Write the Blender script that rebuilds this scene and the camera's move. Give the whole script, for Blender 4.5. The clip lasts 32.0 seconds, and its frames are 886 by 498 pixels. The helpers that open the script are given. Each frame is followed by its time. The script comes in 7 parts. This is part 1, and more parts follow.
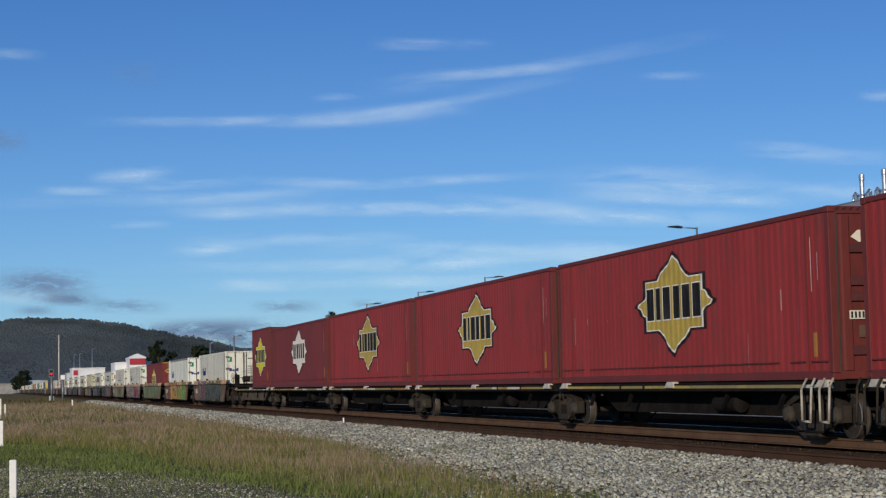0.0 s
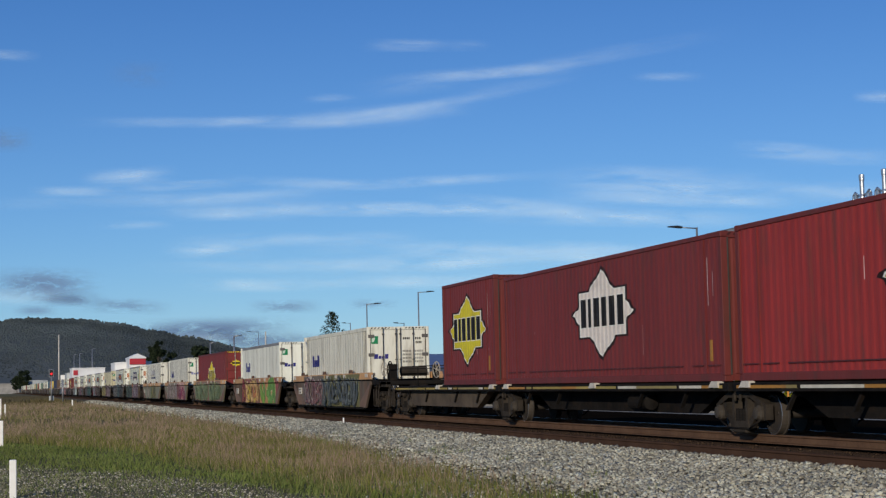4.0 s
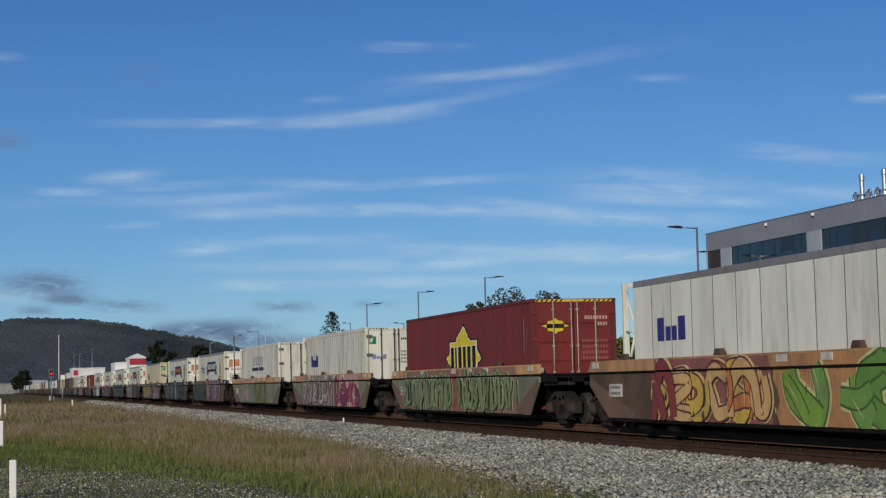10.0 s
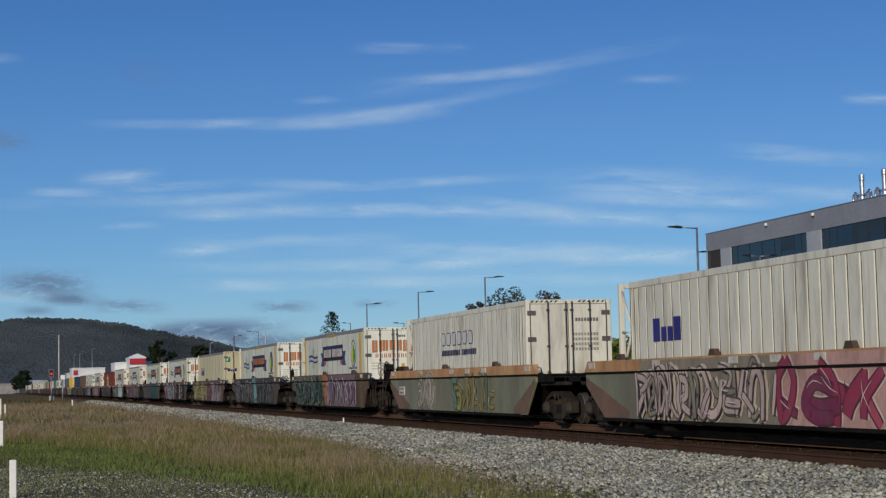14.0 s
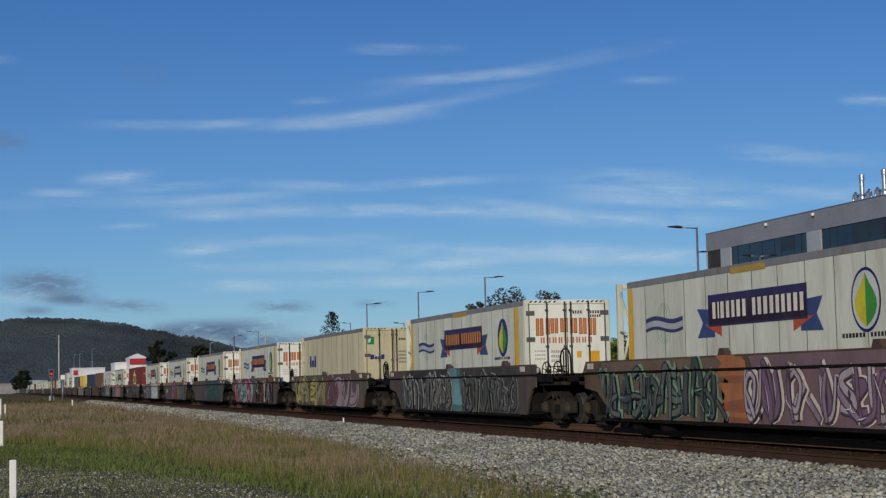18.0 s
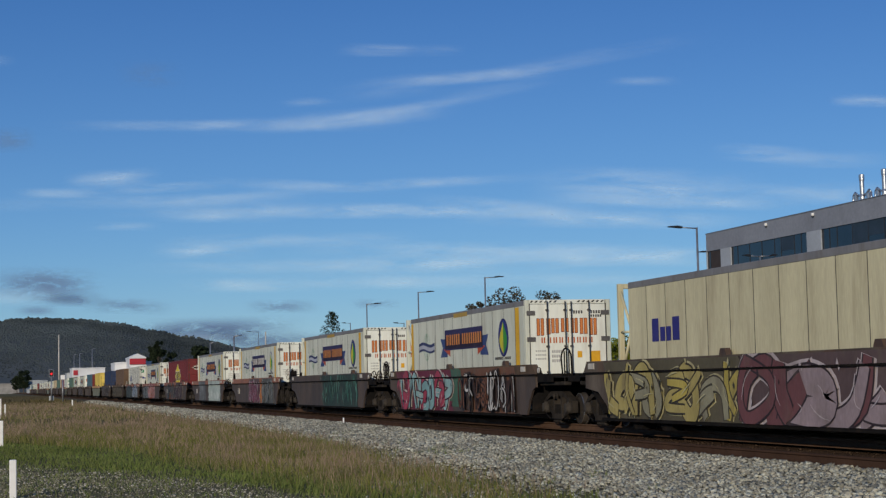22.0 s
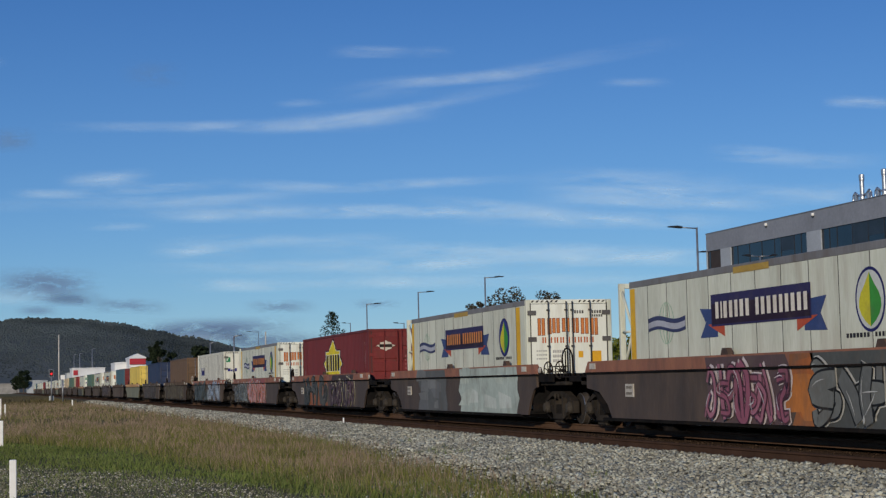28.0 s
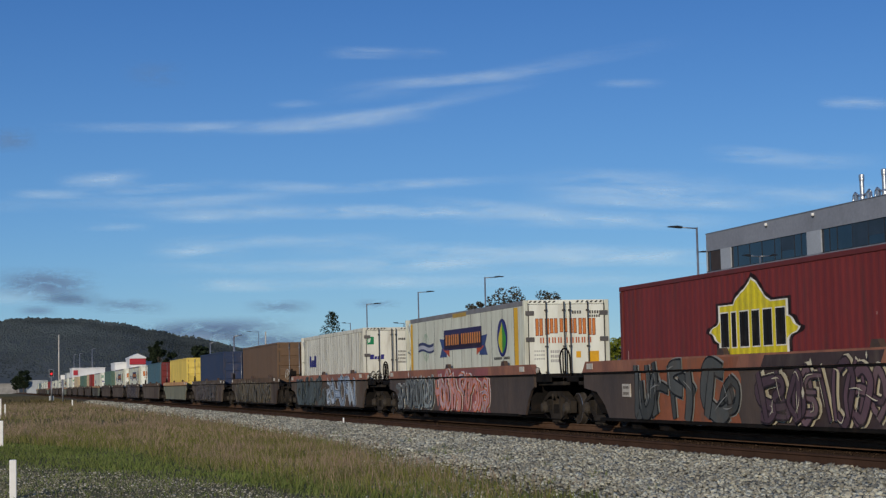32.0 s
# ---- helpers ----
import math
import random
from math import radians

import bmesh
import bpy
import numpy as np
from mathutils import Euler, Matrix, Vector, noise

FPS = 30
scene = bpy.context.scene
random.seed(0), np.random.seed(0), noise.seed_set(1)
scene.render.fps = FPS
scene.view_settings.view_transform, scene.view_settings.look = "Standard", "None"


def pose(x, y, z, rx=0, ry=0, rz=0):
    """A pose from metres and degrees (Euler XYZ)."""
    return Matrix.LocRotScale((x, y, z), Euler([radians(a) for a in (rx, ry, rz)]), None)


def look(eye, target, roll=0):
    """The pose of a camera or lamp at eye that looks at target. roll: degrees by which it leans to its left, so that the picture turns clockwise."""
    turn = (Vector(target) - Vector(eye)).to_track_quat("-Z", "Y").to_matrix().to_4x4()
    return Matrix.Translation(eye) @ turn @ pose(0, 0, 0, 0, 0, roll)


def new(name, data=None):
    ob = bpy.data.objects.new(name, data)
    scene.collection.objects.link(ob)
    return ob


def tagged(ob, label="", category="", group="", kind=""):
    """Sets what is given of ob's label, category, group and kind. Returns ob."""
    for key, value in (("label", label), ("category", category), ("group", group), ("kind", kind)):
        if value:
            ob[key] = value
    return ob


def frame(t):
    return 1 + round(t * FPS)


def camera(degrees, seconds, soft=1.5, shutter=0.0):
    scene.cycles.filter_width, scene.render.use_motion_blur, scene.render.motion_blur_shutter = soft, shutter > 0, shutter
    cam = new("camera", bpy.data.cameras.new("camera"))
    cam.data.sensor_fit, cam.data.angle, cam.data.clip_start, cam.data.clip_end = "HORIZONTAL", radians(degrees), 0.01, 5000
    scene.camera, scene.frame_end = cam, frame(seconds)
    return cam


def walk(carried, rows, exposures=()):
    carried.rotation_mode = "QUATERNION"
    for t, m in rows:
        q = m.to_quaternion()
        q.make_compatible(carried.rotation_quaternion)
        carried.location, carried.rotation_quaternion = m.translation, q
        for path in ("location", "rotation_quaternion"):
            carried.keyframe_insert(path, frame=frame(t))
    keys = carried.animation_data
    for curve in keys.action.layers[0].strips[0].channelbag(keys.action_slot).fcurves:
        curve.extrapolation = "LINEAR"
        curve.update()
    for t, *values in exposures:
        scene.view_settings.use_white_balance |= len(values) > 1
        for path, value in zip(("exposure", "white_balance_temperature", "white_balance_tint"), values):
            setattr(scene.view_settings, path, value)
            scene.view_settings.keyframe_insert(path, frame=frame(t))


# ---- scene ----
# The world: y runs along the railway away from the camera, x across it, z = 0 on the rail heads.
EYE = Vector((0.0, 0.0, 1.2))
YAW, TILT = radians(14.828), radians(4.412)
AIM = Vector((math.sin(YAW) * math.cos(TILT), math.cos(YAW) * math.cos(TILT), math.sin(TILT)))
cam = camera(29.014, 32.0, soft=1.3)
VIEW = look(EYE, EYE + AIM * 10, -1.3)
walk(cam, [(0.0, VIEW), (32.0, VIEW)], [(0.0, 0.2), (3.0, 0.2), (6.0, 0.16), (8.0, -0.04), (12.0, 0.0), (14.0, -0.02), (18.0, -0.08), (20.0, -0.08), (24.0, 0.0), (32.0, 0.0)])

# ---- light ----
SUN_AZ, SUN_EL = 214.0, 15.0     # degrees clockwise from +y, and above the horizon
world = bpy.data.worlds.new("sky")
scene.world = world
world.use_nodes = True
wn = world.node_tree.nodes
sky = wn.new("ShaderNodeTexSky")
sky.sky_type, sky.sun_disc = "NISHITA", False
sky.sun_elevation, sky.sun_rotation = radians(SUN_EL), radians(SUN_AZ)
sky.altitude, sky.air_density, sky.dust_density, sky.ozone_density = 150, 1.0, 0.0, 6.0
wn["Background"].inputs["Strength"].default_value = 0.082
tone = wn.new("ShaderNodeHueSaturation")
tone.inputs["Hue"].default_value, tone.inputs["Saturation"].default_value = 0.512, 1.0
world.node_tree.links.new(sky.outputs[0], tone.inputs["Color"])
haze = wn.new("ShaderNodeMix")          # evens the sky towards one clear blue
haze.data_type = "RGBA"
haze.inputs["Factor"].default_value = 0.3
haze.inputs["B"].default_value = (1.7, 4.6, 9.0, 1)
world.node_tree.links.new(tone.outputs[0], haze.inputs["A"])
# the clear sky deepens from a pale horizon towards the zenith
way, axes, climb, depth, deep = wn.new("ShaderNodeTexCoord"), wn.new("ShaderNodeSeparateXYZ"), wn.new("ShaderNodeMapRange"), wn.new("ShaderNodeMix"), wn.new("ShaderNodeMix")
depth.data_type = deep.data_type = "RGBA"
depth.inputs["A"].default_value, depth.inputs["B"].default_value = (1.07, 1.14, 1.13, 1), (0.50, 0.67, 0.83, 1)
climb.inputs["From Max"].default_value = 0.24
deep.blend_type = "MULTIPLY"
deep.inputs["Factor"].default_value = 1.0
for a, b in ((way.outputs["Generated"], axes.inputs[0]), (axes.outputs["Z"], climb.inputs["Value"]), (climb.outputs[0], depth.inputs["Factor"]),
             (haze.outputs["Result"], deep.inputs["A"]), (depth.outputs["Result"], deep.inputs["B"]), (deep.outputs["Result"], wn["Background"].inputs["Color"])):
    world.node_tree.links.new(a, b)
sun_data = bpy.data.lights.new("sun", "SUN")
sun_data.energy, sun_data.angle, sun_data.color = 2.85, radians(0.53), (1.0, 0.87, 0.68)
sun = new("sun", sun_data)
_a, _e = radians(SUN_AZ), radians(SUN_EL)
SUN_DIR = Vector((math.sin(_a) * math.cos(_e), math.cos(_a) * math.cos(_e), math.sin(_e)))
sun.matrix_world = look(SUN_DIR * 300, (0, 0, 0))
# ---- materials ----
def rgb(r, g, b):
    """Linear colour from 0-255 display values."""
    f = lambda c: c / 12.92 if c <= 0.04045 else ((c + 0.055) / 1.055) ** 2.4
    return (f(r / 255), f(g / 255), f(b / 255), 1)


def surface(name, c1, c2, scale=1.0, fine=8.0, rough=0.7, metal=0.0, bump=0.15, dirt=None, dirt_amount=0.35, stretch=(1, 1, 1), vary=0.0, coords="Object", spec=0.5):
    """Two-scale procedural surface: broad stains between c1 and c2, fine grain, optional dirt colour, bump."""
    m = bpy.data.materials.new(name)
    m.use_nodes = True
    n, l = m.node_tree.nodes, m.node_tree.links
    b = n["Principled BSDF"]
    tc, mp = n.new("ShaderNodeTexCoord"), n.new("ShaderNodeMapping")
    mp.inputs["Scale"].default_value = stretch
    l.new(tc.outputs[coords], mp.inputs[0])
    big, small = n.new("ShaderNodeTexNoise"), n.new("ShaderNodeTexNoise")
    big.inputs["Scale"].default_value, big.inputs["Detail"].default_value = scale, 5
    small.inputs["Scale"].default_value, small.inputs["Detail"].default_value = scale * fine, 3
    if vary:
        info, add = n.new("ShaderNodeObjectInfo"), n.new("ShaderNodeVectorMath")
        mul = n.new("ShaderNodeVectorMath")
        mul.operation, mul.inputs[1].default_value = "SCALE", (0, 0, 0)
        comb = n.new("ShaderNodeCombineXYZ")
        for i in range(3):
            l.new(info.outputs["Random"], comb.inputs[i])
        l.new(comb.outputs[0], mul.inputs[0])
        mul.inputs["Scale"].default_value = 57.0
        l.new(mp.outputs[0], add.inputs[0]), l.new(mul.outputs[0], add.inputs[1])
        src = add.outputs[0]
    else:
        src = mp.outputs[0]
    l.new(src, big.inputs["Vector"]), l.new(src, small.inputs["Vector"])
    ramp = n.new("ShaderNodeMapRange")
    ramp.inputs["From Min"].default_value, ramp.inputs["From Max"].default_value = 0.35, 0.65
    l.new(big.outputs["Fac"], ramp.inputs["Value"])
    mix = n.new("ShaderNodeMix")
    mix.data_type = "RGBA"
    mix.inputs["A"].default_value, mix.inputs["B"].default_value = c1, c2
    l.new(ramp.outputs[0], mix.inputs["Factor"])
    col = mix.outputs["Result"]
    g = n.new("ShaderNodeMix")
    g.data_type, g.blend_type = "RGBA", "OVERLAY"
    g.inputs["Factor"].default_value = 0.35
    l.new(col, g.inputs["A"]), l.new(small.outputs["Color"], g.inputs["B"])
    hs = n.new("ShaderNodeHueSaturation")
    hs.inputs["Saturation"].default_value = 0.0
    l.new(small.outputs["Color"], hs.inputs["Color"]), l.new(hs.outputs[0], g.inputs["B"])
    col = g.outputs["Result"]
    if dirt:
        d = n.new("ShaderNodeTexNoise")
        d.inputs["Scale"].default_value, d.inputs["Detail"].default_value = scale * 2.3, 8
        l.new(src, d.inputs["Vector"])
        dr = n.new("ShaderNodeMapRange")
        dr.inputs["From Min"].default_value, dr.inputs["From Max"].default_value = 0.52, 0.75
        dr.inputs["To Max"].default_value = dirt_amount
        l.new(d.outputs["Fac"], dr.inputs["Value"])
        dm = n.new("ShaderNodeMix")
        dm.data_type = "RGBA"
        dm.inputs["B"].default_value = dirt
        l.new(dr.outputs[0], dm.inputs["Factor"]), l.new(col, dm.inputs["A"])
        col = dm.outputs["Result"]
    if vary:
        bc = n.new("ShaderNodeHueSaturation")
        mr = n.new("ShaderNodeMapRange")
        mr.inputs["To Min"].default_value, mr.inputs["To Max"].default_value = 1 - vary, 1 + vary
        l.new(info.outputs["Random"], mr.inputs["Value"]), l.new(mr.outputs[0], bc.inputs["Value"])
        l.new(col, bc.inputs["Color"])
        col = bc.outputs[0]
    l.new(col, b.inputs["Base Color"])
    rr = n.new("ShaderNodeMapRange")
    rr.inputs["To Min"].default_value, rr.inputs["To Max"].default_value = max(rough - 0.12, 0.02), min(rough + 0.12, 1)
    l.new(small.outputs["Fac"], rr.inputs["Value"]), l.new(rr.outputs[0], b.inputs["Roughness"])
    b.inputs["Metallic"].default_value = metal
    b.inputs["Specular IOR Level"].default_value = spec
    if bump:
        bp = n.new("ShaderNodeBump")
        bp.inputs["Strength"].default_value, bp.inputs["Distance"].default_value = bump, 0.05
        l.new(small.outputs["Fac"], bp.inputs["Height"]), l.new(bp.outputs[0], b.inputs["Normal"])
    return m


def paint(name, c, worn=None, rough=0.62, amount=0.5):
    """Weathered vehicle paint with streaked dirt running down."""
    r, g, b, _ = c
    return surface(name, (r * 0.9, g * 0.9, b * 0.9, 1), (min(r * 1.08, 1), min(g * 1.08, 1), min(b * 1.08, 1), 1), 0.7, 14, rough, 0, 0.05,
                   worn or (0.12, 0.085, 0.06, 1), amount, (2.0, 2.0, 0.35), 0.05, spec=0.25)


M = {}
M["red"] = paint("container_red", rgb(140, 48, 46), rgb(98, 58, 50), amount=0.75)
M["red_dark"] = paint("container_dark_red", rgb(114, 46, 44), rgb(84, 54, 48), amount=0.7)
# red darkened to offset strong sun on the end faces, plus streaked dirt
M["red_end"] = paint("container_sun_dimmed_red", rgb(100, 44, 42), rgb(74, 50, 44), amount=0.7)
M["white"] = paint("container_white", rgb(202, 205, 188), rgb(150, 136, 116), amount=0.45)
M["clean_white"] = paint("container_clean_white", rgb(216, 217, 203), rgb(150, 136, 116), amount=0.4)
# whiter than the sides: the fuller sun on the doors is put into the paint
M["sunlit_door_white"] = paint("sunlit_door_white", rgb(228, 230, 216), rgb(164, 150, 130), amount=0.35)
M["cream"] = paint("container_cream", rgb(198, 190, 156), rgb(140, 122, 98), amount=0.4)
M["white_grey"] = paint("container_dirty_white", rgb(212, 211, 196), rgb(122, 108, 92), amount=0.6)
M["grey_top"] = paint("roof_rail_grey", rgb(120, 120, 122))
M["brown_box"] = paint("container_brown", rgb(104, 82, 62))
M["blue_box"] = paint("container_blue", rgb(44, 56, 82))
M["yellow_box"] = paint("container_yellow", rgb(216, 188, 92))
M["teal_box"] = paint("container_teal", rgb(70, 100, 112))
M["green_box"] = paint("container_green", rgb(84, 110, 96))
M["tan_box"] = paint("container_tan", rgb(184, 166, 136))
M["well_grey"] = surface("well_grey_steel", rgb(98, 90, 82), rgb(72, 64, 60), 0.6, 12, 0.75, 0, 0.1, rgb(95, 66, 50), 0.6, (1.5, 1.5, 0.6), 0.12, spec=0.03)
M["well_brown"] = surface("well_brown_steel", rgb(100, 83, 69), rgb(78, 67, 59), 0.6, 12, 0.75, 0, 0.1, rgb(60, 55, 52), 0.6, (1.5, 1.5, 0.6), 0.12, spec=0.03)
M["well_orange"] = surface("well_faded_orange", rgb(188, 146, 98), rgb(160, 118, 80), 0.9, 12, 0.75, 0, 0.1, rgb(112, 92, 74), 0.65, (1.5, 1.5, 0.6), 0.1)
M["under"] = surface("underframe_black", rgb(34, 32, 31), rgb(24, 23, 23), 1.5, 10, 0.85, 0, 0.15, rgb(54, 44, 37), 0.5, spec=0.03)
M["bogie"] = surface("bogie_grime", rgb(60, 55, 50), rgb(44, 41, 38), 2.5, 8, 0.85, 0, 0.3, rgb(56, 47, 40), 0.6, spec=0.03)
M["axle_cap"] = surface("dusty_axle_cap", rgb(68, 63, 57), rgb(54, 50, 46), 3, 8, 0.8, 0, 0.2, rgb(54, 47, 42), 0.6, spec=0.15)
M["wheel"] = surface("wheel_steel", rgb(52, 46, 41), rgb(40, 36, 33), 3, 8, 0.7, 0.1, 0.1)
M["tread"] = surface("wheel_tread_bright", rgb(196, 192, 188), rgb(160, 156, 152), 3, 8, 0.36, 0.9, 0.02)
M["tread_dull"] = surface("wheel_tread_dull", rgb(92, 85, 78), rgb(72, 66, 61), 3, 8, 0.5, 0.4, 0.05)
M["rail"] = surface("rail_rust", rgb(100, 78, 62), rgb(86, 66, 53), 1.2, 14, 0.8, 0, 0.15, rgb(70, 50, 40), 0.5, spec=0.03)
M["old_rail"] = surface("old_rail_rust", rgb(78, 59, 48), rgb(66, 50, 41), 1.2, 14, 0.85, 0, 0.15, rgb(58, 44, 38), 0.5, spec=0.03)
M["rail_top"] = surface("rail_head_bright", rgb(160, 156, 152), rgb(130, 120, 112), 2, 8, 0.35, 0.9, 0.02)
M["sleeper"] = surface("concrete_sleeper", rgb(90, 77, 65), rgb(74, 63, 54), 1.2, 10, 0.9, 0, 0.2, rgb(66, 52, 42), 0.6, spec=0.03)
M["concrete"] = surface("grey_concrete", rgb(150, 148, 144), rgb(130, 128, 126), 0.4, 10, 0.9, spec=0.03)
M["galv"] = surface("galvanised_steel", rgb(150, 152, 156), rgb(128, 130, 134), 2, 8, 0.45, 0.6, 0.02)
M["black"] = surface("black_paint", rgb(26, 26, 30), rgb(20, 20, 22), 2, 8, 0.5, 0, 0.02)
M["white_paint"] = surface("white_paint", rgb(238, 238, 234), rgb(224, 224, 220), 2, 8, 0.6, 0, 0.02)


def plain(name, r, g, b, rough=0.55):
    """Sign paint: nearly even, with a little grain."""
    c = rgb(r, g, b)
    return surface(name, c, (c[0] * 0.85, c[1] * 0.85, c[2] * 0.85, 1), 1.2, 12, rough, 0, 0.02, (0.14, 0.11, 0.09, 1), 0.25, spec=0.15)
# ---- mesh helpers ----
def mesh_of(name, bm, material, smooth=False):
    me = bpy.data.meshes.new(name)
    bm.to_mesh(me)
    bm.free()
    for m in material if isinstance(material, (list, tuple)) else [material]:
        me.materials.append(m)
    if smooth:
        me.shade_smooth()
    return me


def part(name, bm, material, parent=None, label="", smooth=False):
    """Link a bmesh (or a ready mesh) as one mesh object under a thing or a part."""
    me = bm if isinstance(bm, bpy.types.Mesh) else mesh_of(name, bm, material, smooth)
    ob = new(name, me)
    ob.parent = parent
    if label:
        tagged(ob, label)
    return ob


def thing(name, label, category, group="", kind="", at=None):
    ob = new(name)
    ob.empty_display_size = 0.2
    if at is not None:
        ob.matrix_basis = at
    return tagged(ob, label, category, group, kind)


def box(bm, x0, x1, y0, y1, z0, z1, bevel=0.0, mat=0):
    v = [bm.verts.new(p) for p in ((x0, y0, z0), (x1, y0, z0), (x1, y1, z0), (x0, y1, z0), (x0, y0, z1), (x1, y0, z1), (x1, y1, z1), (x0, y1, z1))]
    fs = [bm.faces.new([v[i] for i in q]) for q in ((3, 2, 1, 0), (4, 5, 6, 7), (0, 1, 5, 4), (1, 2, 6, 5), (2, 3, 7, 6), (3, 0, 4, 7))]
    for f in fs:
        f.material_index = mat
    if bevel:
        es = list({e for f in fs for e in f.edges})
        r = bmesh.ops.bevel(bm, geom=es, offset=bevel, segments=1, affect="EDGES")
        for f in r["faces"]:
            f.material_index = mat
    return bm


def tube(bm, a, b, r0, r1=None, n=10, mat=0, caps=True):
    """A tapered round bar from a to b."""
    a, b = Vector(a), Vector(b)
    r1 = r0 if r1 is None else r1
    q = (b - a).to_track_quat("Z", "Y")
    ring = lambda c, r: [bm.verts.new(c + q @ Vector((r * math.cos(2 * math.pi * i / n), r * math.sin(2 * math.pi * i / n), 0))) for i in range(n)]
    va, vb = ring(a, r0), ring(b, r1)
    for i in range(n):
        f = bm.faces.new((va[i], va[(i + 1) % n], vb[(i + 1) % n], vb[i]))
        f.material_index, f.smooth = mat, True
    if caps:
        bm.faces.new(va[::-1]).material_index = mat
        bm.faces.new(vb).material_index = mat
    return bm


def bar(bm, pts, r, n=8, mat=0):
    """A bent round bar through points."""
    for a, b in zip(pts, pts[1:]):
        tube(bm, a, b, r, r, n, mat)
    return bm


def prism(bm, outline, x0, x1, axis="x", mat=0):
    """A polygon in the two other axes, extruded from x0 to x1 along axis."""
    def put(c, d):
        return {"x": (c, d[0], d[1]), "y": (d[0], c, d[1]), "z": (d[0], d[1], c)}[axis]
    a = [bm.verts.new(put(x0, d)) for d in outline]
    b = [bm.verts.new(put(x1, d)) for d in outline]
    n = len(a)
    fs = [bm.faces.new(a[::-1]), bm.faces.new(b)]
    fs += [bm.faces.new((a[i], a[(i + 1) % n], b[(i + 1) % n], b[i])) for i in range(n)]
    for f in fs:
        f.material_index = mat
    bmesh.ops.recalc_face_normals(bm, faces=fs)
    return bm


def B():
    return bmesh.new()
# ---- the ground, the track and the distance ----
TRACK = 15.73                    # x of the track's centre line
rnd = random.Random(7)


def toe(y):
    """x of the ballast's foot on the near side."""
    pts = [(0, 8.2), (18, 8.2), (27, 8.4), (36, 8.8), (45, 9.4), (60, 9.9), (106, 11.1), (200, 11.8), (4000, 12.0)]
    for (a, xa), (b, xb) in zip(pts, pts[1:]):
        if y <= b:
            return xa + (xb - xa) * (y - a) / (b - a) if y > a else xa
    return 12.0


def ballast_z(x, y):
    """Height of the ballast's near slope."""
    t = toe(y)
    u = min(max((x - t) / (13.3 - t), 0), 1)
    return -0.66 + 0.34 * (u ** 0.8)


def ground_z(x, y):
    """Height of the ground: the near verge lies low, the railway formation higher, the far side level."""
    n = noise.noise(Vector((x * 0.08, y * 0.05, 0))) * 0.10 + noise.noise(Vector((x * 0.5, y * 0.35, 3))) * 0.04
    base = -0.62
    if x > 11:
        return -0.9 + n * 0.3 if x < 21 else -0.62 + n * 0.3
    return base + n


def build_ground():
    xs = [-4200, -2000, -800, -300, -120, -60, -30, -18] + [-12 + 0.6 * i for i in range(46)] + [17, 20, 26, 34, 44, 60, 90, 150, 400, 1200, 3000, 4400]
    ys = [-300, -60, -20, 0] + [6 + 0.7 * i for i in range(90)] + [72 + 3 * i for i in range(30)] + [170, 200, 250, 320, 420, 600, 900, 1400, 2400, 4400]
    me = bpy.data.meshes.new("ground")
    vs = [(x, y, ground_z(x, y)) for y in ys for x in xs]
    n = len(xs)
    fs = [(j * n + i, j * n + i + 1, (j + 1) * n + i + 1, (j + 1) * n + i) for j in range(len(ys) - 1) for i in range(n - 1)]
    me.from_pydata(vs, [], fs)
    me.materials.append(M["soil"])
    me.shade_smooth()
    return tagged(new("ground", me), "rough grassy verge with bare gravelly soil", "ground", kind="structure")


M["soil"] = surface("verge_soil", rgb(104, 99, 76), rgb(116, 108, 86), 0.35, 30, 0.95, 0, 0.4, rgb(84, 96, 54), 0.6, spec=0.0)
ground = build_ground()

# ballast bed
M["ballast"] = surface("ballast_bed", rgb(104, 100, 86), rgb(86, 82, 71), 0.8, 40, 0.95, 0, 0.8, rgb(108, 94, 78), 0.5, spec=0.0)


def build_ballast():
    ys = [-60, -20, 6] + [12 + 1.0 * i for i in range(60)] + [74 + 6 * i for i in range(30)] + [280, 360, 500, 800, 1400, 2200]
    me = bpy.data.meshes.new("ballast")
    vs, cols = [], []
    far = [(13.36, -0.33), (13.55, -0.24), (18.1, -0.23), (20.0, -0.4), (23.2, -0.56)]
    for y in ys:
        t = toe(y)
        near = [(t - 1.0, -0.80)] + [(t + (13.3 - t) * u, ballast_z(t + (13.3 - t) * u, y)) for u in (0, 0.15, 0.35, 0.6, 0.85, 1)]
        for i, (x, z) in enumerate(near + far):
            vs.append((x, y, z + (noise.noise(Vector((y * 0.4, i * 1.7, 5))) * 0.025 if i < 7 else 0)))
    n = 12
    fs = [(j * n + i, j * n + i + 1, (j + 1) * n + i + 1, (j + 1) * n + i) for j in range(len(ys) - 1) for i in range(n - 1)]
    me.from_pydata(vs, [], fs)
    me.materials.append(M["ballast"])
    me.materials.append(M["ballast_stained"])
    me.materials.append(M["ballast_shade"])
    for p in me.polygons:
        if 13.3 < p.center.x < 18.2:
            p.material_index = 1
        # far shoulder takes the near-black colour that stands for the train's shade
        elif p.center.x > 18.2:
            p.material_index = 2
    me.shade_smooth()
    return tagged(new("ballast", me), "bed of grey crushed stone under the railway", "ballast", kind="structure")


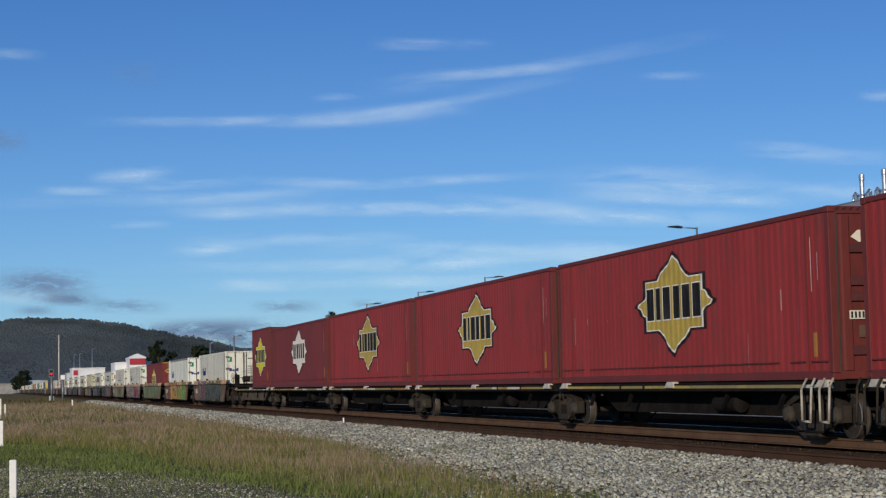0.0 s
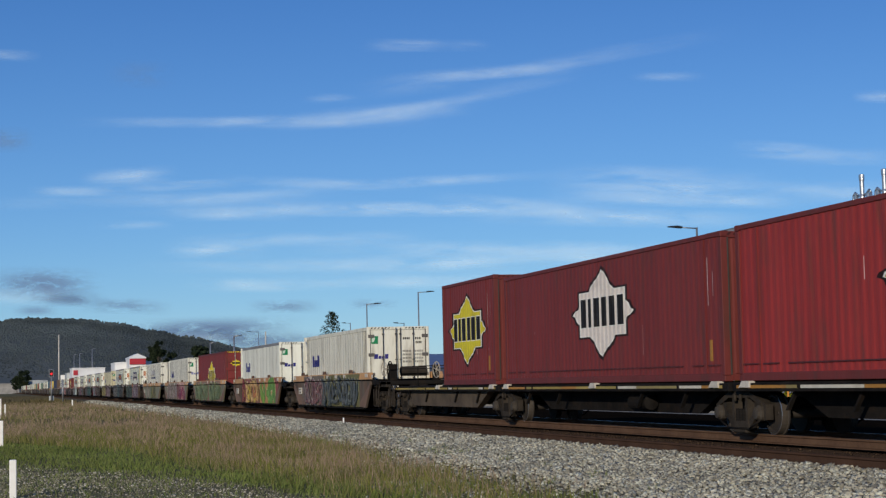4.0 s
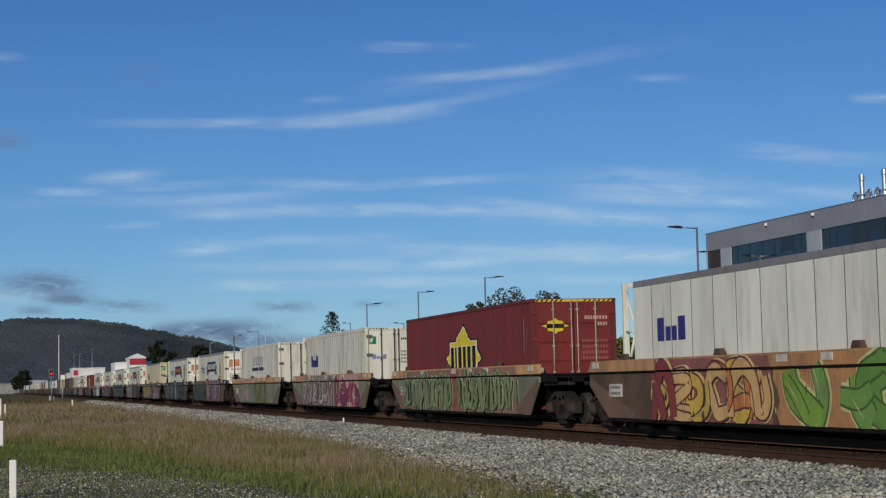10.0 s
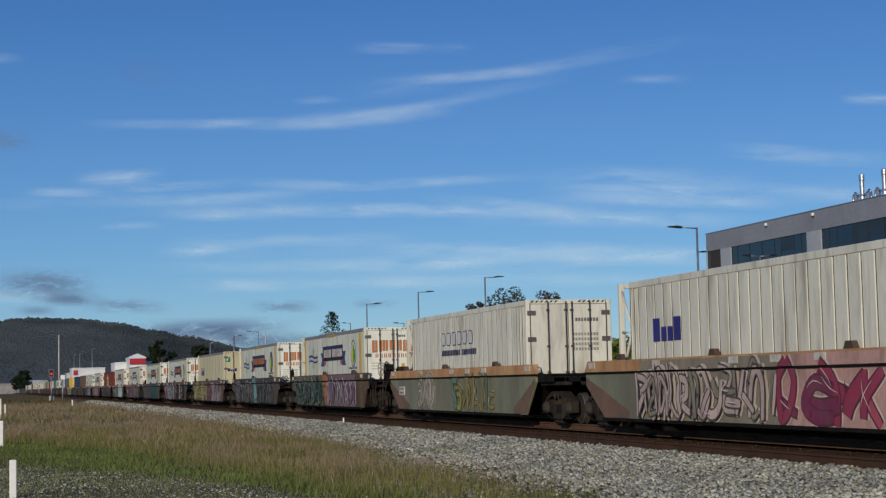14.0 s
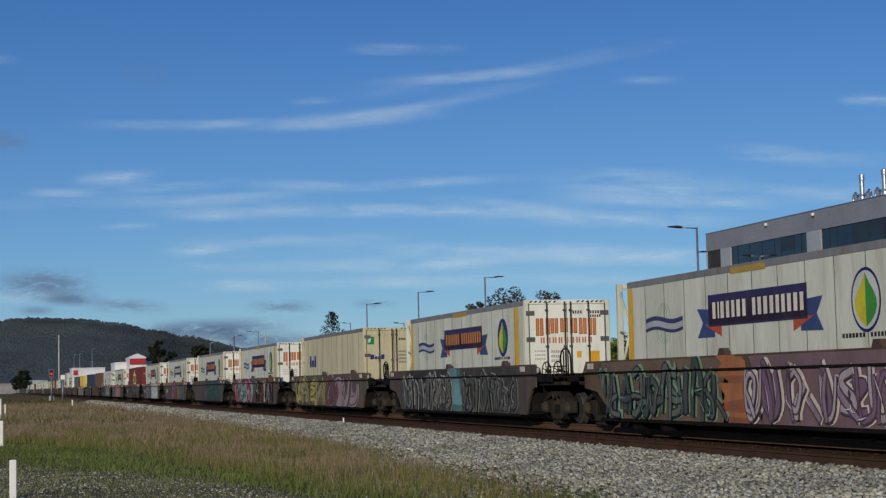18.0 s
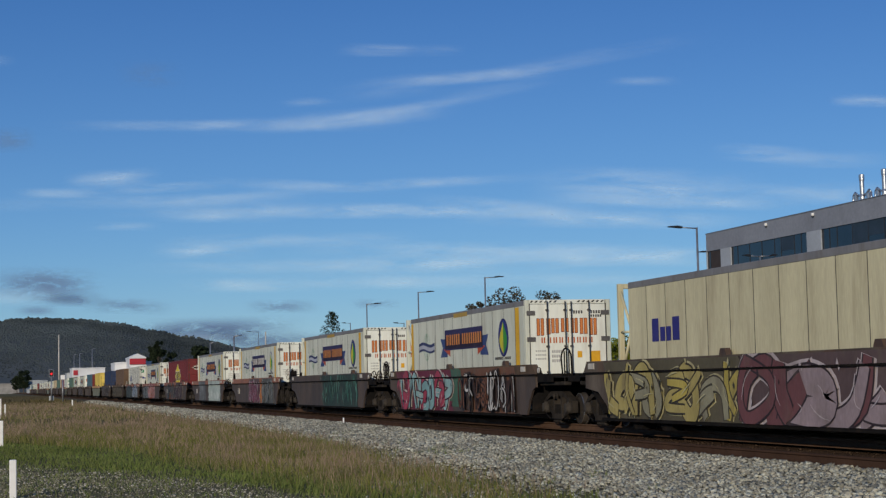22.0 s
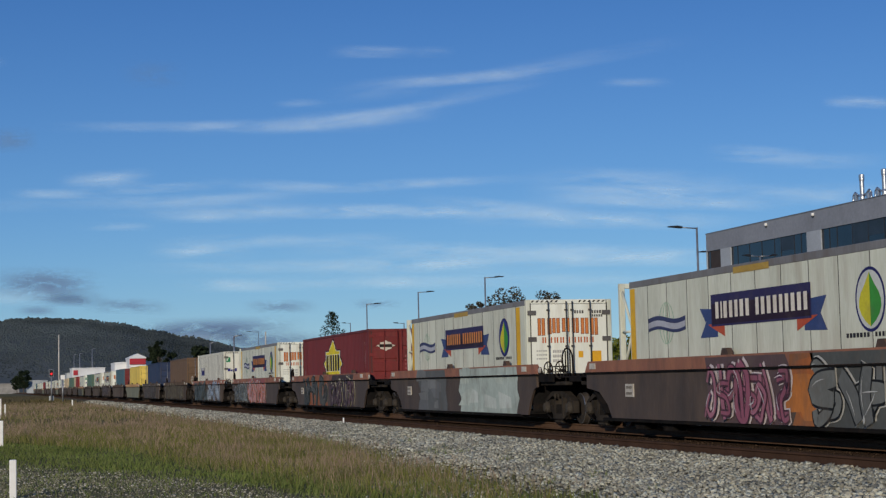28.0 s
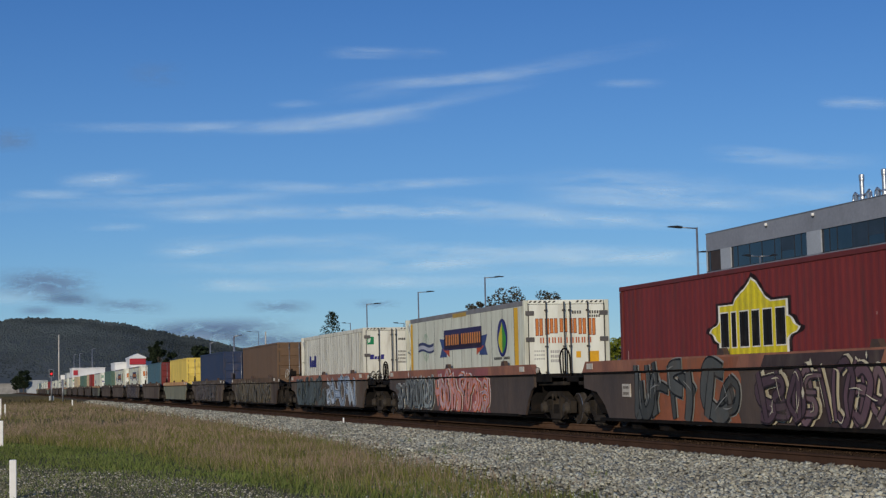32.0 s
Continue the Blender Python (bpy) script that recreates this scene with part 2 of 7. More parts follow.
M["ballast_stained"] = surface("ballast_rust_stained", rgb(82, 66, 53), rgb(70, 56, 46), 0.9, 40, 0.95, 0, 0.8, rgb(66, 52, 44), 0.5, spec=0.0)
# near-black on purpose: the shade behind the train is put into this colour
M["ballast_shade"] = surface("ballast_shade_black", rgb(28, 23, 18), rgb(23, 19, 15), 0.9, 40, 0.95, 0, 0.8, rgb(20, 17, 14), 0.5, spec=0.0)
ballast = build_ballast()
# strip added beyond the ballast to carry the painted train shade further out
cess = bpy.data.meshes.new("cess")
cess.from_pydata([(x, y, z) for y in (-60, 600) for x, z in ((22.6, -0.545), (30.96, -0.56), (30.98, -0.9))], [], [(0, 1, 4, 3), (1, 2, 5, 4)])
cess.materials.append(M["ballast_shade"])
tagged(new("cess", cess), "added near-black ground strip, the train's shade put into its colour", "ground", kind="structure")


def rail_mesh(y0, y1):
    bm = B()
    o = [(-0.075, -0.18), (0.075, -0.18), (0.075, -0.165), (0.012, -0.145), (0.012, -0.05), (0.036, -0.035), (0.036, -0.004), (0.03, 0), (-0.03, 0), (-0.036, -0.004), (-0.036, -0.035), (-0.012, -0.05), (-0.012, -0.145), (-0.075, -0.165)]
    prism(bm, o, y0, y1, "y")
    return bm


for dx in (-0.75, 0.75):
    bm = rail_mesh(-60, 2200)
    r = part("rail", bm, [M["rail"], M["rail_top"]])
    for p in r.data.polygons:
        if p.normal.z > 0.9 and p.center.z > -0.01:
            p.material_index = 1
    r.matrix_basis = pose(TRACK + dx, 0, 0)
    tagged(r, "rusty steel running rail with a worn bright head", "rail", kind="structure")
r = part("spare_rail", rail_mesh(-60, 420), M["old_rail"])
r.matrix_basis = pose(TRACK - 2.36, 0, -0.155)
tagged(r, "disused rusty rail laid on the sleeper ends beside the track", "rail", kind="structure")


# ---- loose stone, grass and clouds ----
def island_material(name, cols, rough=0.9, patch=0.6, low=0.75, high=1.2):
    """Each loose piece takes its own shade."""
    m = bpy.data.materials.new(name)
    m.use_nodes = True
    n, l = m.node_tree.nodes, m.node_tree.links
    b = n["Principled BSDF"]
    g, ramp = n.new("ShaderNodeNewGeometry"), n.new("ShaderNodeValToRGB")
    el = ramp.color_ramp.elements
    for i, c in enumerate(cols):
        e = el[i] if i < 2 else el.new(0.5)
        e.position, e.color = i / (len(cols) - 1), c
    l.new(g.outputs["Random Per Island"], ramp.inputs[0])
    tx = n.new("ShaderNodeTexNoise")
    tx.inputs["Scale"].default_value, tx.inputs["Detail"].default_value = patch, 4
    tc = n.new("ShaderNodeTexCoord")
    l.new(tc.outputs["Object"], tx.inputs["Vector"])
    mr = n.new("ShaderNodeMapRange")
    mr.inputs["From Min"].default_value, mr.inputs["From Max"].default_value = 0.3, 0.7
    mr.inputs["To Min"].default_value, mr.inputs["To Max"].default_value = low, high
    l.new(tx.outputs["Fac"], mr.inputs["Value"])
    hs = n.new("ShaderNodeHueSaturation")
    l.new(ramp.outputs[0], hs.inputs["Color"]), l.new(mr.outputs[0], hs.inputs["Value"])
    l.new(hs.outputs[0], b.inputs["Base Color"])
    b.inputs["Roughness"].default_value = rough
    b.inputs["Specular IOR Level"].default_value = 0.0
    return m


def mesh_from(name, verts, faces, material):
    """A mesh from arrays of vertices (n, 3) and triangles (m, 3)."""
    me = bpy.data.meshes.new(name)
    me.vertices.add(len(verts))
    me.vertices.foreach_set("co", np.asarray(verts, dtype=np.float32).ravel())
    m = len(faces)
    me.loops.add(3 * m)
    me.loops.foreach_set("vertex_index", np.asarray(faces, dtype=np.int32).ravel())
    me.polygons.add(m)
    me.polygons.foreach_set("loop_start", np.arange(0, 3 * m, 3, dtype=np.int32))
    me.update(calc_edges=True)
    me.validate()
    me.materials.append(material)
    return me


def stones(name, label, pts, size, material, flat=0.75):
    """Loose angular stones, one small crystal each."""
    g = np.random.default_rng(5)
    n = len(pts)
    base = np.array([(1, 0, 0), (-1, 0, 0), (0, 1, 0), (0, -1, 0), (0, 0, 1), (0, 0, -1)], float)
    tri = np.array([(0, 2, 4), (2, 1, 4), (1, 3, 4), (3, 0, 4), (2, 0, 5), (1, 2, 5), (3, 1, 5), (0, 3, 5)])
    v = base[None] * g.uniform(0.55, 1.25, (n, 6, 1)) + g.normal(0, 0.18, (n, 6, 3))
    q = g.normal(size=(n, 4))
    q /= np.linalg.norm(q, axis=1)[:, None]
    w, x, y, z = q.T
    R = np.stack([1 - 2 * (y * y + z * z), 2 * (x * y - z * w), 2 * (x * z + y * w), 2 * (x * y + z * w), 1 - 2 * (x * x + z * z), 2 * (y * z - x * w), 2 * (x * z - y * w), 2 * (y * z + x * w), 1 - 2 * (x * x + y * y)], 1).reshape(n, 3, 3)
    v = np.einsum("nij,nkj->nki", R, v)
    v[:, :, 2] *= flat
    v = v * np.asarray(size)[:, None, None] + np.asarray(pts)[:, None, :]
    f = tri[None] + (np.arange(n) * 6)[:, None, None]
    return tagged(new(name, mesh_from(name, v.reshape(-1, 3), f.reshape(-1, 3), material)), label, "stones", kind="stuff")


def blades(name, label, pts, height, width, material, bend=0.5, seed=1, cat="grass"):
    """Bent tapering grass blades."""
    g = np.random.default_rng(seed)
    p = np.asarray(pts, float)
    n = len(p)
    h, wd = np.asarray(height)[:, None], np.asarray(width)[:, None]
    a = g.uniform(0, 2 * np.pi, n)
    side = np.stack([np.cos(a), np.sin(a), np.zeros(n)], 1)
    b = g.uniform(0, 2 * np.pi, n)
    lean = np.stack([np.cos(b), np.sin(b), np.zeros(n)], 1) * g.uniform(0.05, bend, n)[:, None]
    up = np.array([0, 0, 1.0])
    v = np.stack([p - side * wd / 2, p + side * wd / 2, p + up * h * 0.55 + lean * h * 0.25 - side * wd * 0.38, p + up * h * 0.55 + lean * h * 0.25 + side * wd * 0.38, p + up * h * g.uniform(0.85, 1, n)[:, None] + lean * h * 0.8], 1)
    tri = np.array([(0, 1, 3), (0, 3, 2), (2, 3, 4)])
    f = tri[None] + (np.arange(n) * 5)[:, None, None]
    return tagged(new(name, mesh_from(name, v.reshape(-1, 3), f.reshape(-1, 3), material)), label, cat, kind="stuff")


def knots(v, pts):
    """A value read off a broken line of (v, value) points."""
    for (a, fa), (b, fb) in zip(pts, pts[1:]):
        if v <= b:
            return fa + (fb - fa) * max(v - a, 0) / (b - a)
    return pts[-1][1]


def strip(x):
    """y where the worn gravelly turf gives way to the green strip."""
    return knots(x, ((0, 45), (2.4, 38.2), (3.5, 35.0), (4.4, 30.3), (4.7, 27.5), (6, 22)))


def scatter():
    g = np.random.default_rng(11)
    # ballast
    P, S = [], []
    for y0, y1, dens, r0, r1 in ((15, 30, 150, 0.034, 0.068), (30, 45, 120, 0.038, 0.074), (45, 75, 80, 0.046, 0.085), (75, 130, 46, 0.055, 0.10), (130, 240, 12, 0.09, 0.16)):
        n = int((y1 - y0) * 7 * dens)
        x, y = g.uniform(6, 13.2, n), g.uniform(y0, y1, n)
        for a, b in zip(x, y):
            t = toe(b)
            if a < t - 0.9 + g.normal(0, 0.5) or (a < t + 1.1 and g.random() < 0.75 - 0.3 * (a - t)):
                continue
            P.append((a, b, ballast_z(a, b) + 0.012))
            S.append(g.uniform(r0, r1))
    stones("ballast_stones", "loose grey and pale crushed stone on the track shoulder", P, S, M["stone"])
    P, S = [], []
    for y0, y1, dens in ((15, 45, 6), (45, 110, 3)):
        n = int((y1 - y0) * 1.5 * dens)
        for a, b in zip(g.uniform(13.55, 14.85, n), g.uniform(y0, y1, n)):
            P.append((a, b, -0.222))
            S.append(g.uniform(0.02, 0.04))
    stones("stained_ballast", "rust-stained crushed stone along the rail", P, S, M["stone_brown"])
    # bits of gravel in the turf
    n = 5200
    P = [(a, b, ground_z(a, b) + 0.006) for a, b in zip(g.uniform(-0.8, 4.6, n), g.uniform(24, 46, n)) if b < strip(a) - 1.0 + g.normal(0, 2.0)]
    stones("gravel", "scattered pale gravel in the short turf", P, 0.008 + 0.03 * g.random(len(P)) ** 3, M["gravel"])
    n = 2600
    P = [(a, b, ground_z(a, b) + 0.01) for a, b in zip(g.uniform(5.5, 9.4, n), g.uniform(22, 45, n)) if toe(b) - 2.2 + g.normal(0, 0.5) < a < toe(b) + 0.3]
    stones("stray_stones", "stray ballast stones lying in the grass edge", P, g.uniform(0.02, 0.055, len(P)), M["stone"])

    # grass
    def field(x0, x1, y0, y1, dens, keep):
        n = int((x1 - x0) * (y1 - y0) * dens)
        x, y, r = g.uniform(x0, x1, n), g.uniform(y0, y1, n), g.random(n)
        out = []
        for a, b, c in zip(x, y, r):
            if c < keep(a, b):
                z = ballast_z(a, b) if a > toe(b) + 0.3 else ground_z(a, b)
                out.append((a, b, z - 0.01))
        return np.array(out)

    clump = lambda a, b, s, k: 0.5 + 0.9 * noise.noise(Vector((a * s, b * s * 0.6, k)))

    def left(b):
        """x where the tall grass begins."""
        return knots(b, ((22, 5.6), (27, 5.35), (34, 5.0), (43.4, 4.3), (50.7, 3.2), (61.5, 0.3), (68, -2.5))) + 0.6 * noise.noise(Vector((b * 0.25, 0, 2))) if b < 68 else -9

    def tall(a, b):
        t = toe(b)
        k = min(max((a - left(b) + 0.5) / 1.6, 0), 1) * min(max((t + 0.5 - a) / 2.0, 0), 1)
        if b < 30 and a > 5.4:
            k *= 0.35 + 0.5 * max(noise.noise(Vector((a * 0.9, b * 0.5, 31))), 0)
        return k * min(max(clump(a, b, 0.7, 1) + 0.25, 0.08), 1)
    near, mid, far = field(-0.8, 11, 22, 45, 210, tall), field(-0.8, 11.5, 45, 85, 80, tall), field(-0.8, 12, 85, 220, 12, tall)
    for pts, h0, h1, w, sd in ((near, 0.14, 0.5, 0.007, 1), (mid, 0.2, 0.52, 0.012, 2), (far, 0.25, 0.5, 0.03, 3)):
        n = len(pts)
        lift = np.array([0.75 + 0.55 * noise.noise(Vector((a * 0.45, b * 0.3, 6))) for a, b, _ in pts])
        blades("dry_grass", "tall dry straw-coloured grass along the track", pts, g.uniform(h0, h1, n) * lift, np.full(n, w), M["dry_grass"], 1.1, sd)
        k = g.random(n) < 0.34
        q = pts[k] + np.array([0, 0, 0.30]) * lift[k][:, None] + g.normal(0, 0.05, (k.sum(), 3)) * np.array([1, 1, 0.8])
        blades("seed_heads", "pinkish brown seed heads over the dry grass", q, g.uniform(0.08, 0.22, len(q)), np.full(len(q), w), M["seed"], 1.3, sd + 10)

    def green(a, b):
        k = min(max((left(b) + 1.4 - a) / 1.6, 0), 1)
        far_side = min(max((b - strip(a) + 2.5) / 5.0, 0.1), 1)
        return k * far_side * min(max(clump(a, b, 0.6, 4) + 0.4, 0.12), 1)
    pts = field(-0.8, 6.5, 22, 68, 170, green)
    blades("green_grass", "short green turf of the verge", pts, g.uniform(0.04, 0.14, len(pts)), np.full(len(pts), 0.018), M["green_grass"], 1.2, 21)
    pts = field(-0.8, 9.8, 22, 75, 120, lambda a, b: tall(a, b) * min(max(0.75 + 0.9 * noise.noise(Vector((a * 0.5, b * 0.22, 17))), 0.1), 1))
    blades("green_grass", "fresh olive blades between the dry grass", pts, g.uniform(0.12, 0.36, len(pts)), np.full(len(pts), 0.013), M["olive_grass"], 1.1, 22)
    pts = field(-1.0, 5.4, 22, 50, 230, lambda a, b: (0.85 + 0.5 * noise.noise(Vector((a * 0.9, b * 0.5, 15)))) * min(max((strip(a) + 4 - b) / 7, 0), 1))
    blades("worn_turf", "short worn grey-green turf of the verge", pts, g.uniform(0.012, 0.045, len(pts)), np.full(len(pts), 0.03), M["worn_turf"], 1.4, 27)
    pts = field(4.6, 9.4, 22, 34, 190, lambda a, b: min(max(0.45 + 1.1 * noise.noise(Vector((a * 0.8, b * 0.45, 12))), 0), 1) * min(max((toe(b) + 0.2 - a) / 1.5, 0), 1))
    blades("green_grass", "low green grass at the foot of the ballast", pts, g.uniform(0.05, 0.2, len(pts)), np.full(len(pts), 0.014), M["green_grass"], 1.1, 25)
    pts = field(-6, 11.5, 200, 420, 5, lambda a, b: 0.9 if a < min(toe(b) - 0.8, 1.0 + (b - 215) * 0.11 + 3.0 * noise.noise(Vector((a * 0.2, b * 0.03, 5)))) else 0)
    blades("dark_scrub", "dark low scrub beside the line far off", pts, g.uniform(0.3, 0.75, len(pts)), np.full(len(pts), 0.11), M["scrub"], 0.9, 26)
    pts = field(-3, 11, 200, 420, 2.0, lambda a, b: 0.9 if a < toe(b) else 0)
    blades("dry_grass", "dry grass beside the railway far off", pts, g.uniform(0.3, 0.6, len(pts)), np.full(len(pts), 0.09), M["far_grass"], 0.7, 23)
    pts = field(6.2, 13, 20, 60, 1.2, lambda a, b: 0.5 if toe(b) < a < toe(b) + 1.8 else 0)
    blades("green_grass", "weeds growing in the edge of the ballast", np.repeat(pts, 14, 0) + g.normal(0, 0.08, (len(pts) * 14, 3)) * np.array([1, 1, 0]), g.uniform(0.06, 0.2, len(pts) * 14), np.full(len(pts) * 14, 0.014), M["green_grass"], 0.9, 24)


M["stone"] = island_material("crushed_stone", [rgb(154, 155, 141), rgb(196, 197, 182), rgb(116, 115, 106), rgb(218, 217, 202), rgb(90, 88, 82), rgb(178, 174, 157)])
M["stone_brown"] = island_material("rust_stained_stone", [rgb(66, 53, 43), rgb(74, 60, 49), rgb(58, 46, 38), rgb(70, 57, 46)])
M["gravel"] = island_material("pale_gravel", [rgb(150, 146, 130), rgb(190, 186, 172), rgb(120, 116, 100)])
M["dry_grass"] = island_material("dry_grass", [rgb(126, 113, 88), rgb(140, 124, 100), rgb(112, 110, 72), rgb(130, 115, 94), rgb(104, 106, 64)])
M["seed"] = island_material("seed_heads", [rgb(142, 122, 106), rgb(154, 134, 118), rgb(130, 112, 96)])
M["green_grass"] = island_material("green_grass", [rgb(84, 100, 52), rgb(98, 112, 60), rgb(76, 90, 46), rgb(108, 114, 70)])
M["worn_turf"] = island_material("worn_turf", [rgb(122, 121, 104), rgb(140, 137, 120), rgb(108, 112, 86), rgb(130, 126, 110), rgb(98, 106, 72)])
M["olive_grass"] = island_material("olive_grass", [rgb(106, 112, 54), rgb(122, 122, 66), rgb(92, 104, 46)])
M["scrub"] = island_material("dark_scrub", [rgb(84, 80, 66), rgb(96, 89, 74), rgb(72, 72, 56)])
M["far_grass"] = island_material("far_grass", [rgb(88, 82, 56), rgb(104, 94, 66), rgb(74, 74, 48)])
scatter()

CLOUDS = []


def cloud_material(name, color, sx, sy, thresh, soft):
    """Thin vapour: white scattering where drawn-out noise is dense, clear elsewhere, fading to its rim."""
    m = bpy.data.materials.new(name)
    m.use_nodes = True
    n, l = m.node_tree.nodes, m.node_tree.links
    n.remove(n["Principled BSDF"])
    out = n["Material Output"]
    tc, mp, info = n.new("ShaderNodeTexCoord"), n.new("ShaderNodeMapping"), n.new("ShaderNodeObjectInfo")
    l.new(tc.outputs["Object"], mp.inputs[0])
    mp.inputs["Scale"].default_value = (sx, 1, sy)
    comb = n.new("ShaderNodeCombineXYZ")
    mul = n.new("ShaderNodeMath")
    mul.operation, mul.inputs[1].default_value = "MULTIPLY", 91.0
    l.new(info.outputs["Random"], mul.inputs[0]), l.new(mul.outputs[0], comb.inputs[1])
    l.new(comb.outputs[0], mp.inputs["Location"])
    tx = n.new("ShaderNodeTexNoise")
    tx.inputs["Scale"].default_value, tx.inputs["Detail"].default_value, tx.inputs["Roughness"].default_value, tx.inputs["Distortion"].default_value = 1.0, 6, 0.64, 0.3
    l.new(mp.outputs[0], tx.inputs["Vector"])
    sep = n.new("ShaderNodeSeparateXYZ")
    l.new(tc.outputs["Generated"], sep.inputs[0])
    fall = None
    for ax in ("X", "Z"):
        a = n.new("ShaderNodeMath")
        a.operation, a.inputs[1].default_value = "SUBTRACT", 0.5
        l.new(sep.outputs[ax], a.inputs[0])
        b = n.new("ShaderNodeMath")
        b.operation = "ABSOLUTE"
        l.new(a.outputs[0], b.inputs[0])
        c = n.new("ShaderNodeMapRange")
        c.interpolation_type = "SMOOTHSTEP"
        for key, v in (("From Min", 0.5), ("From Max", 0.02), ("To Min", 0.0), ("To Max", 1.0)):
            c.inputs[key].default_value = v
        l.new(b.outputs[0], c.inputs["Value"])
        if fall is None:
            fall = c.outputs[0]
        else:
            d = n.new("ShaderNodeMath")
            d.operation = "MULTIPLY"
            l.new(fall, d.inputs[0]), l.new(c.outputs[0], d.inputs[1])
            fall = d.outputs[0]
    mr = n.new("ShaderNodeMapRange")
    mr.inputs["From Min"].default_value, mr.inputs["From Max"].default_value = thresh, thresh + soft
    l.new(tx.outputs["Fac"], mr.inputs["Value"])
    al = n.new("ShaderNodeMath")
    al.operation = "MULTIPLY"
    l.new(mr.outputs[0], al.inputs[0]), l.new(fall, al.inputs[1])
    op = n.new("ShaderNodeMath")
    op.operation = "MULTIPLY"
    l.new(al.outputs[0], op.inputs[0]), l.new(info.outputs["Alpha"], op.inputs[1])
    al.use_clamp = True
    tr, df, tl, add, mx = n.new("ShaderNodeBsdfTransparent"), n.new("ShaderNodeBsdfDiffuse"), n.new("ShaderNodeBsdfTranslucent"), n.new("ShaderNodeMixShader"), n.new("ShaderNodeMixShader")
    df.inputs["Color"].default_value = tl.inputs["Color"].default_value = color
    add.inputs[0].default_value = 0.1
    l.new(df.outputs[0], add.inputs[1]), l.new(tl.outputs[0], add.inputs[2])
    l.new(op.outputs[0], mx.inputs[0]), l.new(tr.outputs[0], mx.inputs[1]), l.new(add.outputs[0], mx.inputs[2])
    l.new(mx.outputs[0], out.inputs["Surface"])
    return m


M["cirrus"] = cloud_material("cirrus_vapour", (0.80, 0.95, 1.0, 1), 0.0052, 0.032, 0.31, 0.44)
M["grey_cloud"] = cloud_material("grey_vapour", (0.16, 0.25, 0.40, 1), 0.011, 0.03, 0.33, 0.2)
FAR, PX = 4600.0, 3030.0


def sky_place(x, y):
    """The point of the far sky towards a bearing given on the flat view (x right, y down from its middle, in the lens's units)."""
    right, up = VIEW.col[0].to_3d(), VIEW.col[1].to_3d()
    d = (AIM + right * ((x - 784) / PX) + up * ((441 - y) / PX)).normalized()
    return EYE + d * FAR


def cloud(x, y, half, thick, tilt, alpha, dark=False, drift=None):
    s = FAR / PX
    w, h = half * 1.55 * s, thick * (1.75 if dark else 1.45) * s
    bm = B()
    n = 8
    vs = [[bm.verts.new((w * (2 * i / n - 1), 0, h * (2 * j / 2 - 1) - h * 0.25 * ((2 * i / n - 1) ** 2))) for i in range(n + 1)] for j in range(3)]
    for j in range(2):
        for i in range(n):
            bm.faces.new((vs[j][i], vs[j][i + 1], vs[j + 1][i + 1], vs[j + 1][i]))
    ob = new("cloud", mesh_of("cloud", bm, M["grey_cloud"] if dark else M["cirrus"], True))
    ob.color = (1, 1, 1, alpha * (1 if dark else 0.43 if y < 230 else 0.58))
    tagged(ob, "small grey cloud low in the sky" if dark else "thin white wisp of cirrus in the blue sky", "cloud", "clouds in the sky")
    dx = (0.135 * y - 94) if drift is None else drift
    dy = max(18 - 0.035 * y, 0) if drift is None else 0
    a, b = sky_place(x, y), sky_place(x + dx, y + dy)
    q = (VIEW.to_quaternion() @ Euler((radians(-90), 0, 0)).to_quaternion()).to_matrix().to_4x4()
    spin = Matrix.Rotation(math.atan(tilt), 4, "Y")
    CLOUDS.append((ob, Matrix.Translation(a) @ q @ spin, Matrix.Translation(b) @ q @ spin))


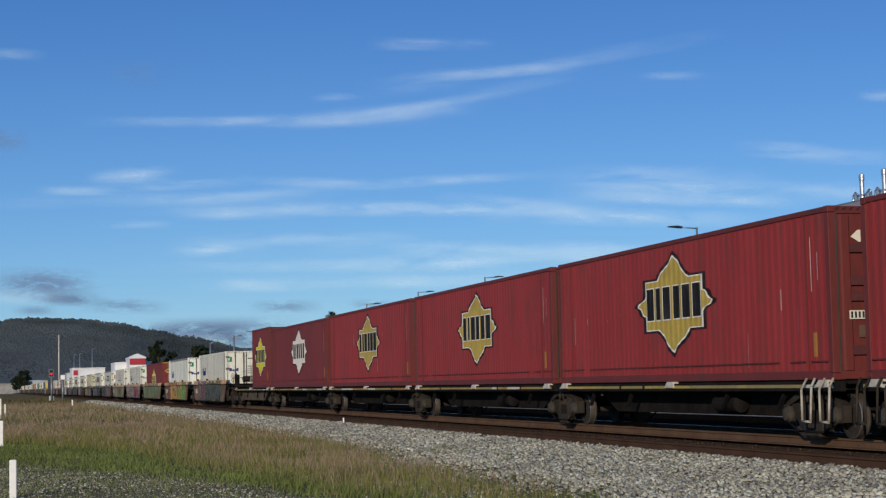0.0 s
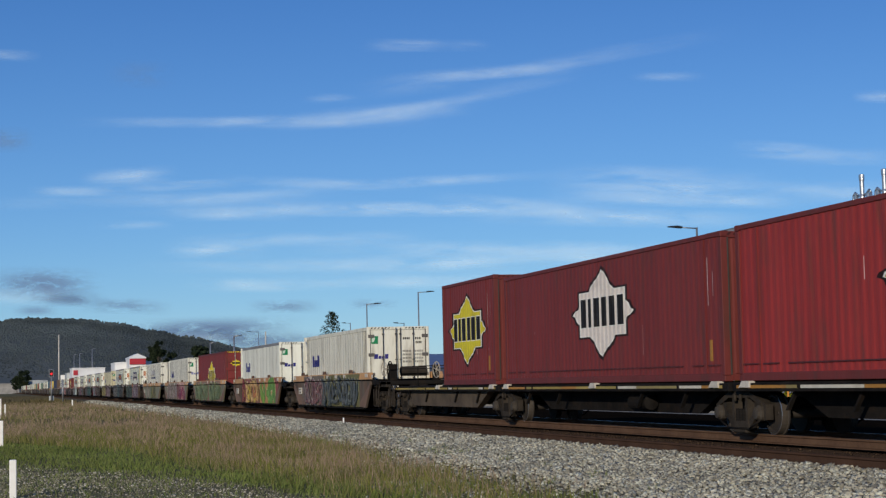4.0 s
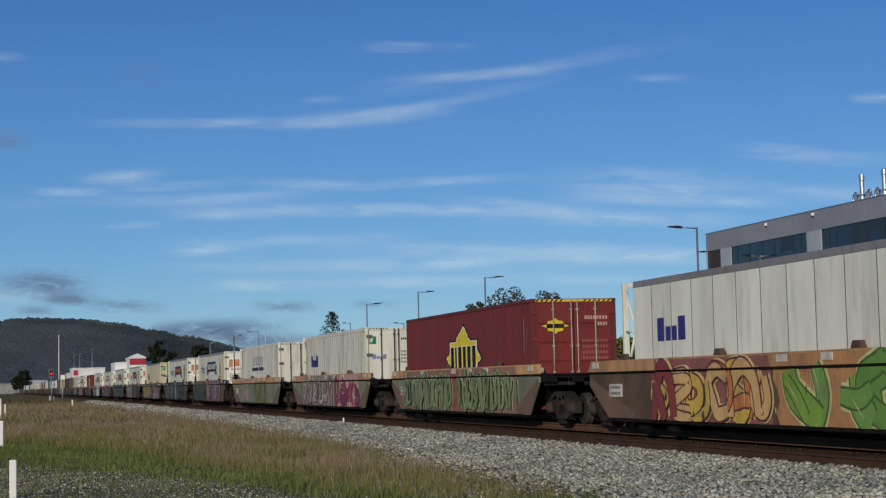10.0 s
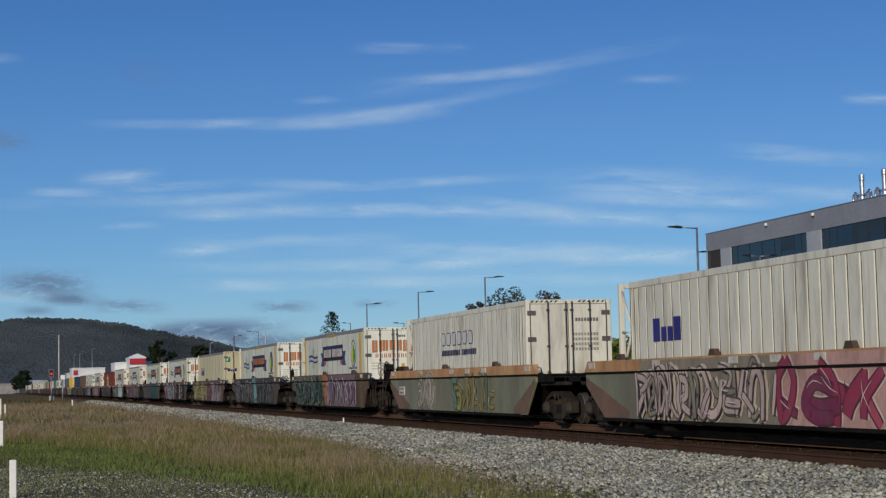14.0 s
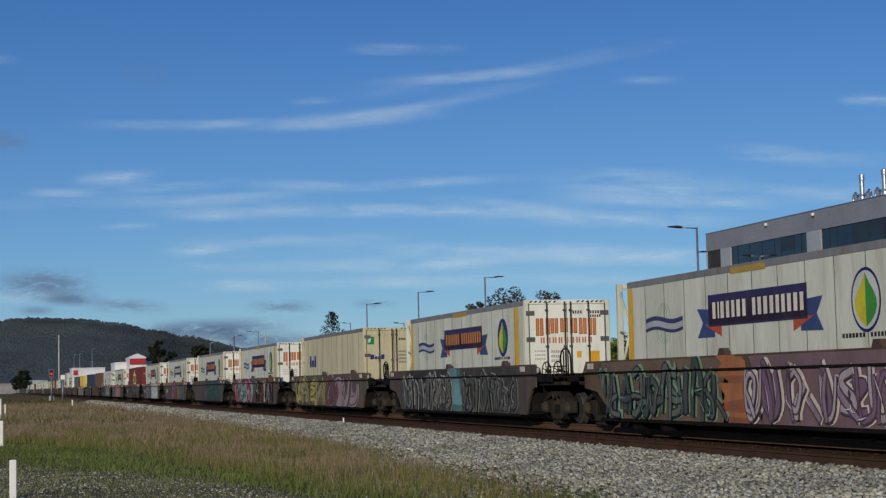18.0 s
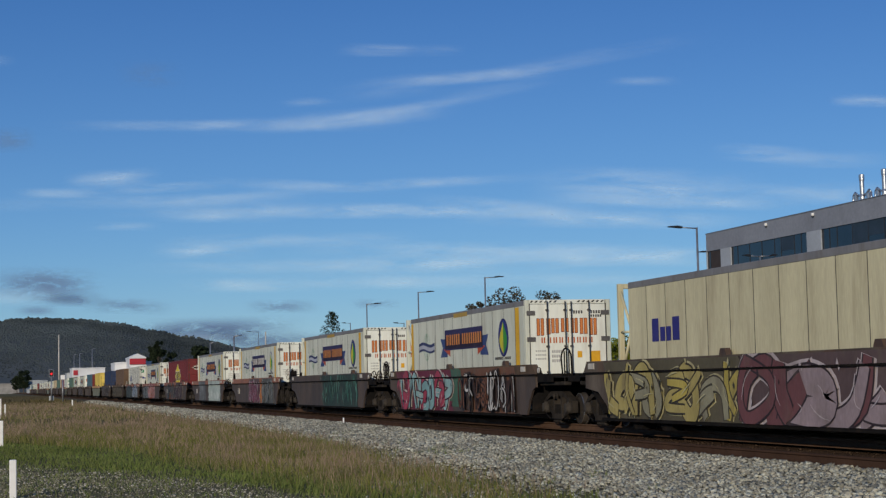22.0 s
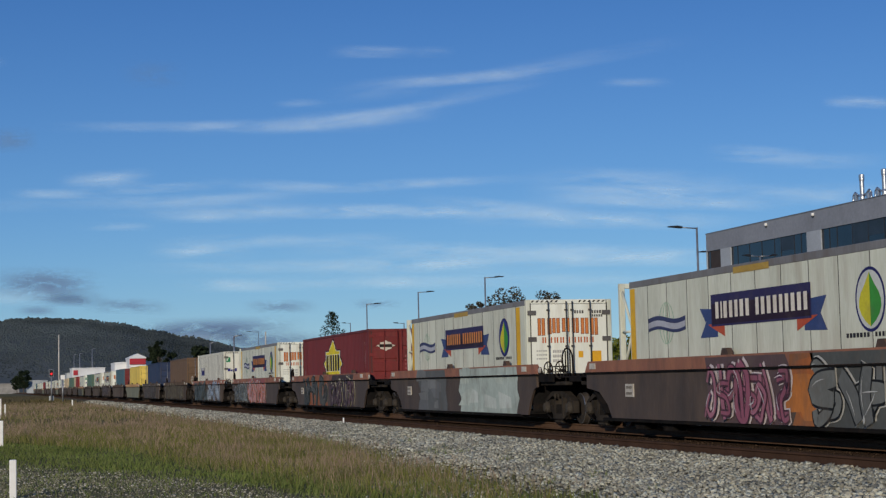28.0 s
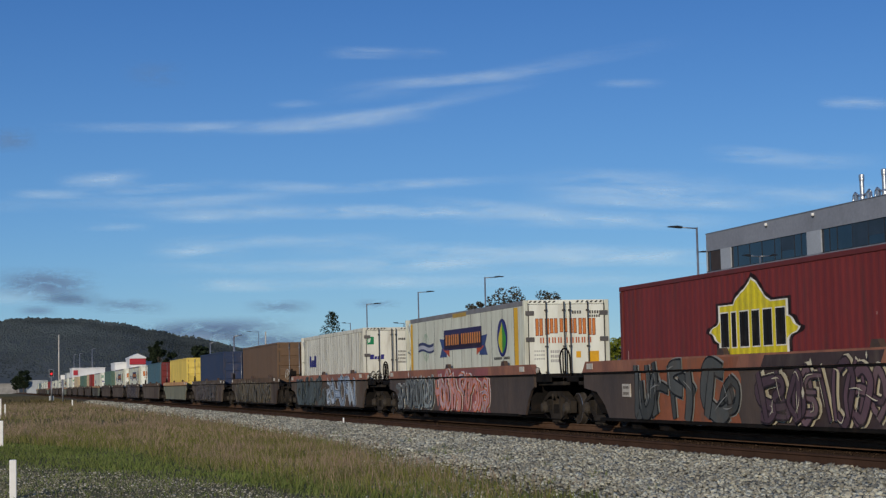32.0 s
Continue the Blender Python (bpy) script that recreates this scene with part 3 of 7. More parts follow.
for row in ((735, 77, 60, 9, 0, 0.9), (838, 78, 30, 8, 0, 0.5), (880, 126, 130, 9, -0.07, 0.9), (990, 112, 100, 9, -0.14, 0.6), (1110, 88, 150, 12, -0.17, 0.3), (780, 140, 110, 16, -0.1, 0.3), (400, 214, 190, 8, 0.0, 0.7), (560, 212, 150, 11, -0.02, 0.8), (680, 199, 130, 13, -0.09, 0.95), (770, 184, 110, 8, -0.14, 0.7), (890, 158, 110, 10, -0.2, 0.35),
            (25, 95, 40, 8, 0.03, 0.8), (1395, 265, 70, 12, 0.06, 0.9), (1500, 275, 90, 12, 0.0, 0.45), (1190, 133, 50, 7, 0, 0.5), (235, 310, 60, 13, -0.06, 0.85), (150, 337, 70, 7, 0, 0.8), (330, 327, 80, 7, -0.05, 0.7), (600, 172, 40, 7, 0, 0.5),
            (740, 320, 190, 8, -0.05, 0.7), (560, 322, 140, 8, 0.04, 0.4), (1180, 322, 150, 24, 0.03, 0.9), (1220, 352, 190, 10, 0.02, 0.8), (690, 368, 340, 11, 0, 0.95), (420, 378, 90, 9, 0, 0.7), (1100, 383, 190, 13, 0.02, 0.9), (930, 360, 120, 10, 0.08, 0.6),
            (240, 397, 50, 6, 0, 0.6), (540, 422, 170, 10, -0.02, 0.7), (390, 441, 70, 12, 0, 0.95), (900, 438, 280, 11, 0, 0.75), (820, 462, 280, 14, -0.03, 0.95), (1130, 452, 220, 13, 0, 0.85), (470, 503, 100, 10, 0, 0.8), (690, 497, 150, 11, 0, 0.65), (1010, 492, 220, 12, 0, 0.5),
            (300, 352, 260, 10, -0.02, 0.4), (400, 345, 160, 9, -0.05, 0.4), (30, 523, 70, 13, 0, 0.7), (1480, 335, 120, 16, 0, 0.6), (520, 470, 200, 10, 0, 0.4), (330, 598, 90, 8, 0, 0.6), (1592, 169, 50, 9, 0.03, 1.0), (1560, 172, 30, 6, 0.05, 0.6)):
    cloud(*row)
for row in ((75, 500, 75, 18, 0.02, 0.95, True, 4), (120, 529, 55, 8, 0.03, 0.8, True, 4), (220, 540, 60, 9, 0.03, 0.6, True, 6), (62, 549, 30, 6, 0, 0.6, True, 4), (505, 541, 50, 8, 0, 0.6, True, -10), (660, 537, 34, 6, 0, 0.55, True, 8), (10, 246, 34, 14, 0, 0.45, True, 12), (245, 128, 45, 16, 0.05, 0.22, True, 30),
            (365, 580, 120, 13, -0.03, 1.0, True, 8), (330, 592, 90, 10, 0, 0.9, True, 8), (450, 600, 110, 13, 0.04, 0.8, True, 6), (540, 606, 120, 10, 0, 0.5, True, 4)):
    cloud(*row)
# leaf greens greyed towards blue, which paints the haze onto the bush
M["bush_far"] = island_material("hazed_far_bush", [rgb(72, 80, 80), rgb(77, 84, 84), rgb(69, 77, 79), rgb(82, 87, 84), rgb(74, 81, 82)], patch=0.006, low=0.6, high=1.6)


def hill(name, label, R, prof, zb, mat, seed, woods=0):
    """A long ridge round the camera at the distance R; prof: (slope x/y, height ratio)."""
    bm = B()
    rows = []
    N = 260
    x0, x1 = prof[0][0], prof[-1][0]
    depth = 10
    for j in range(depth + 1):
        row = []
        v = j / depth
        for i in range(N + 1):
            s = x0 + (x1 - x0) * i / N
            for (a, ha), (b, hb) in zip(prof, prof[1:]):
                if a <= s <= b:
                    u = (s - a) / (b - a)
                    u = u * u * (3 - 2 * u)
                    h = ha + (hb - ha) * u
                    break
            d = R * (1 - 0.28 * (1 - v))
            top = h * R + 1.2
            z = zb + (top - zb) * math.sin(v * math.pi / 2) ** 0.9
            z += noise.fractal(Vector((s * 60, v * 6, seed)), 1.0, 2.0, 2) * R * 0.0005 * (0.3 + v)
            row.append(bm.verts.new((s * d, d, z)))
        rows.append(row)
    for a, b in zip(rows, rows[1:]):
        for i in range(N):
            bm.faces.new((a[i], a[i + 1], b[i + 1], b[i]))
    rows_co = [[v.co.copy() for v in row] for row in rows]
    ob = part(name, bm, mat, smooth=True)
    if woods:
        g = np.random.default_rng(seed)
        P, S = [], []
        for _ in range(woods):
            j = min(int(depth * g.uniform(0.05, 1) ** 0.7), depth - 1) if g.random() < 0.95 else depth
            i = int(g.integers(int(0.32 * N), int(0.64 * N)))
            row = rows_co[j]
            u = g.random()
            c = row[i].lerp(row[i + 1], u)
            if j < depth:
                c = c.lerp(rows_co[j + 1][i].lerp(rows_co[j + 1][i + 1], u), g.random())
            big = j == depth and g.random() < 0.16
            S.append(g.uniform(2.6, 5.6) if big else g.uniform(0.7, 1.8))
            P.append((c.x, c.y, c.z + (3.0 if big else 0.4)))
        stones("bush_canopy", "dense bush covering the hill, greyed by haze in its colour", P, S, M["bush_far"], 0.9)
    return tagged(ob, label, "hill", kind="structure")


# grey-blue ground tone includes the haze between here and the hill
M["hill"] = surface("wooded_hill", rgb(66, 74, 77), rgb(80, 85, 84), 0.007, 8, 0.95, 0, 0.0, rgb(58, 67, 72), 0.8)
# the blue is distance haze mixed into the hill's base colour
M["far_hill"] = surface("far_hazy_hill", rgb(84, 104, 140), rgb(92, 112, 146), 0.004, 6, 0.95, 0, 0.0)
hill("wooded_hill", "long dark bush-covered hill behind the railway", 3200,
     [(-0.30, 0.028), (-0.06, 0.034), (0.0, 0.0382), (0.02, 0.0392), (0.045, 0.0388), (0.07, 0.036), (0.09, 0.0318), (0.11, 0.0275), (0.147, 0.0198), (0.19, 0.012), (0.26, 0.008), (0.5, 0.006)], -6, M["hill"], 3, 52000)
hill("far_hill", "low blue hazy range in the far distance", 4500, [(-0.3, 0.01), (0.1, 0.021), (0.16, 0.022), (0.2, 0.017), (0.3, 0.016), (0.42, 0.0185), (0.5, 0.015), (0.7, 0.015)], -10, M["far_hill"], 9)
# ---- painted signs, emblems and graffiti ----
PAINTS = {}


def pm(r, g, b):
    """Sign or spray paint of one colour, made once."""
    if (r, g, b) not in PAINTS:
        PAINTS[r, g, b] = plain("spray_paint", r, g, b, 0.6)
    return PAINTS[r, g, b]


YEL, BLK, WHT = (218, 200, 48), (30, 26, 22), (230, 228, 218)


def rib_depth(y, ribs):
    """How far a corrugated side lies back at y; ribs = (start, end, pitch, depth)."""
    if not ribs:
        return 0.0
    y0, y1, pitch, depth = ribs
    n = max(1, round((y1 - y0) / pitch))
    u = ((y - y0) / ((y1 - y0) / n)) % 1.0
    if u < 0.32:
        return 0.0
    if u < 0.5:
        return depth * (u - 0.32) / 0.18
    if u < 0.82:
        return depth
    return depth * (1 - (u - 0.82) / 0.18)


def side_patch(bm, outline, x, ribs=None, mat=0):
    """A painted shape on a container's near side; outline of (y, z), one span in z at each y; it follows the ribs."""
    ys = {p[0] for p in outline}
    lo, hi = min(ys), max(ys)
    if ribs:
        y0, y1, pitch, _ = ribs
        n = max(1, round((y1 - y0) / pitch))
        p = (y1 - y0) / n
        for i in range(n):
            for u in (0, 0.32, 0.5, 0.82):
                y = y0 + (i + u) * p
                if lo < y < hi:
                    ys.add(y)
    ys = sorted(ys)
    m = len(outline)

    def span(y, side):
        y = min(max(y + side * 1e-5, lo + 1e-6), hi - 1e-6)
        zs = []
        for i in range(m):
            (a, za), (b, zb) = outline[i], outline[(i + 1) % m]
            if (a - y) * (b - y) < 0:
                zs.append(za + (zb - za) * (y - a) / (b - a))
        return (min(zs), max(zs)) if zs else None
    for a, b in zip(ys, ys[1:]):
        if b - a < 1e-4:
            continue
        s, e = span(a, 1), span(b, -1)
        if not s or not e:
            continue
        da, db = rib_depth(a + 1e-6, ribs), rib_depth(b - 1e-6, ribs)
        v = [bm.verts.new(q) for q in ((x + db, b, e[0]), (x + da, a, s[0]), (x + da, a, s[1]), (x + db, b, e[1]))]
        try:
            bm.faces.new(v).material_index = mat
        except ValueError:
            pass


def star_outline(y, z, w, h, wave=0.028):
    """An emblem with four wavy points and square shoulders."""
    q = []
    def edge(a, b, n=7, amp=1.0):
        for i in range(n):
            t = i / n
            nx, nz = b[1] - a[1], a[0] - b[0]
            l = math.hypot(nx, nz) or 1
            s = math.sin(t * math.pi * 2) * wave * amp
            q.append((a[0] + (b[0] - a[0]) * t + nx / l * s * w * 0.5, a[1] + (b[1] - a[1]) * t + nz / l * s * h * 0.7))
    sy, sz = 0.76, 0.52
    ring = [((0, 1), (0.42, sz)), ((0.42, sz), (sy, sz)), ((sy, sz), (sy, 0.22)), ((sy, 0.22), (1, 0)), ((1, 0), (sy, -0.22)), ((sy, -0.22), (sy, -sz)), ((sy, -sz), (0.42, -sz)), ((0.42, -sz), (0, -1)),
            ((0, -1), (-0.42, -sz)), ((-0.42, -sz), (-sy, -sz)), ((-sy, -sz), (-sy, -0.22)), ((-sy, -0.22), (-1, 0)), ((-1, 0), (-sy, 0.22)), ((-sy, 0.22), (-sy, sz)), ((-sy, sz), (-0.42, sz)), ((-0.42, sz), (0, 1))]
    for a, b in ring:
        if abs(a[0] - b[0]) < 1e-6 or abs(a[1] - b[1]) < 1e-6:
            q.append(a)
        else:
            edge(a, b)
    return [(y + a * w, z + b * h) for a, b in q]


def clipped(outline, zmin):
    return [(y, max(z, zmin)) for y, z in outline]


def star(c, y, z, w, h, x, ribs, fill, letters=BLK, zmin=None):
    """The star emblem with six dark upright bars across it."""
    z0 = -99 if zmin is None else zmin
    for s, col, dx in ((1.09, (40, 24, 20), 0.000), (1.0, WHT, 0.003), (0.955, fill, 0.006)):
        bm = B()
        side_patch(bm, clipped(star_outline(y, z, w * s, h * s), z0), x - dx, ribs)
        part("emblem", bm, pm(*col), c, "star-shaped painted emblem")
    wid = [0.40, 0.24, 0.44, 0.36, 0.42, 0.44]
    tot = sum(wid) + 0.16 * 5
    k = 1.42 * w / tot
    yy = y + 0.71 * w
    for i, q in enumerate(wid):
        a, b = yy, yy - q * k
        for grow, col, dx in ((0.025, WHT, 0.009), (0.0, letters, 0.012)):
            bm = B()
            side_patch(bm, [(b - grow, max(z - 0.30 * h - grow, z0)), (a + grow, max(z - 0.30 * h - grow, z0)), (a + grow, max(z + 0.36 * h + grow, z0)), (b - grow, max(z + 0.36 * h + grow, z0))], x - dx, ribs)
            part("emblem_bar", bm, pm(*col), c)
        yy = b - 0.16 * k


def flat_face(bm, pts, x, mat=0):
    """A painted polygon of (y, z) on a plane x that faces the near side."""
    v = [bm.verts.new((x, y, z)) for y, z in pts]
    try:
        f = bm.faces.new(v)
        f.normal_update()
        if f.normal.x > 0:
            f.normal_flip()
        f.material_index = mat
    except ValueError:
        pass


def end_face(bm, pts, y, mat=0):
    """A painted polygon of (x, z) on a plane y that faces the front."""
    v = [bm.verts.new((x, y, z)) for x, z in pts]
    f = bm.faces.new(v)
    f.normal_update()
    if f.normal.y > 0:
        f.normal_flip()
    f.material_index = mat


def rect(a, b, z0, z1):
    return [(a, z0), (b, z0), (b, z1), (a, z1)]


def bars_end(c, name, x0, x1, z0, z1, n, y, col, gap=0.25, label=""):
    """A row of upright bars that stands for writing on the front end."""
    bm = B()
    p = (x1 - x0) / n
    r = random.Random(n * 31 + int(x0 * 100))
    for i in range(n):
        a = x0 + i * p
        end_face(bm, rect(a, a + p * (1 - gap) * r.uniform(0.85, 1.05), z0, z1), y)
    return part(name, bm, pm(*col), c, label)


def bars_side(c, name, y0, y1, z0, z1, n, x, col, gap=0.25, slant=0.0):
    bm = B()
    p = (y1 - y0) / n
    r = random.Random(n * 17 + int(abs(y0) * 100))
    for i in range(n):
        a = y0 + i * p
        b = a + p * (1 - gap) * r.uniform(0.85, 1.05)
        flat_face(bm, [(a, z0), (b, z0), (b + slant, z1), (a + slant, z1)], x)
    return part(name, bm, pm(*col), c)


def blob(r, y, z, w, h, n=18, rough=0.22, square=0.55):
    """An uneven rounded-square outline."""
    ph = [r.uniform(0, 6.28) for _ in range(3)]
    pts = []
    lean = r.uniform(-0.18, 0.18)
    for i in range(n):
        a = 2 * math.pi * i / n
        c, s = math.cos(a), math.sin(a)
        k = 1 / max(abs(c), abs(s)) ** square
        k *= 1 + rough * (0.5 * math.sin(2 * a + ph[0]) + 0.35 * math.sin(3 * a + ph[1]) + 0.3 * math.sin(5 * a + ph[2]))
        pts.append([y + w * c * k + lean * h * s, z + h * s * k])
    return pts


SPRAYS = {}


def spray(r, g, b):
    """Sun-faded spray paint of one colour, worn through to grimy steel in places."""
    if (r, g, b) not in SPRAYS:
        c = rgb(r, g, b)
        SPRAYS[r, g, b] = surface("spray_paint", c, tuple(q * 0.78 for q in c[:3]) + (1,), 1.1, 9, 0.66, 0, 0.03, rgb(98, 88, 78), 0.55, (1, 1, 0.6), spec=0.2)
    return SPRAYS[r, g, b]


def cut(poly, z0, z1):
    """A polygon of (y, z) cut to the band z0..z1."""
    for lim, keep in ((z0, 1), (z1, -1)):
        out = []
        for (a, za), (b, zb) in zip(poly, poly[1:] + poly[:1]):
            ia, ib = (za - lim) * keep >= 0, (zb - lim) * keep >= 0
            if ia:
                out.append((a, za))
            if ia != ib:
                t = (lim - za) / (zb - za)
                out.append((a + (b - a) * t, lim))
        poly = out
        if len(poly) < 3:
            return []
    return poly


def smooth_line(pts, n=5):
    """A Catmull-Rom line through control points."""
    p = [pts[0]] + list(pts) + [pts[-1]]
    out = []
    for a, b, c, d in zip(p, p[1:], p[2:], p[3:]):
        for i in range(n):
            t = i / n
            out.append(tuple(0.5 * (2 * b[j] + (c[j] - a[j]) * t + (2 * a[j] - 5 * b[j] + 4 * c[j] - d[j]) * t * t + (3 * b[j] - a[j] - 3 * c[j] + d[j]) * t ** 3) for j in (0, 1)))
    return out + [tuple(pts[-1])]


# bent strokes in a unit square, each a line of control points
STROKES = (
    ((0.2, 0), (0.22, 0.5), (0.15, 1.0)), ((0.8, 0), (0.74, 0.5), (0.85, 1.0)), ((0.1, 0.02), (0.45, 0.5), (0.55, 1.0)), ((0.9, 0.02), (0.55, 0.5), (0.4, 1.0)),
    ((0.85, 0.85), (0.5, 0.98), (0.2, 0.7), (0.18, 0.3), (0.5, 0.03), (0.85, 0.18)), ((0.8, 0.9), (0.35, 0.95), (0.25, 0.65), (0.7, 0.42), (0.75, 0.12), (0.2, 0.06)),
    ((0.5, 0.96), (0.18, 0.7), (0.2, 0.25), (0.5, 0.04), (0.82, 0.3), (0.8, 0.72), (0.5, 0.96)), ((0.15, 0), (0.2, 0.7), (0.5, 0.98), (0.8, 0.7), (0.86, 0)),
    ((0.12, 1), (0.18, 0.3), (0.5, 0.03), (0.8, 0.35), (0.86, 1)), ((0.1, 0.5), (0.5, 0.56), (0.95, 0.48)), ((0.2, 0.95), (0.75, 0.9), (0.82, 0.62), (0.3, 0.48)), ((0.3, 0.5), (0.6, 0.3), (0.95, 0.0)))


def graffiti(w, y0, y1, fills, line, light, seed, back=None, style="block"):
    """A spray-painted piece: interlocking bent strokes with dark edges and a pale outer glow line, over the side and the top chord."""
    r = random.Random(seed * 13 + 5)
    cols = list(dict.fromkeys(list(fills) + [line, light, back or line]))
    at = {c: i for i, c in enumerate(cols)}
    mats = [spray(*c) for c in cols]
    bands = ((0.238, 1.288, -1.4525, B()), (1.337, 1.596, -1.4825, B()))
    depth = [0]
    lo_y, hi_y = (lambda z: -0.3 - max(z - 0.75, 0)), (lambda z: 14.35 + max(z - 0.75, 0))

    def put(poly, col):
        depth[0] += 1
        for z0, z1, x, bm in bands:
            q = cut([(min(max(y, lo_y(z)), hi_y(z)), z) for y, z in poly], z0, z1)
            if len(q) > 2:
                flat_face(bm, q, x - 0.00012 * depth[0], at[col])

    def ribbon(pts, wd, col, taper=0.25):
        n = len(pts)
        L, R = [], []
        for i, (y, z) in enumerate(pts):
            a, b = pts[max(i - 1, 0)], pts[min(i + 1, n - 1)]
            dy, dz = b[0] - a[0], b[1] - a[1]
            l = math.hypot(dy, dz) or 1
            k = wd / 2 * (1 - taper * abs(2 * i / (n - 1) - 1) ** 2)
            L.append((y - dz / l * k, z + dy / l * k)), R.append((y + dz / l * k, z - dy / l * k))
        put(L + R[::-1], col) if n < 7 else [put([L[i], L[i + 1], R[i + 1], R[i]], col) for i in range(n - 1)]

    z0, z1 = 0.25, 1.58
    if back:
        n = 6
        left = [(y0 + r.uniform(-0.15, 0.2), z0 - 0.02 + (z1 - z0) * i / n) for i in range(n + 1)]
        right = [(y1 + r.uniform(-0.2, 0.15), z0 - 0.02 + (z1 - z0) * i / n) for i in range(n + 1)]
        put(left + right[::-1], back)
    if style == "patch":
        for i in range(10):
            y, z = r.uniform(y0, y1 - 0.8), r.uniform(z0, z1 - 0.3)
            put([(y, z), (y + r.uniform(0.5, 1.6), z + r.uniform(-0.05, 0.05)), (y + r.uniform(0.5, 1.4), z + r.uniform(0.2, 0.5)), (y + 0.05, z + 0.3)], r.choice(fills))
    elif style == "scribble":
        for i in range(int((y1 - y0) * 9)):
            y, z = r.uniform(y0, y1), r.uniform(z0, z1 - 0.3)
            h, ln = r.uniform(0.25, 0.6), r.uniform(-0.35, 0.35)
            ribbon(smooth_line([(y, z), (y + ln * 0.3 + 0.1, z + h * 0.5), (y + ln, z + h)], 3), r.uniform(0.03, 0.09), r.choice(list(fills) + [light, light]), 0.9)
        ribbon(smooth_line([(y0 + 0.2, 0.3), (y0, 0.9), (y0 + 0.4, 1.5)]), 0.07, light)
    else:
        pitch, wd = {"block": (0.95, 0.28), "big": (1.7, 0.46), "wild": (0.58, 0.14), "drip": (0.42, 0.10)}[style]
        n = max(2, round((y1 - y0) / pitch))
        p = (y1 - y0) / n
        work = []
        for i in range(n):
            col = fills[int(i * len(fills) / n) if style == "big" else r.randrange(len(fills))]
            lean = r.uniform(-0.22, 0.22)
            hi = z1 - r.choice((0, 0.03, 0.1))
            for _ in range(r.choice((2, 2, 3))):
                line_pts = r.choice(STROKES)
                fu, fv, sp = r.choice((-1, 1)), r.choice((-1, 1)), r.uniform(0.8, 1.7)
                tall_part, shift, off = r.uniform(0.55, 1.0), r.uniform(0, 0.45), r.uniform(-0.3, 0.3)
                pts = []
                for u, v in line_pts:
                    u, v = 0.5 + fu * (u - 0.5) * sp + off, (0.5 + fv * (v - 0.5)) * tall_part + shift * (1 - tall_part)
                    v = min(max(v, 0), 1)
                    pts.append((y0 + p * (i + 1 - u) + lean * (v - 0.5), z0 + 0.05 + (hi - z0 - 0.12) * v))
                pts = [(min(max(a + r.gauss(0, 0.07 * p), y0), y1), b + r.gauss(0, 0.04)) for a, b in pts]
                work.append((smooth_line(pts, 4), wd * r.uniform(0.55, 1.4), r.choice((col, col, r.choice(fills)))))
        for pts, ww, col in work:
            ribbon(pts, ww + (0.13 if style != "big" else 0.2), light, 0.1)
        for pts, ww, col in work:
            ribbon(pts, ww + 0.08, line, 0.15)
            ribbon(pts, ww, col)
        for pts, ww, col in work:
            if r.random() < 0.6:
                k = r.randrange(0, max(1, len(pts) // 2))
                ribbon([(a + ww * 0.28, b + 0.02) for a, b in pts[k:k + 5]], 0.025, light, 0.8)
        for i in range(int((y1 - y0) * 0.8)):
            y, z, q = r.uniform(y0, y1), r.uniform(z0 + 0.1, z1 - 0.1), r.uniform(0.03, 0.07)
            put([(y - q, z), (y, z - 2 * q), (y + q, z), (y, z + 2 * q)], r.choice((light, line)))
    for z0, z1, x, bm in bands:
        part("graffiti", bm, mats, w, "faded spray-painted graffiti")
# ---- the train ----
SPEED = 10.75


def corrugated(bm, x, y0, y1, z0, z1, out=-1, pitch=0.28, depth=0.010, mat=0, groove=False):
    """A trapezoid-corrugated sheet in the plane x, facing along out."""
    n = max(1, round((y1 - y0) / pitch))
    p = (y1 - y0) / n
    pts = []
    for i in range(n):
        for u, d in ((0, 0), (0.90, 0), (0.915, 1), (0.985, 1)) if groove else ((0, 0), (0.32, 0), (0.5, 1), (0.82, 1)):
            pts.append((y0 + (i + u) * p, d * depth))
    pts.append((y1, 0))
    a = [bm.verts.new((x - out * d, y, z0)) for y, d in pts]
    b = [bm.verts.new((x - out * d, y, z1)) for y, d in pts]
    for i in range(len(pts) - 1):
        q = (a[i + 1], a[i], b[i], b[i + 1]) if out < 0 else (a[i], a[i + 1], b[i + 1], b[i])
        bm.faces.new(q).material_index = mat


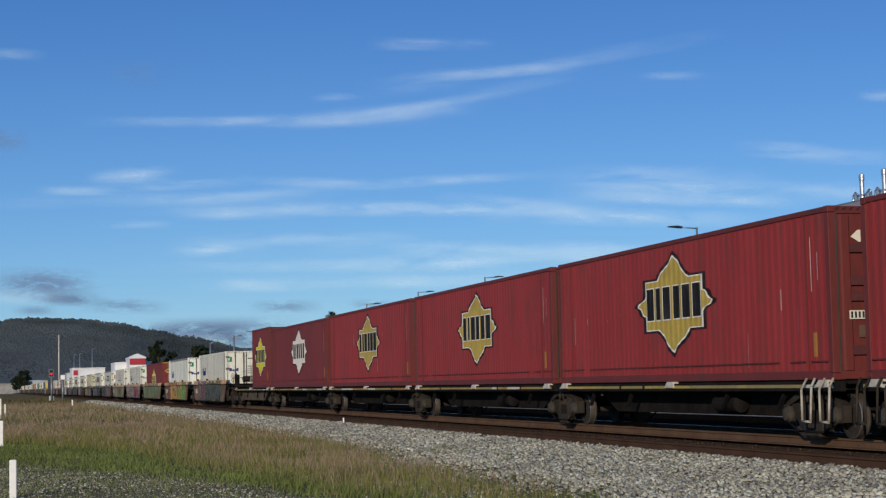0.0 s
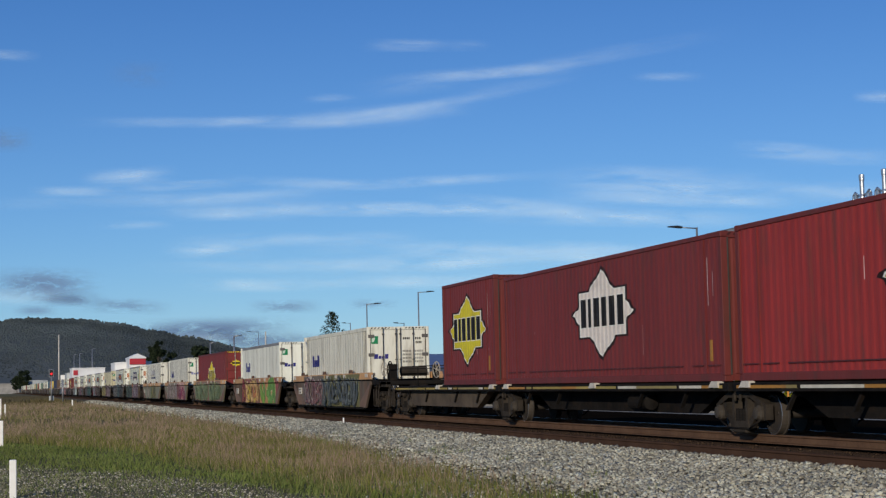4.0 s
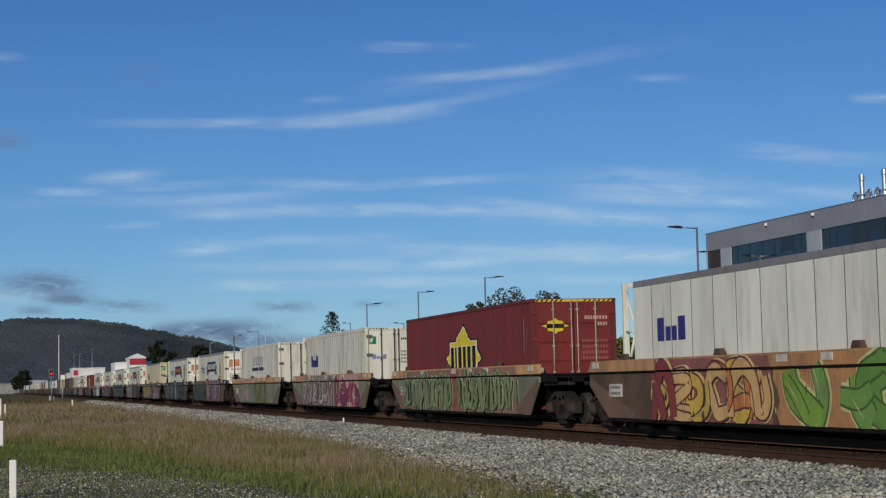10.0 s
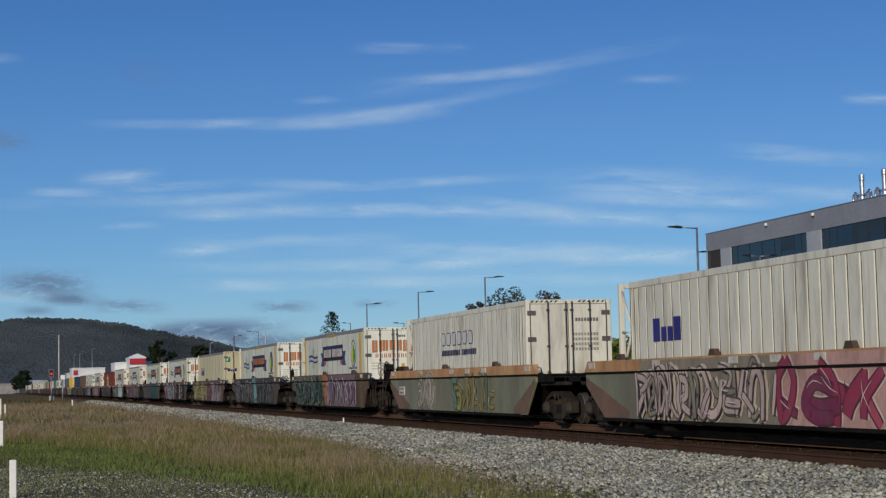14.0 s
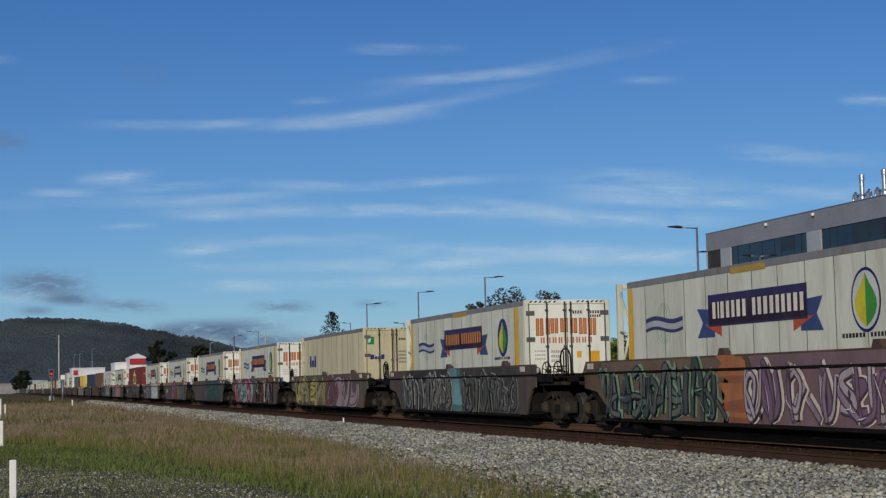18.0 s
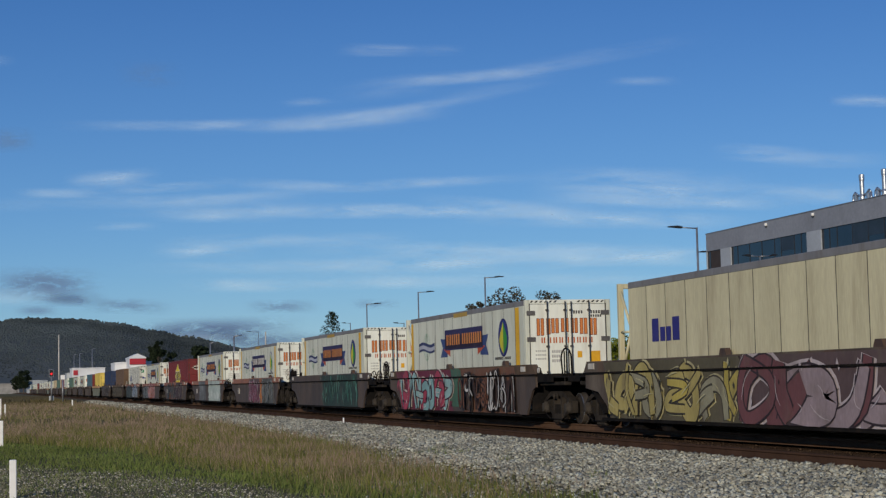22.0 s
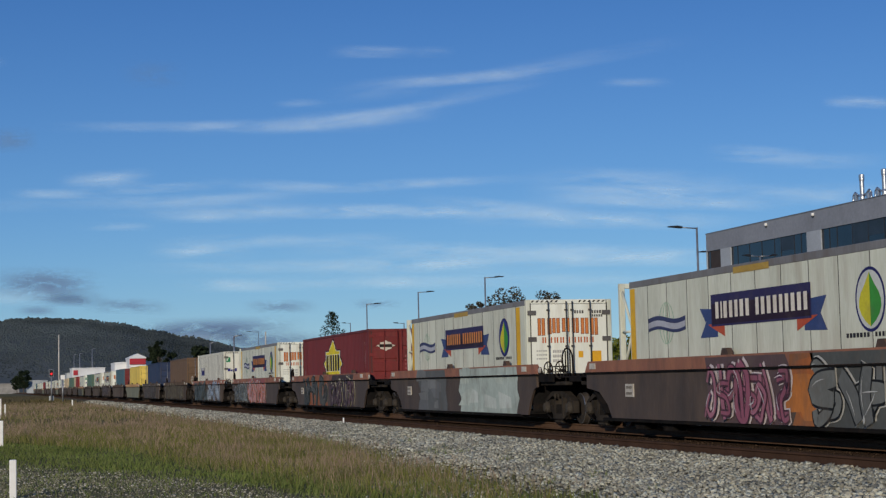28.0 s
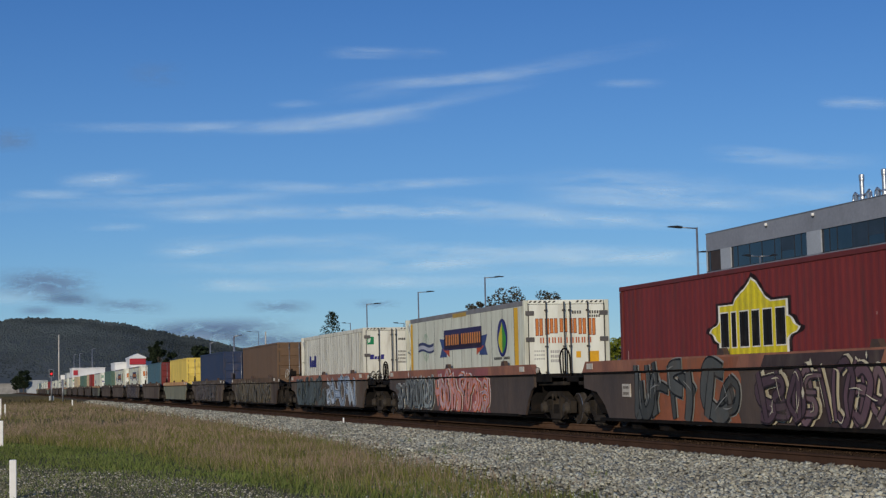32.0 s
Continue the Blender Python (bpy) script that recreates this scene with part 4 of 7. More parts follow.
def steel_box(name, label, L, H, z, mat, end="ribs"):
    """A corrugated steel container standing at z; the front end at y = 0, the back at L."""
    c = thing(name, label, "container", "containers on the train")
    w = 1.25
    # red boxes get the sun-dimmed red on ends, posts and rails
    end_mat = M["red_end"] if mat in (M["red"], M["red_dark"]) else mat
    bm = B()
    corrugated(bm, -w + 0.02, 0.12, L - 0.12, z + 0.16, z + H - 0.10)
    part("side_panel", bm, mat, c)
    bm = B()
    box(bm, w - 0.05, w - 0.01, 0.1, L - 0.1, z + 0.1, z + H - 0.06)
    part("side_panel", bm, mat, c)
    bm = B()
    box(bm, -w + 0.05, w - 0.05, 0.08, L - 0.08, z + H - 0.06, z + H - 0.02)
    part("roof", bm, mat, c)
    bm = B()
    box(bm, -w + 0.04, w - 0.04, 0.06, L - 0.06, z + 0.06, z + 0.15)
    part("floor", bm, M["under"], c)
    if end == "ribs":
        bm = B()
        box(bm, -w + 0.12, w - 0.12, 0.03, 0.07, z + 0.14, z + H - 0.14)
        part("front_panel", bm, end_mat, c)
        for x in (-0.92, -0.3, 0.3, 0.92):
            bm = B()
            prism(bm, [(x - 0.1, 0.03), (x - 0.07, -0.005), (x + 0.07, -0.005), (x + 0.1, 0.03)], z + 0.16, z + H - 0.16, "z")
            part("end_rib", bm, end_mat, c)
    bm = B()
    box(bm, -w + 0.1, w - 0.1, L - 0.06, L - 0.03, z + 0.12, z + H - 0.1)
    part("back_panel", bm, mat, c)
    for y in (0, L - 0.16):
        for x in (-w, w - 0.16):
            bm = B()
            box(bm, x, x + 0.16, y, y + 0.16, z + 0.12, z + H - 0.12, 0.01)
            part("corner_post", bm, end_mat, c)
    for x in (-w, w - 0.1):
        bm = B()
        box(bm, x, x + 0.1, 0.12, L - 0.12, z + H - 0.1, z + H, 0.01)
        part("top_rail", bm, end_mat, c)
        bm = B()
        box(bm, x, x + 0.1, 0.12, L - 0.12, z, z + 0.16, 0.01)
        part("bottom_rail", bm, end_mat, c)
    for y in (0.0, L - 0.12):
        bm = B()
        box(bm, -w + 0.15, w - 0.15, y, y + 0.12, z + H - 0.14, z + H - 0.005, 0.01)
        part("end_header", bm, end_mat, c)
        bm = B()
        box(bm, -w + 0.15, w - 0.15, y, y + 0.12, z + 0.005, z + 0.15, 0.01)
        part("end_sill", bm, end_mat, c)
    for y in (-0.005, L - 0.175):
        for x in (-w - 0.005, w - 0.175):
            for zz in (z - 0.005, z + H - 0.115):
                bm = B()
                box(bm, x, x + 0.18, y, y + 0.18, zz, zz + 0.12, 0.012)
                part("corner_casting", bm, end_mat, c)
    return c
def lathe(bm, pts, n=12, mat=0, axis="z"):
    """A round body through (radius, height) pairs."""
    rings = []
    for r, h in pts:
        ring = []
        for i in range(n):
            a = 2 * math.pi * i / n
            c, s = r * math.cos(a), r * math.sin(a)
            ring.append(bm.verts.new({"z": (c, s, h), "x": (h, c, s), "y": (c, h, s)}[axis]))
        rings.append(ring)
    fs = []
    for a, b in zip(rings, rings[1:]):
        for i in range(n):
            fs.append(bm.faces.new((a[i], a[(i + 1) % n], b[(i + 1) % n], b[i])))
    fs.append(bm.faces.new(rings[0][::-1]))
    fs.append(bm.faces.new(rings[-1]))
    bmesh.ops.recalc_face_normals(bm, faces=fs)
    for f in fs:
        f.material_index = mat
    return bm


def moved(bm, m):
    bmesh.ops.transform(bm, matrix=m, verts=bm.verts)
    return bm


BOGIE = {}


def bogie_meshes():
    """The shared meshes of a three-piece freight bogie."""
    d = {}
    bm = B()
    box(bm, -0.96, 0.96, -0.17, 0.17, 0.44, 0.72, 0.04)
    d["bogie"] = mesh_of("bogie", bm, M["under"])
    bm = B()
    prism(bm, [(-1.02, 0.56), (-0.5, 0.73), (0.5, 0.73), (1.02, 0.56), (1.02, 0.66), (0.5, 0.86), (-0.5, 0.86), (-1.02, 0.66)], -0.10, 0.10, "x")
    prism(bm, [(-0.44, 0.12), (0.44, 0.12), (0.38, 0.27), (-0.38, 0.27)], -0.11, 0.11, "x")
    for s in (-1, 1):
        prism(bm, [(s * 1.10, 0.28), (s * 1.18, 0.30), (s * 1.18, 0.60), (s * 0.98, 0.67), (s * 1.08, 0.56)], -0.08, 0.08, "x")
        prism(bm, [(s * 0.72, 0.34), (s * 0.80, 0.36), (s * 0.84, 0.62), (s * 0.66, 0.64)], -0.08, 0.08, "x")
        prism(bm, [(s * 0.74, 0.38), (s * 0.70, 0.50), (s * 0.34, 0.26), (s * 0.40, 0.13)], -0.075, 0.075, "x")
        prism(bm, [(s * 0.36, 0.2), (s * 0.27, 0.2), (s * 0.25, 0.78), (s * 0.36, 0.78)], -0.09, 0.09, "x")
    box(bm, -0.12, 0.1, -0.3, 0.3, 0.02, 0.12, 0.03)
    for q in (-0.13, 0.13):
        tube(bm, (-0.13, q, 0.8), (-0.13, q, 0.66), 0.035, 0.035, 8)
    d["side_frame"] = mesh_of("side_frame", bm, M["bogie"])
    bm = B()
    lathe(bm, [(0.10, -0.1), (0.16, -0.08), (0.16, 0.02), (0.13, 0.05), (0.12, 0.09), (0.05, 0.10)], 14, 0, "x")
    d["axle_box"] = mesh_of("axle_box", bm, M["axle_cap"])
    bm = B()
    lathe(bm, [(0.045 + 0.006 * (k % 2), 0.26 + 0.028 * k) for k in range(10)], 10)
    d["spring"] = mesh_of("spring", bm, M["under"])
    bm = B()
    box(bm, -0.05, 0.05, -0.09, 0.09, 0.08, 0.2, 0.02)
    d["brake_hanger"] = mesh_of("brake_hanger", bm, M["under"])
    bm = B()
    lathe(bm, [(0.070, -0.98), (0.080, -0.86), (0.130, -0.845), (0.319, -0.805), (0.332, -0.83), (0.389, -0.828), (0.403, -0.82), (0.409, -0.70), (0.431, -0.688), (0.431, -0.662), (0.150, -0.665), (0.100, -0.6),
               (0.085, 0.0), (0.100, 0.6), (0.150, 0.665), (0.431, 0.662), (0.431, 0.688), (0.409, 0.70), (0.403, 0.82), (0.389, 0.828), (0.332, 0.83), (0.319, 0.805), (0.130, 0.845), (0.080, 0.86), (0.070, 0.98)], 30, 0, "x")
    for f in bm.faces:
        c = f.calc_center_median()
        r = math.hypot(c.y, c.z)
        if 0.396 < r < 0.43 and abs(c.x) > 0.69:
            f.material_index = 2
        elif 0.385 < r and abs(c.x) > 0.82:
            f.material_index = 1
    for k in range(3):
        a = k * 2.094
        for s in (-1, 1):
            tube(bm, (s * 0.81, 0.21 * math.cos(a), 0.21 * math.sin(a)), (s * 0.835, 0.21 * math.cos(a), 0.21 * math.sin(a)), 0.05, 0.04, 8, 0)
    d["wheelset"] = mesh_of("wheelset", bm, [M["wheel"], M["tread"], M["tread_dull"]])
    bm = B()
    bar(bm, [(0, -0.95, 0.28), (0, -0.5, 0.12), (0, 0.5, 0.12), (0, 0.95, 0.28)], 0.022, 6)
    d["brake_rod"] = mesh_of("brake_rod", bm, M["under"])
    bm = B()
    o = [(-0.14, 0.22), (0.12, 0.22), (0.16, 0.45), (0.10, 0.66), (-0.10, 0.66), (-0.17, 0.45)]
    prism(bm, o, -0.06, 0.06, "x")
    d["brake_shoe"] = mesh_of("brake_shoe", bm, M["under"])
    return d


def bogie_part(parent, y, far=False):
    if not BOGIE:
        BOGIE.update(bogie_meshes())

    def put(n, p, m):
        o = part(n, BOGIE[n], None, p)
        o.matrix_basis = m
        return o
    b = put("bogie", parent, pose(0, y, 0))
    for s in (-1, 1):
        put("side_frame", b, pose(s * 1.02, 0, 0))
        for yy in (-0.93, 0.93):
            put("axle_box", b, pose(s * 1.12, yy, 0.43, 0, 0, 0 if s > 0 else 180))
        if far:
            continue
        put("brake_rod", b, pose(s * 1.14, 0, 0))
        for yy in (-0.15, 0.0, 0.15):
            put("spring", b, pose(s * 1.08, yy, 0))
        for yy in (-0.36, 0.36):
            put("brake_hanger", b, pose(s * 1.0, yy, 0))
        for yy in (-0.42, 0.42):
            put("brake_shoe", b, pose(s * 0.78, yy, 0))
    for yy in (-0.93, 0.93):
        put("wheelset", b, pose(0, yy, 0.407))
    return b


def ring_wheel(name, parent, x, y, z, r, mat, label=""):
    """A spoked hand wheel whose axle points across the train."""
    bm = B()
    n = 20
    pts = [(0, r * math.cos(2 * math.pi * i / n), r * math.sin(2 * math.pi * i / n)) for i in range(n + 1)]
    bar(bm, pts, 0.018, 6)
    for k in range(3):
        a = k * math.pi / 3 + 0.3
        tube(bm, (0, -r * math.cos(a), -r * math.sin(a)), (0, r * math.cos(a), r * math.sin(a)), 0.011, 0.014, 6)
    tube(bm, (-0.03, 0, 0), (0.12, 0, 0), 0.03, 0.03, 8)
    o = part(name, bm, mat, parent, label)
    o.matrix_basis = pose(x, y, z, 0, 0, 12)
    return o


def well_wagon(k, side, band, first, last, label):
    """One unit of a five-pack well wagon; its container starts at local y = 0."""
    w = thing("well_wagon", label, "well wagon", "well wagons of the train")
    hw = 1.45
    old = k < 5
    for s in (-1, 1):
        bm = B()
        x0, x1 = (-hw, -hw + 0.06) if s < 0 else (hw - 0.06, hw)
        if old:
            o = [(-0.4, 0.22), (14.85, 0.22), (16.15, 1.0), (16.15, 1.33), (-1.35, 1.33), (-1.35, 1.12)]
        else:
            o = [(-0.55, 0.22), (14.4, 0.22), (14.7, 0.55), (15.25, 0.85), (16.15, 0.95), (16.15, 1.33), (-1.4, 1.33), (-1.4, 0.98), (-1.12, 0.9), (-0.8, 0.6)]
        prism(bm, o, x0, x1, "x")
        part("side_plate", bm, side, w)
        bm = B()
        x0, x1 = (-hw - 0.03, -hw + 0.12) if s < 0 else (hw - 0.12, hw + 0.03)
        prism(bm, [(-1.5, 1.335), (16.2, 1.335), (15.95, 1.6), (-1.2, 1.6)], x0, x1, "x")
        part("top_chord", bm, band, w)
        bm = B()
        box(bm, min(s * 1.40, s * 1.50), max(s * 1.40, s * 1.50), -1.5, 16.2, 1.29, 1.333, 0.006)
        part("chord_lip", bm, M["under"], w)
        bm = B()
        box(bm, min(s * 1.35, s * 1.47), max(s * 1.35, s * 1.47), 0.1, 15.0, 0.16, 0.24, 0.01)
        part("bottom_chord", bm, M["under"], w)
        for y in (1.3, 7.6) if not old else (2.4, 8.2, 13.6):
            bm = B()
            o = [(y, 1.6), (y + 0.38, 1.6), (y + 0.30, 1.74), (y + 0.09, 1.74)]
            x0, x1 = (-hw - 0.02, -hw + 0.1) if s < 0 else (hw - 0.1, hw + 0.02)
            prism(bm, o, x0, x1, "x")
            part("guide_lug", bm, M["lug"], w)
    if old:
        for o in ([(16.1, 1.2), (16.1, 1.0), (14.83, 0.25), (13.2, 0.25), (13.2, 0.4)], [(-1.3, 1.2), (-1.3, 1.12), (-0.38, 0.25), (0.7, 0.25), (0.7, 0.4)]):
            bm = B()
            prism(bm, o, -hw - 0.015, -hw, "x")
            part("gusset", bm, M["rusty"], w, "rust-brown gusset plate")
        for y in (-0.95, 3.4, 5.2, 7.1, 11.2, 15.4):
            bm = B()
            box(bm, -hw - 0.05, -hw - 0.03, y, y + 0.42, 1.42, 1.56)
            part("reflector_plate", bm, M["plate"], w, "faded white reflector plate")
    else:
        for y in (-0.6, 15.4):
            bm = B()
            box(bm, -hw - 0.05, -hw - 0.03, y, y + 0.4, 1.41, 1.55)
            part("reflector_plate", bm, M["plate"], w, "faded white reflector plate")
    if k in (0, 1, 2, 4, 10, 11, 12):
        bm = B()
        y = 13.9 if old else 12.9
        wide = 0.8 if old else 0.5
        box(bm, -hw - 0.034, -hw - 0.004, y, y + wide, 0.74, 1.04)
        nb = part("number_board", bm, M["plate"], w, "white board with rows of small dark bars")
        for zz in (0.78, 0.92):
            bars_side(nb, "board_bar", y + 0.08, y + wide - 0.06, zz + 0.01, zz + 0.07, 7, -hw - 0.037, (96, 90, 84))
    for y in (10.9, 12.6) if k < 16 else ():
        bm = B()
        prism(bm, [(y, 0.18), (y + 0.75, 0.18), (y + 0.6, 0.0), (y + 0.12, 0.0)], -1.32, -1.0, "x")
        part("brake_hanger", bm, M["under"], w)
    bm = B()
    box(bm, -1.4, 1.4, 0.1 if old else -0.8, 15.0 if old else 14.4, 0.24, 0.34)
    part("well_floor", bm, M["under"], w)
    for y in (3.0, 7.5, 12.0):
        bm = B()
        box(bm, -1.36, 1.36, y - 0.1, y + 0.1, 0.14, 0.235, 0.01)
        part("cross_beam", bm, M["under"], w)
    for y0, sgn in ((0.0, -1), (15.1, 1)):
        bm = B()
        if sgn < 0 and not old:
            prism(bm, [(-0.86, 0.3), (-0.96, 1.3), (-0.91, 1.34), (-0.81, 0.34)], -1.38, 1.38, "x")
        else:
            prism(bm, [(y0, 0.3), (y0 + sgn * 1.36, 1.3), (y0 + sgn * 1.30, 1.34), (y0 - sgn * 0.08, 0.34)], -1.38, 1.38, "x")
        part("end_plate", bm, M["under"], w)
        bm = B()
        ye = -3.4 if sgn < 0 else 17.95
        box(bm, -1.3, 1.3, min(ye, y0 + sgn * 1.2), max(ye, y0 + sgn * 1.2), 1.1, 1.26, 0.02)
        part("end_deck", bm, M["under"], w)
        bm = B()
        box(bm, -0.35, 0.35, min(ye, y0 + sgn * 0.9), max(ye, y0 + sgn * 0.9), 0.76, 1.1, 0.02)
        part("draft_sill", bm, M["under"], w)
        bm = B()
        box(bm, -1.3, -1.1, min(ye, y0 + sgn * 1.3), max(y0 + sgn * 1.9, y0 + sgn * 1.3), 1.02, 1.24, 0.02)
        part("jacking_pad", bm, M["bogie"], w)
    bm = B()
    prism(bm, [(-1.5, 1.12), (-2.7, 1.12), (-2.7, 1.27), (-1.95, 1.3), (-1.75, 1.36), (-1.62, 1.5), (-1.5, 1.52)], -hw + 0.02, -hw + 0.08, "x")
    part("end_bracket", bm, M["under"], w)
    if k < 18:
        bm = B()
        lathe(bm, [(0.03, -0.02), (0.075, -0.02), (0.075, 0.02), (0.03, 0.02)], 12, 0, "x")
        o = part("lamp_plate", bm, M["plate"], w, "small round white plate")
        o.matrix_basis = pose(-hw - 0.01, -1.72, 1.43)
        for zz in (1.38, 1.52) if k in (6, 9, 11, 14) else ():
            bm = B()
            tube(bm, (-1.15, -3.15, zz), (-1.15, -1.6, zz), 0.017, 0.017, 6)
            part("grab_rail", bm, M["under"], w)
        for yy in (-1.98, -2.95) if k in (6, 9, 11, 14) else ():
            ring_wheel("brake_wheel", w, -1.3, yy, 1.42, 0.23, M["bogie"], "grimy thin hand brake wheel")
    if (not old or first) and k != 12:
        bm = B()
        pts = [(-0.9, -2.1, 1.26)] + [(-0.9, -2.4 + 0.42 * math.cos(a), 1.72 + 0.28 * math.sin(a)) for a in [math.pi * q / 8 for q in range(9)]] + [(-0.9, -2.85, 1.26)]
        bar(bm, pts, 0.024, 6)
        part("hoop_rail", bm, M["under"], w)
        for y in (-2.25, -2.43, -2.62):
            bm = B()
            tube(bm, (-0.9, y, 1.26), (-0.9, y, 1.93), 0.02, 0.02, 6)
            part("hoop_bar", bm, M["under"], w)
    if first:
        ring_wheel("brake_wheel", w, -1.12, -2.35, 1.72, 0.26, M["pale_metal"], "pale hand brake wheel")
    if first:
        bm = B()
        box(bm, -1.05, -0.75, -2.93, -2.77, 1.26, 1.9, 0.02)
        part("brake_stand", bm, M["under"], w)
        bm = B()
        moved(lathe(bm, [(0.05, -0.55), (0.19, -0.5), (0.2, 0.5), (0.05, 0.55)], 14, 0, "x"), pose(0.05, -2.3, 1.62))
        part("air_reservoir", bm, M["bogie"], w)
        bm = B()
        box(bm, 0.75, 0.95, -2.75, -2.45, 1.26, 1.85, 0.02)
        part("brake_stand", bm, M["under"], w)
        bm = B()
        bar(bm, [(-1.15, -3.05, 1.26), (-1.15, -3.05, 1.7), (1.1, -3.05, 1.7), (1.1, -3.05, 1.26)], 0.018, 6)
        part("handrail", bm, M["under"], w)
    for ok, yy, sgn in ((first, -2.15, -1), (last, 17.2, 1)):
        if ok:
            for y in (yy, yy + sgn * 0.5):
                bm = B()
                bar(bm, [(-1.35, y, 1.25), (-1.42, y, 0.9), (-1.42, y, 0.3), (-1.42, y + 0.35, 0.3), (-1.42, y + 0.35, 0.95)], 0.025, 6)
                part("step_iron", bm, M["bogie"], w)
            bm = B()
            ye = -3.4 if sgn < 0 else 17.95
            box(bm, -0.16, 0.16, min(ye, ye + sgn * 0.62), max(ye, ye + sgn * 0.62), 0.72, 1.0, 0.05)
            part("coupler", bm, M["bogie"], w)
    bogie_part(w, -2.2, k > 15)
    bogie_part(w, 16.0, k > 15)
    return w


def flat_wagon(span, first, last, label):
    """One unit of an articulated flat wagon, its deck from local y = 0 to span."""
    w = thing("flat_wagon", label, "flat wagon", "flat wagons of the train")
    bm = B()
    box(bm, -1.2, 1.2, 0.02, span - 0.02, 0.99, 1.05, 0.01)
    part("deck", bm, M["under"], w)
    r = random.Random(int(span * 100))
    for s in (-1, 1):
        bm = B()
        x = s * 1.25
        box(bm, x - 0.05, x + 0.05, 0.1, span - 0.1, 0.86, 1.03, 0.01)
        part("side_sill", bm, M["under"], w)
        bm = B()
        mid = 1.02 if last and not first and span < 15 else 0.6
        prism(bm, [(3.0, 0.36), (span - 3.0, 0.36), (span - 1.7, 0.855), (1.7, 0.855)], s * mid - 0.1, s * mid + 0.1, "x")
        part("fish_belly_sill", bm, M["dusty"] if mid > 1 else M["under"], w)
        y = 0.4
        while s < 0 and y < span - 0.5:
            ln = r.choice((0.45, 1.2, 2.4))
            bm = B()
            box(bm, -1.304, -1.298, y, min(y + ln, span - 0.3), 0.925, 0.985)
            part("reflective_strip", bm, pm(*r.choice(((150, 132, 72), (164, 144, 80), (198, 194, 180), (160, 116, 56), (140, 128, 84), (150, 136, 78)))), w, "worn yellow and white reflective strip")
            y += ln + r.choice((0.0, 0.0, 0.02, 0.15))
        for y in (1.0, 2.6, 5.2, span - 5.2, span - 2.6, span - 1.0):
            if s < 0 and 2 < y < span - 2:
                bm = B()
                prism(bm, [(y - 0.04, 0.86), (y + 0.04, 0.86), (y + 0.4, 0.5), (y + 0.32, 0.5)], -1.18, -1.1, "x")
                part("outrigger", bm, M["under"], w)
    for y in (0.75, span / 2, span - 0.75):
        bm = B()
        prism(bm, [(y - 0.2, 0.94), (y + 0.28, 0.94), (y + 0.12, 1.07), (y - 0.2, 1.07)], -1.34, -1.2, "x")
        part("pedestal", bm, M["plate"], w, "pale container pedestal")
    bm = B()
    lathe(bm, [(0.04, -0.6), (0.18, -0.55), (0.18, 0.55), (0.04, 0.6)], 14, 0, "y")
    t = part("air_reservoir", bm, M["under"], w)
    t.matrix_basis = pose(-0.9, span * 0.36, 0.6)
    ends = ([1.6] if first else [0.0]) + ([span - 1.6] if last else [])
    for y in ends:
        bogie_part(w, y)
    for ok, y0, sgn in ((first, 0.0, 1), (last, span, -1)):
        if not ok:
            continue
        for q in (0.3, 1.0):
            bm = B()
            y = y0 + sgn * q
            bar(bm, [(-1.34, y, 1.1), (-1.42, y, 0.95), (-1.46, y, 0.32), (-1.46, y + sgn * 0.32, 0.32), (-1.46, y + sgn * 0.32, 0.9), (-1.34, y + sgn * 0.32, 1.1)], 0.024, 6)
            part("step_iron", bm, M["pale_metal"] if first else M["bogie"], w)
        bm = B()
        box(bm, -0.16, 0.16, min(y0, y0 - sgn * 0.6), max(y0, y0 - sgn * 0.6), 0.72, 1.0, 0.05)
        part("coupler", bm, M["bogie"], w)
    return w


def end_gear(w, y):
    """The brake stands, rails and hand wheel on the bare end of the last flat wagon."""
    for yy in (y, y + 1.0):
        bm = B()
        prism(bm, [(yy, 1.05), (yy + 0.42, 1.05), (yy + 0.34, 1.85), (yy + 0.08, 1.92)], -0.1, 0.3, "x")
        part("brake_stand", bm, M["under"], w)
    ring_wheel("brake_wheel", w, -1.0, y - 0.15, 1.6, 0.27, M["pale_metal"], "pale hand brake wheel")
    ring_wheel("brake_wheel", w, 0.8, y + 1.4, 1.65, 0.27, M["bogie"])
    bm = B()
    bar(bm, [(-1.15, y + 1.9, 1.05), (-1.15, y + 1.9, 1.75), (1.15, y + 1.9, 1.75), (1.15, y + 1.9, 1.05)], 0.02, 6)
    part("handrail", bm, M["under"], w)


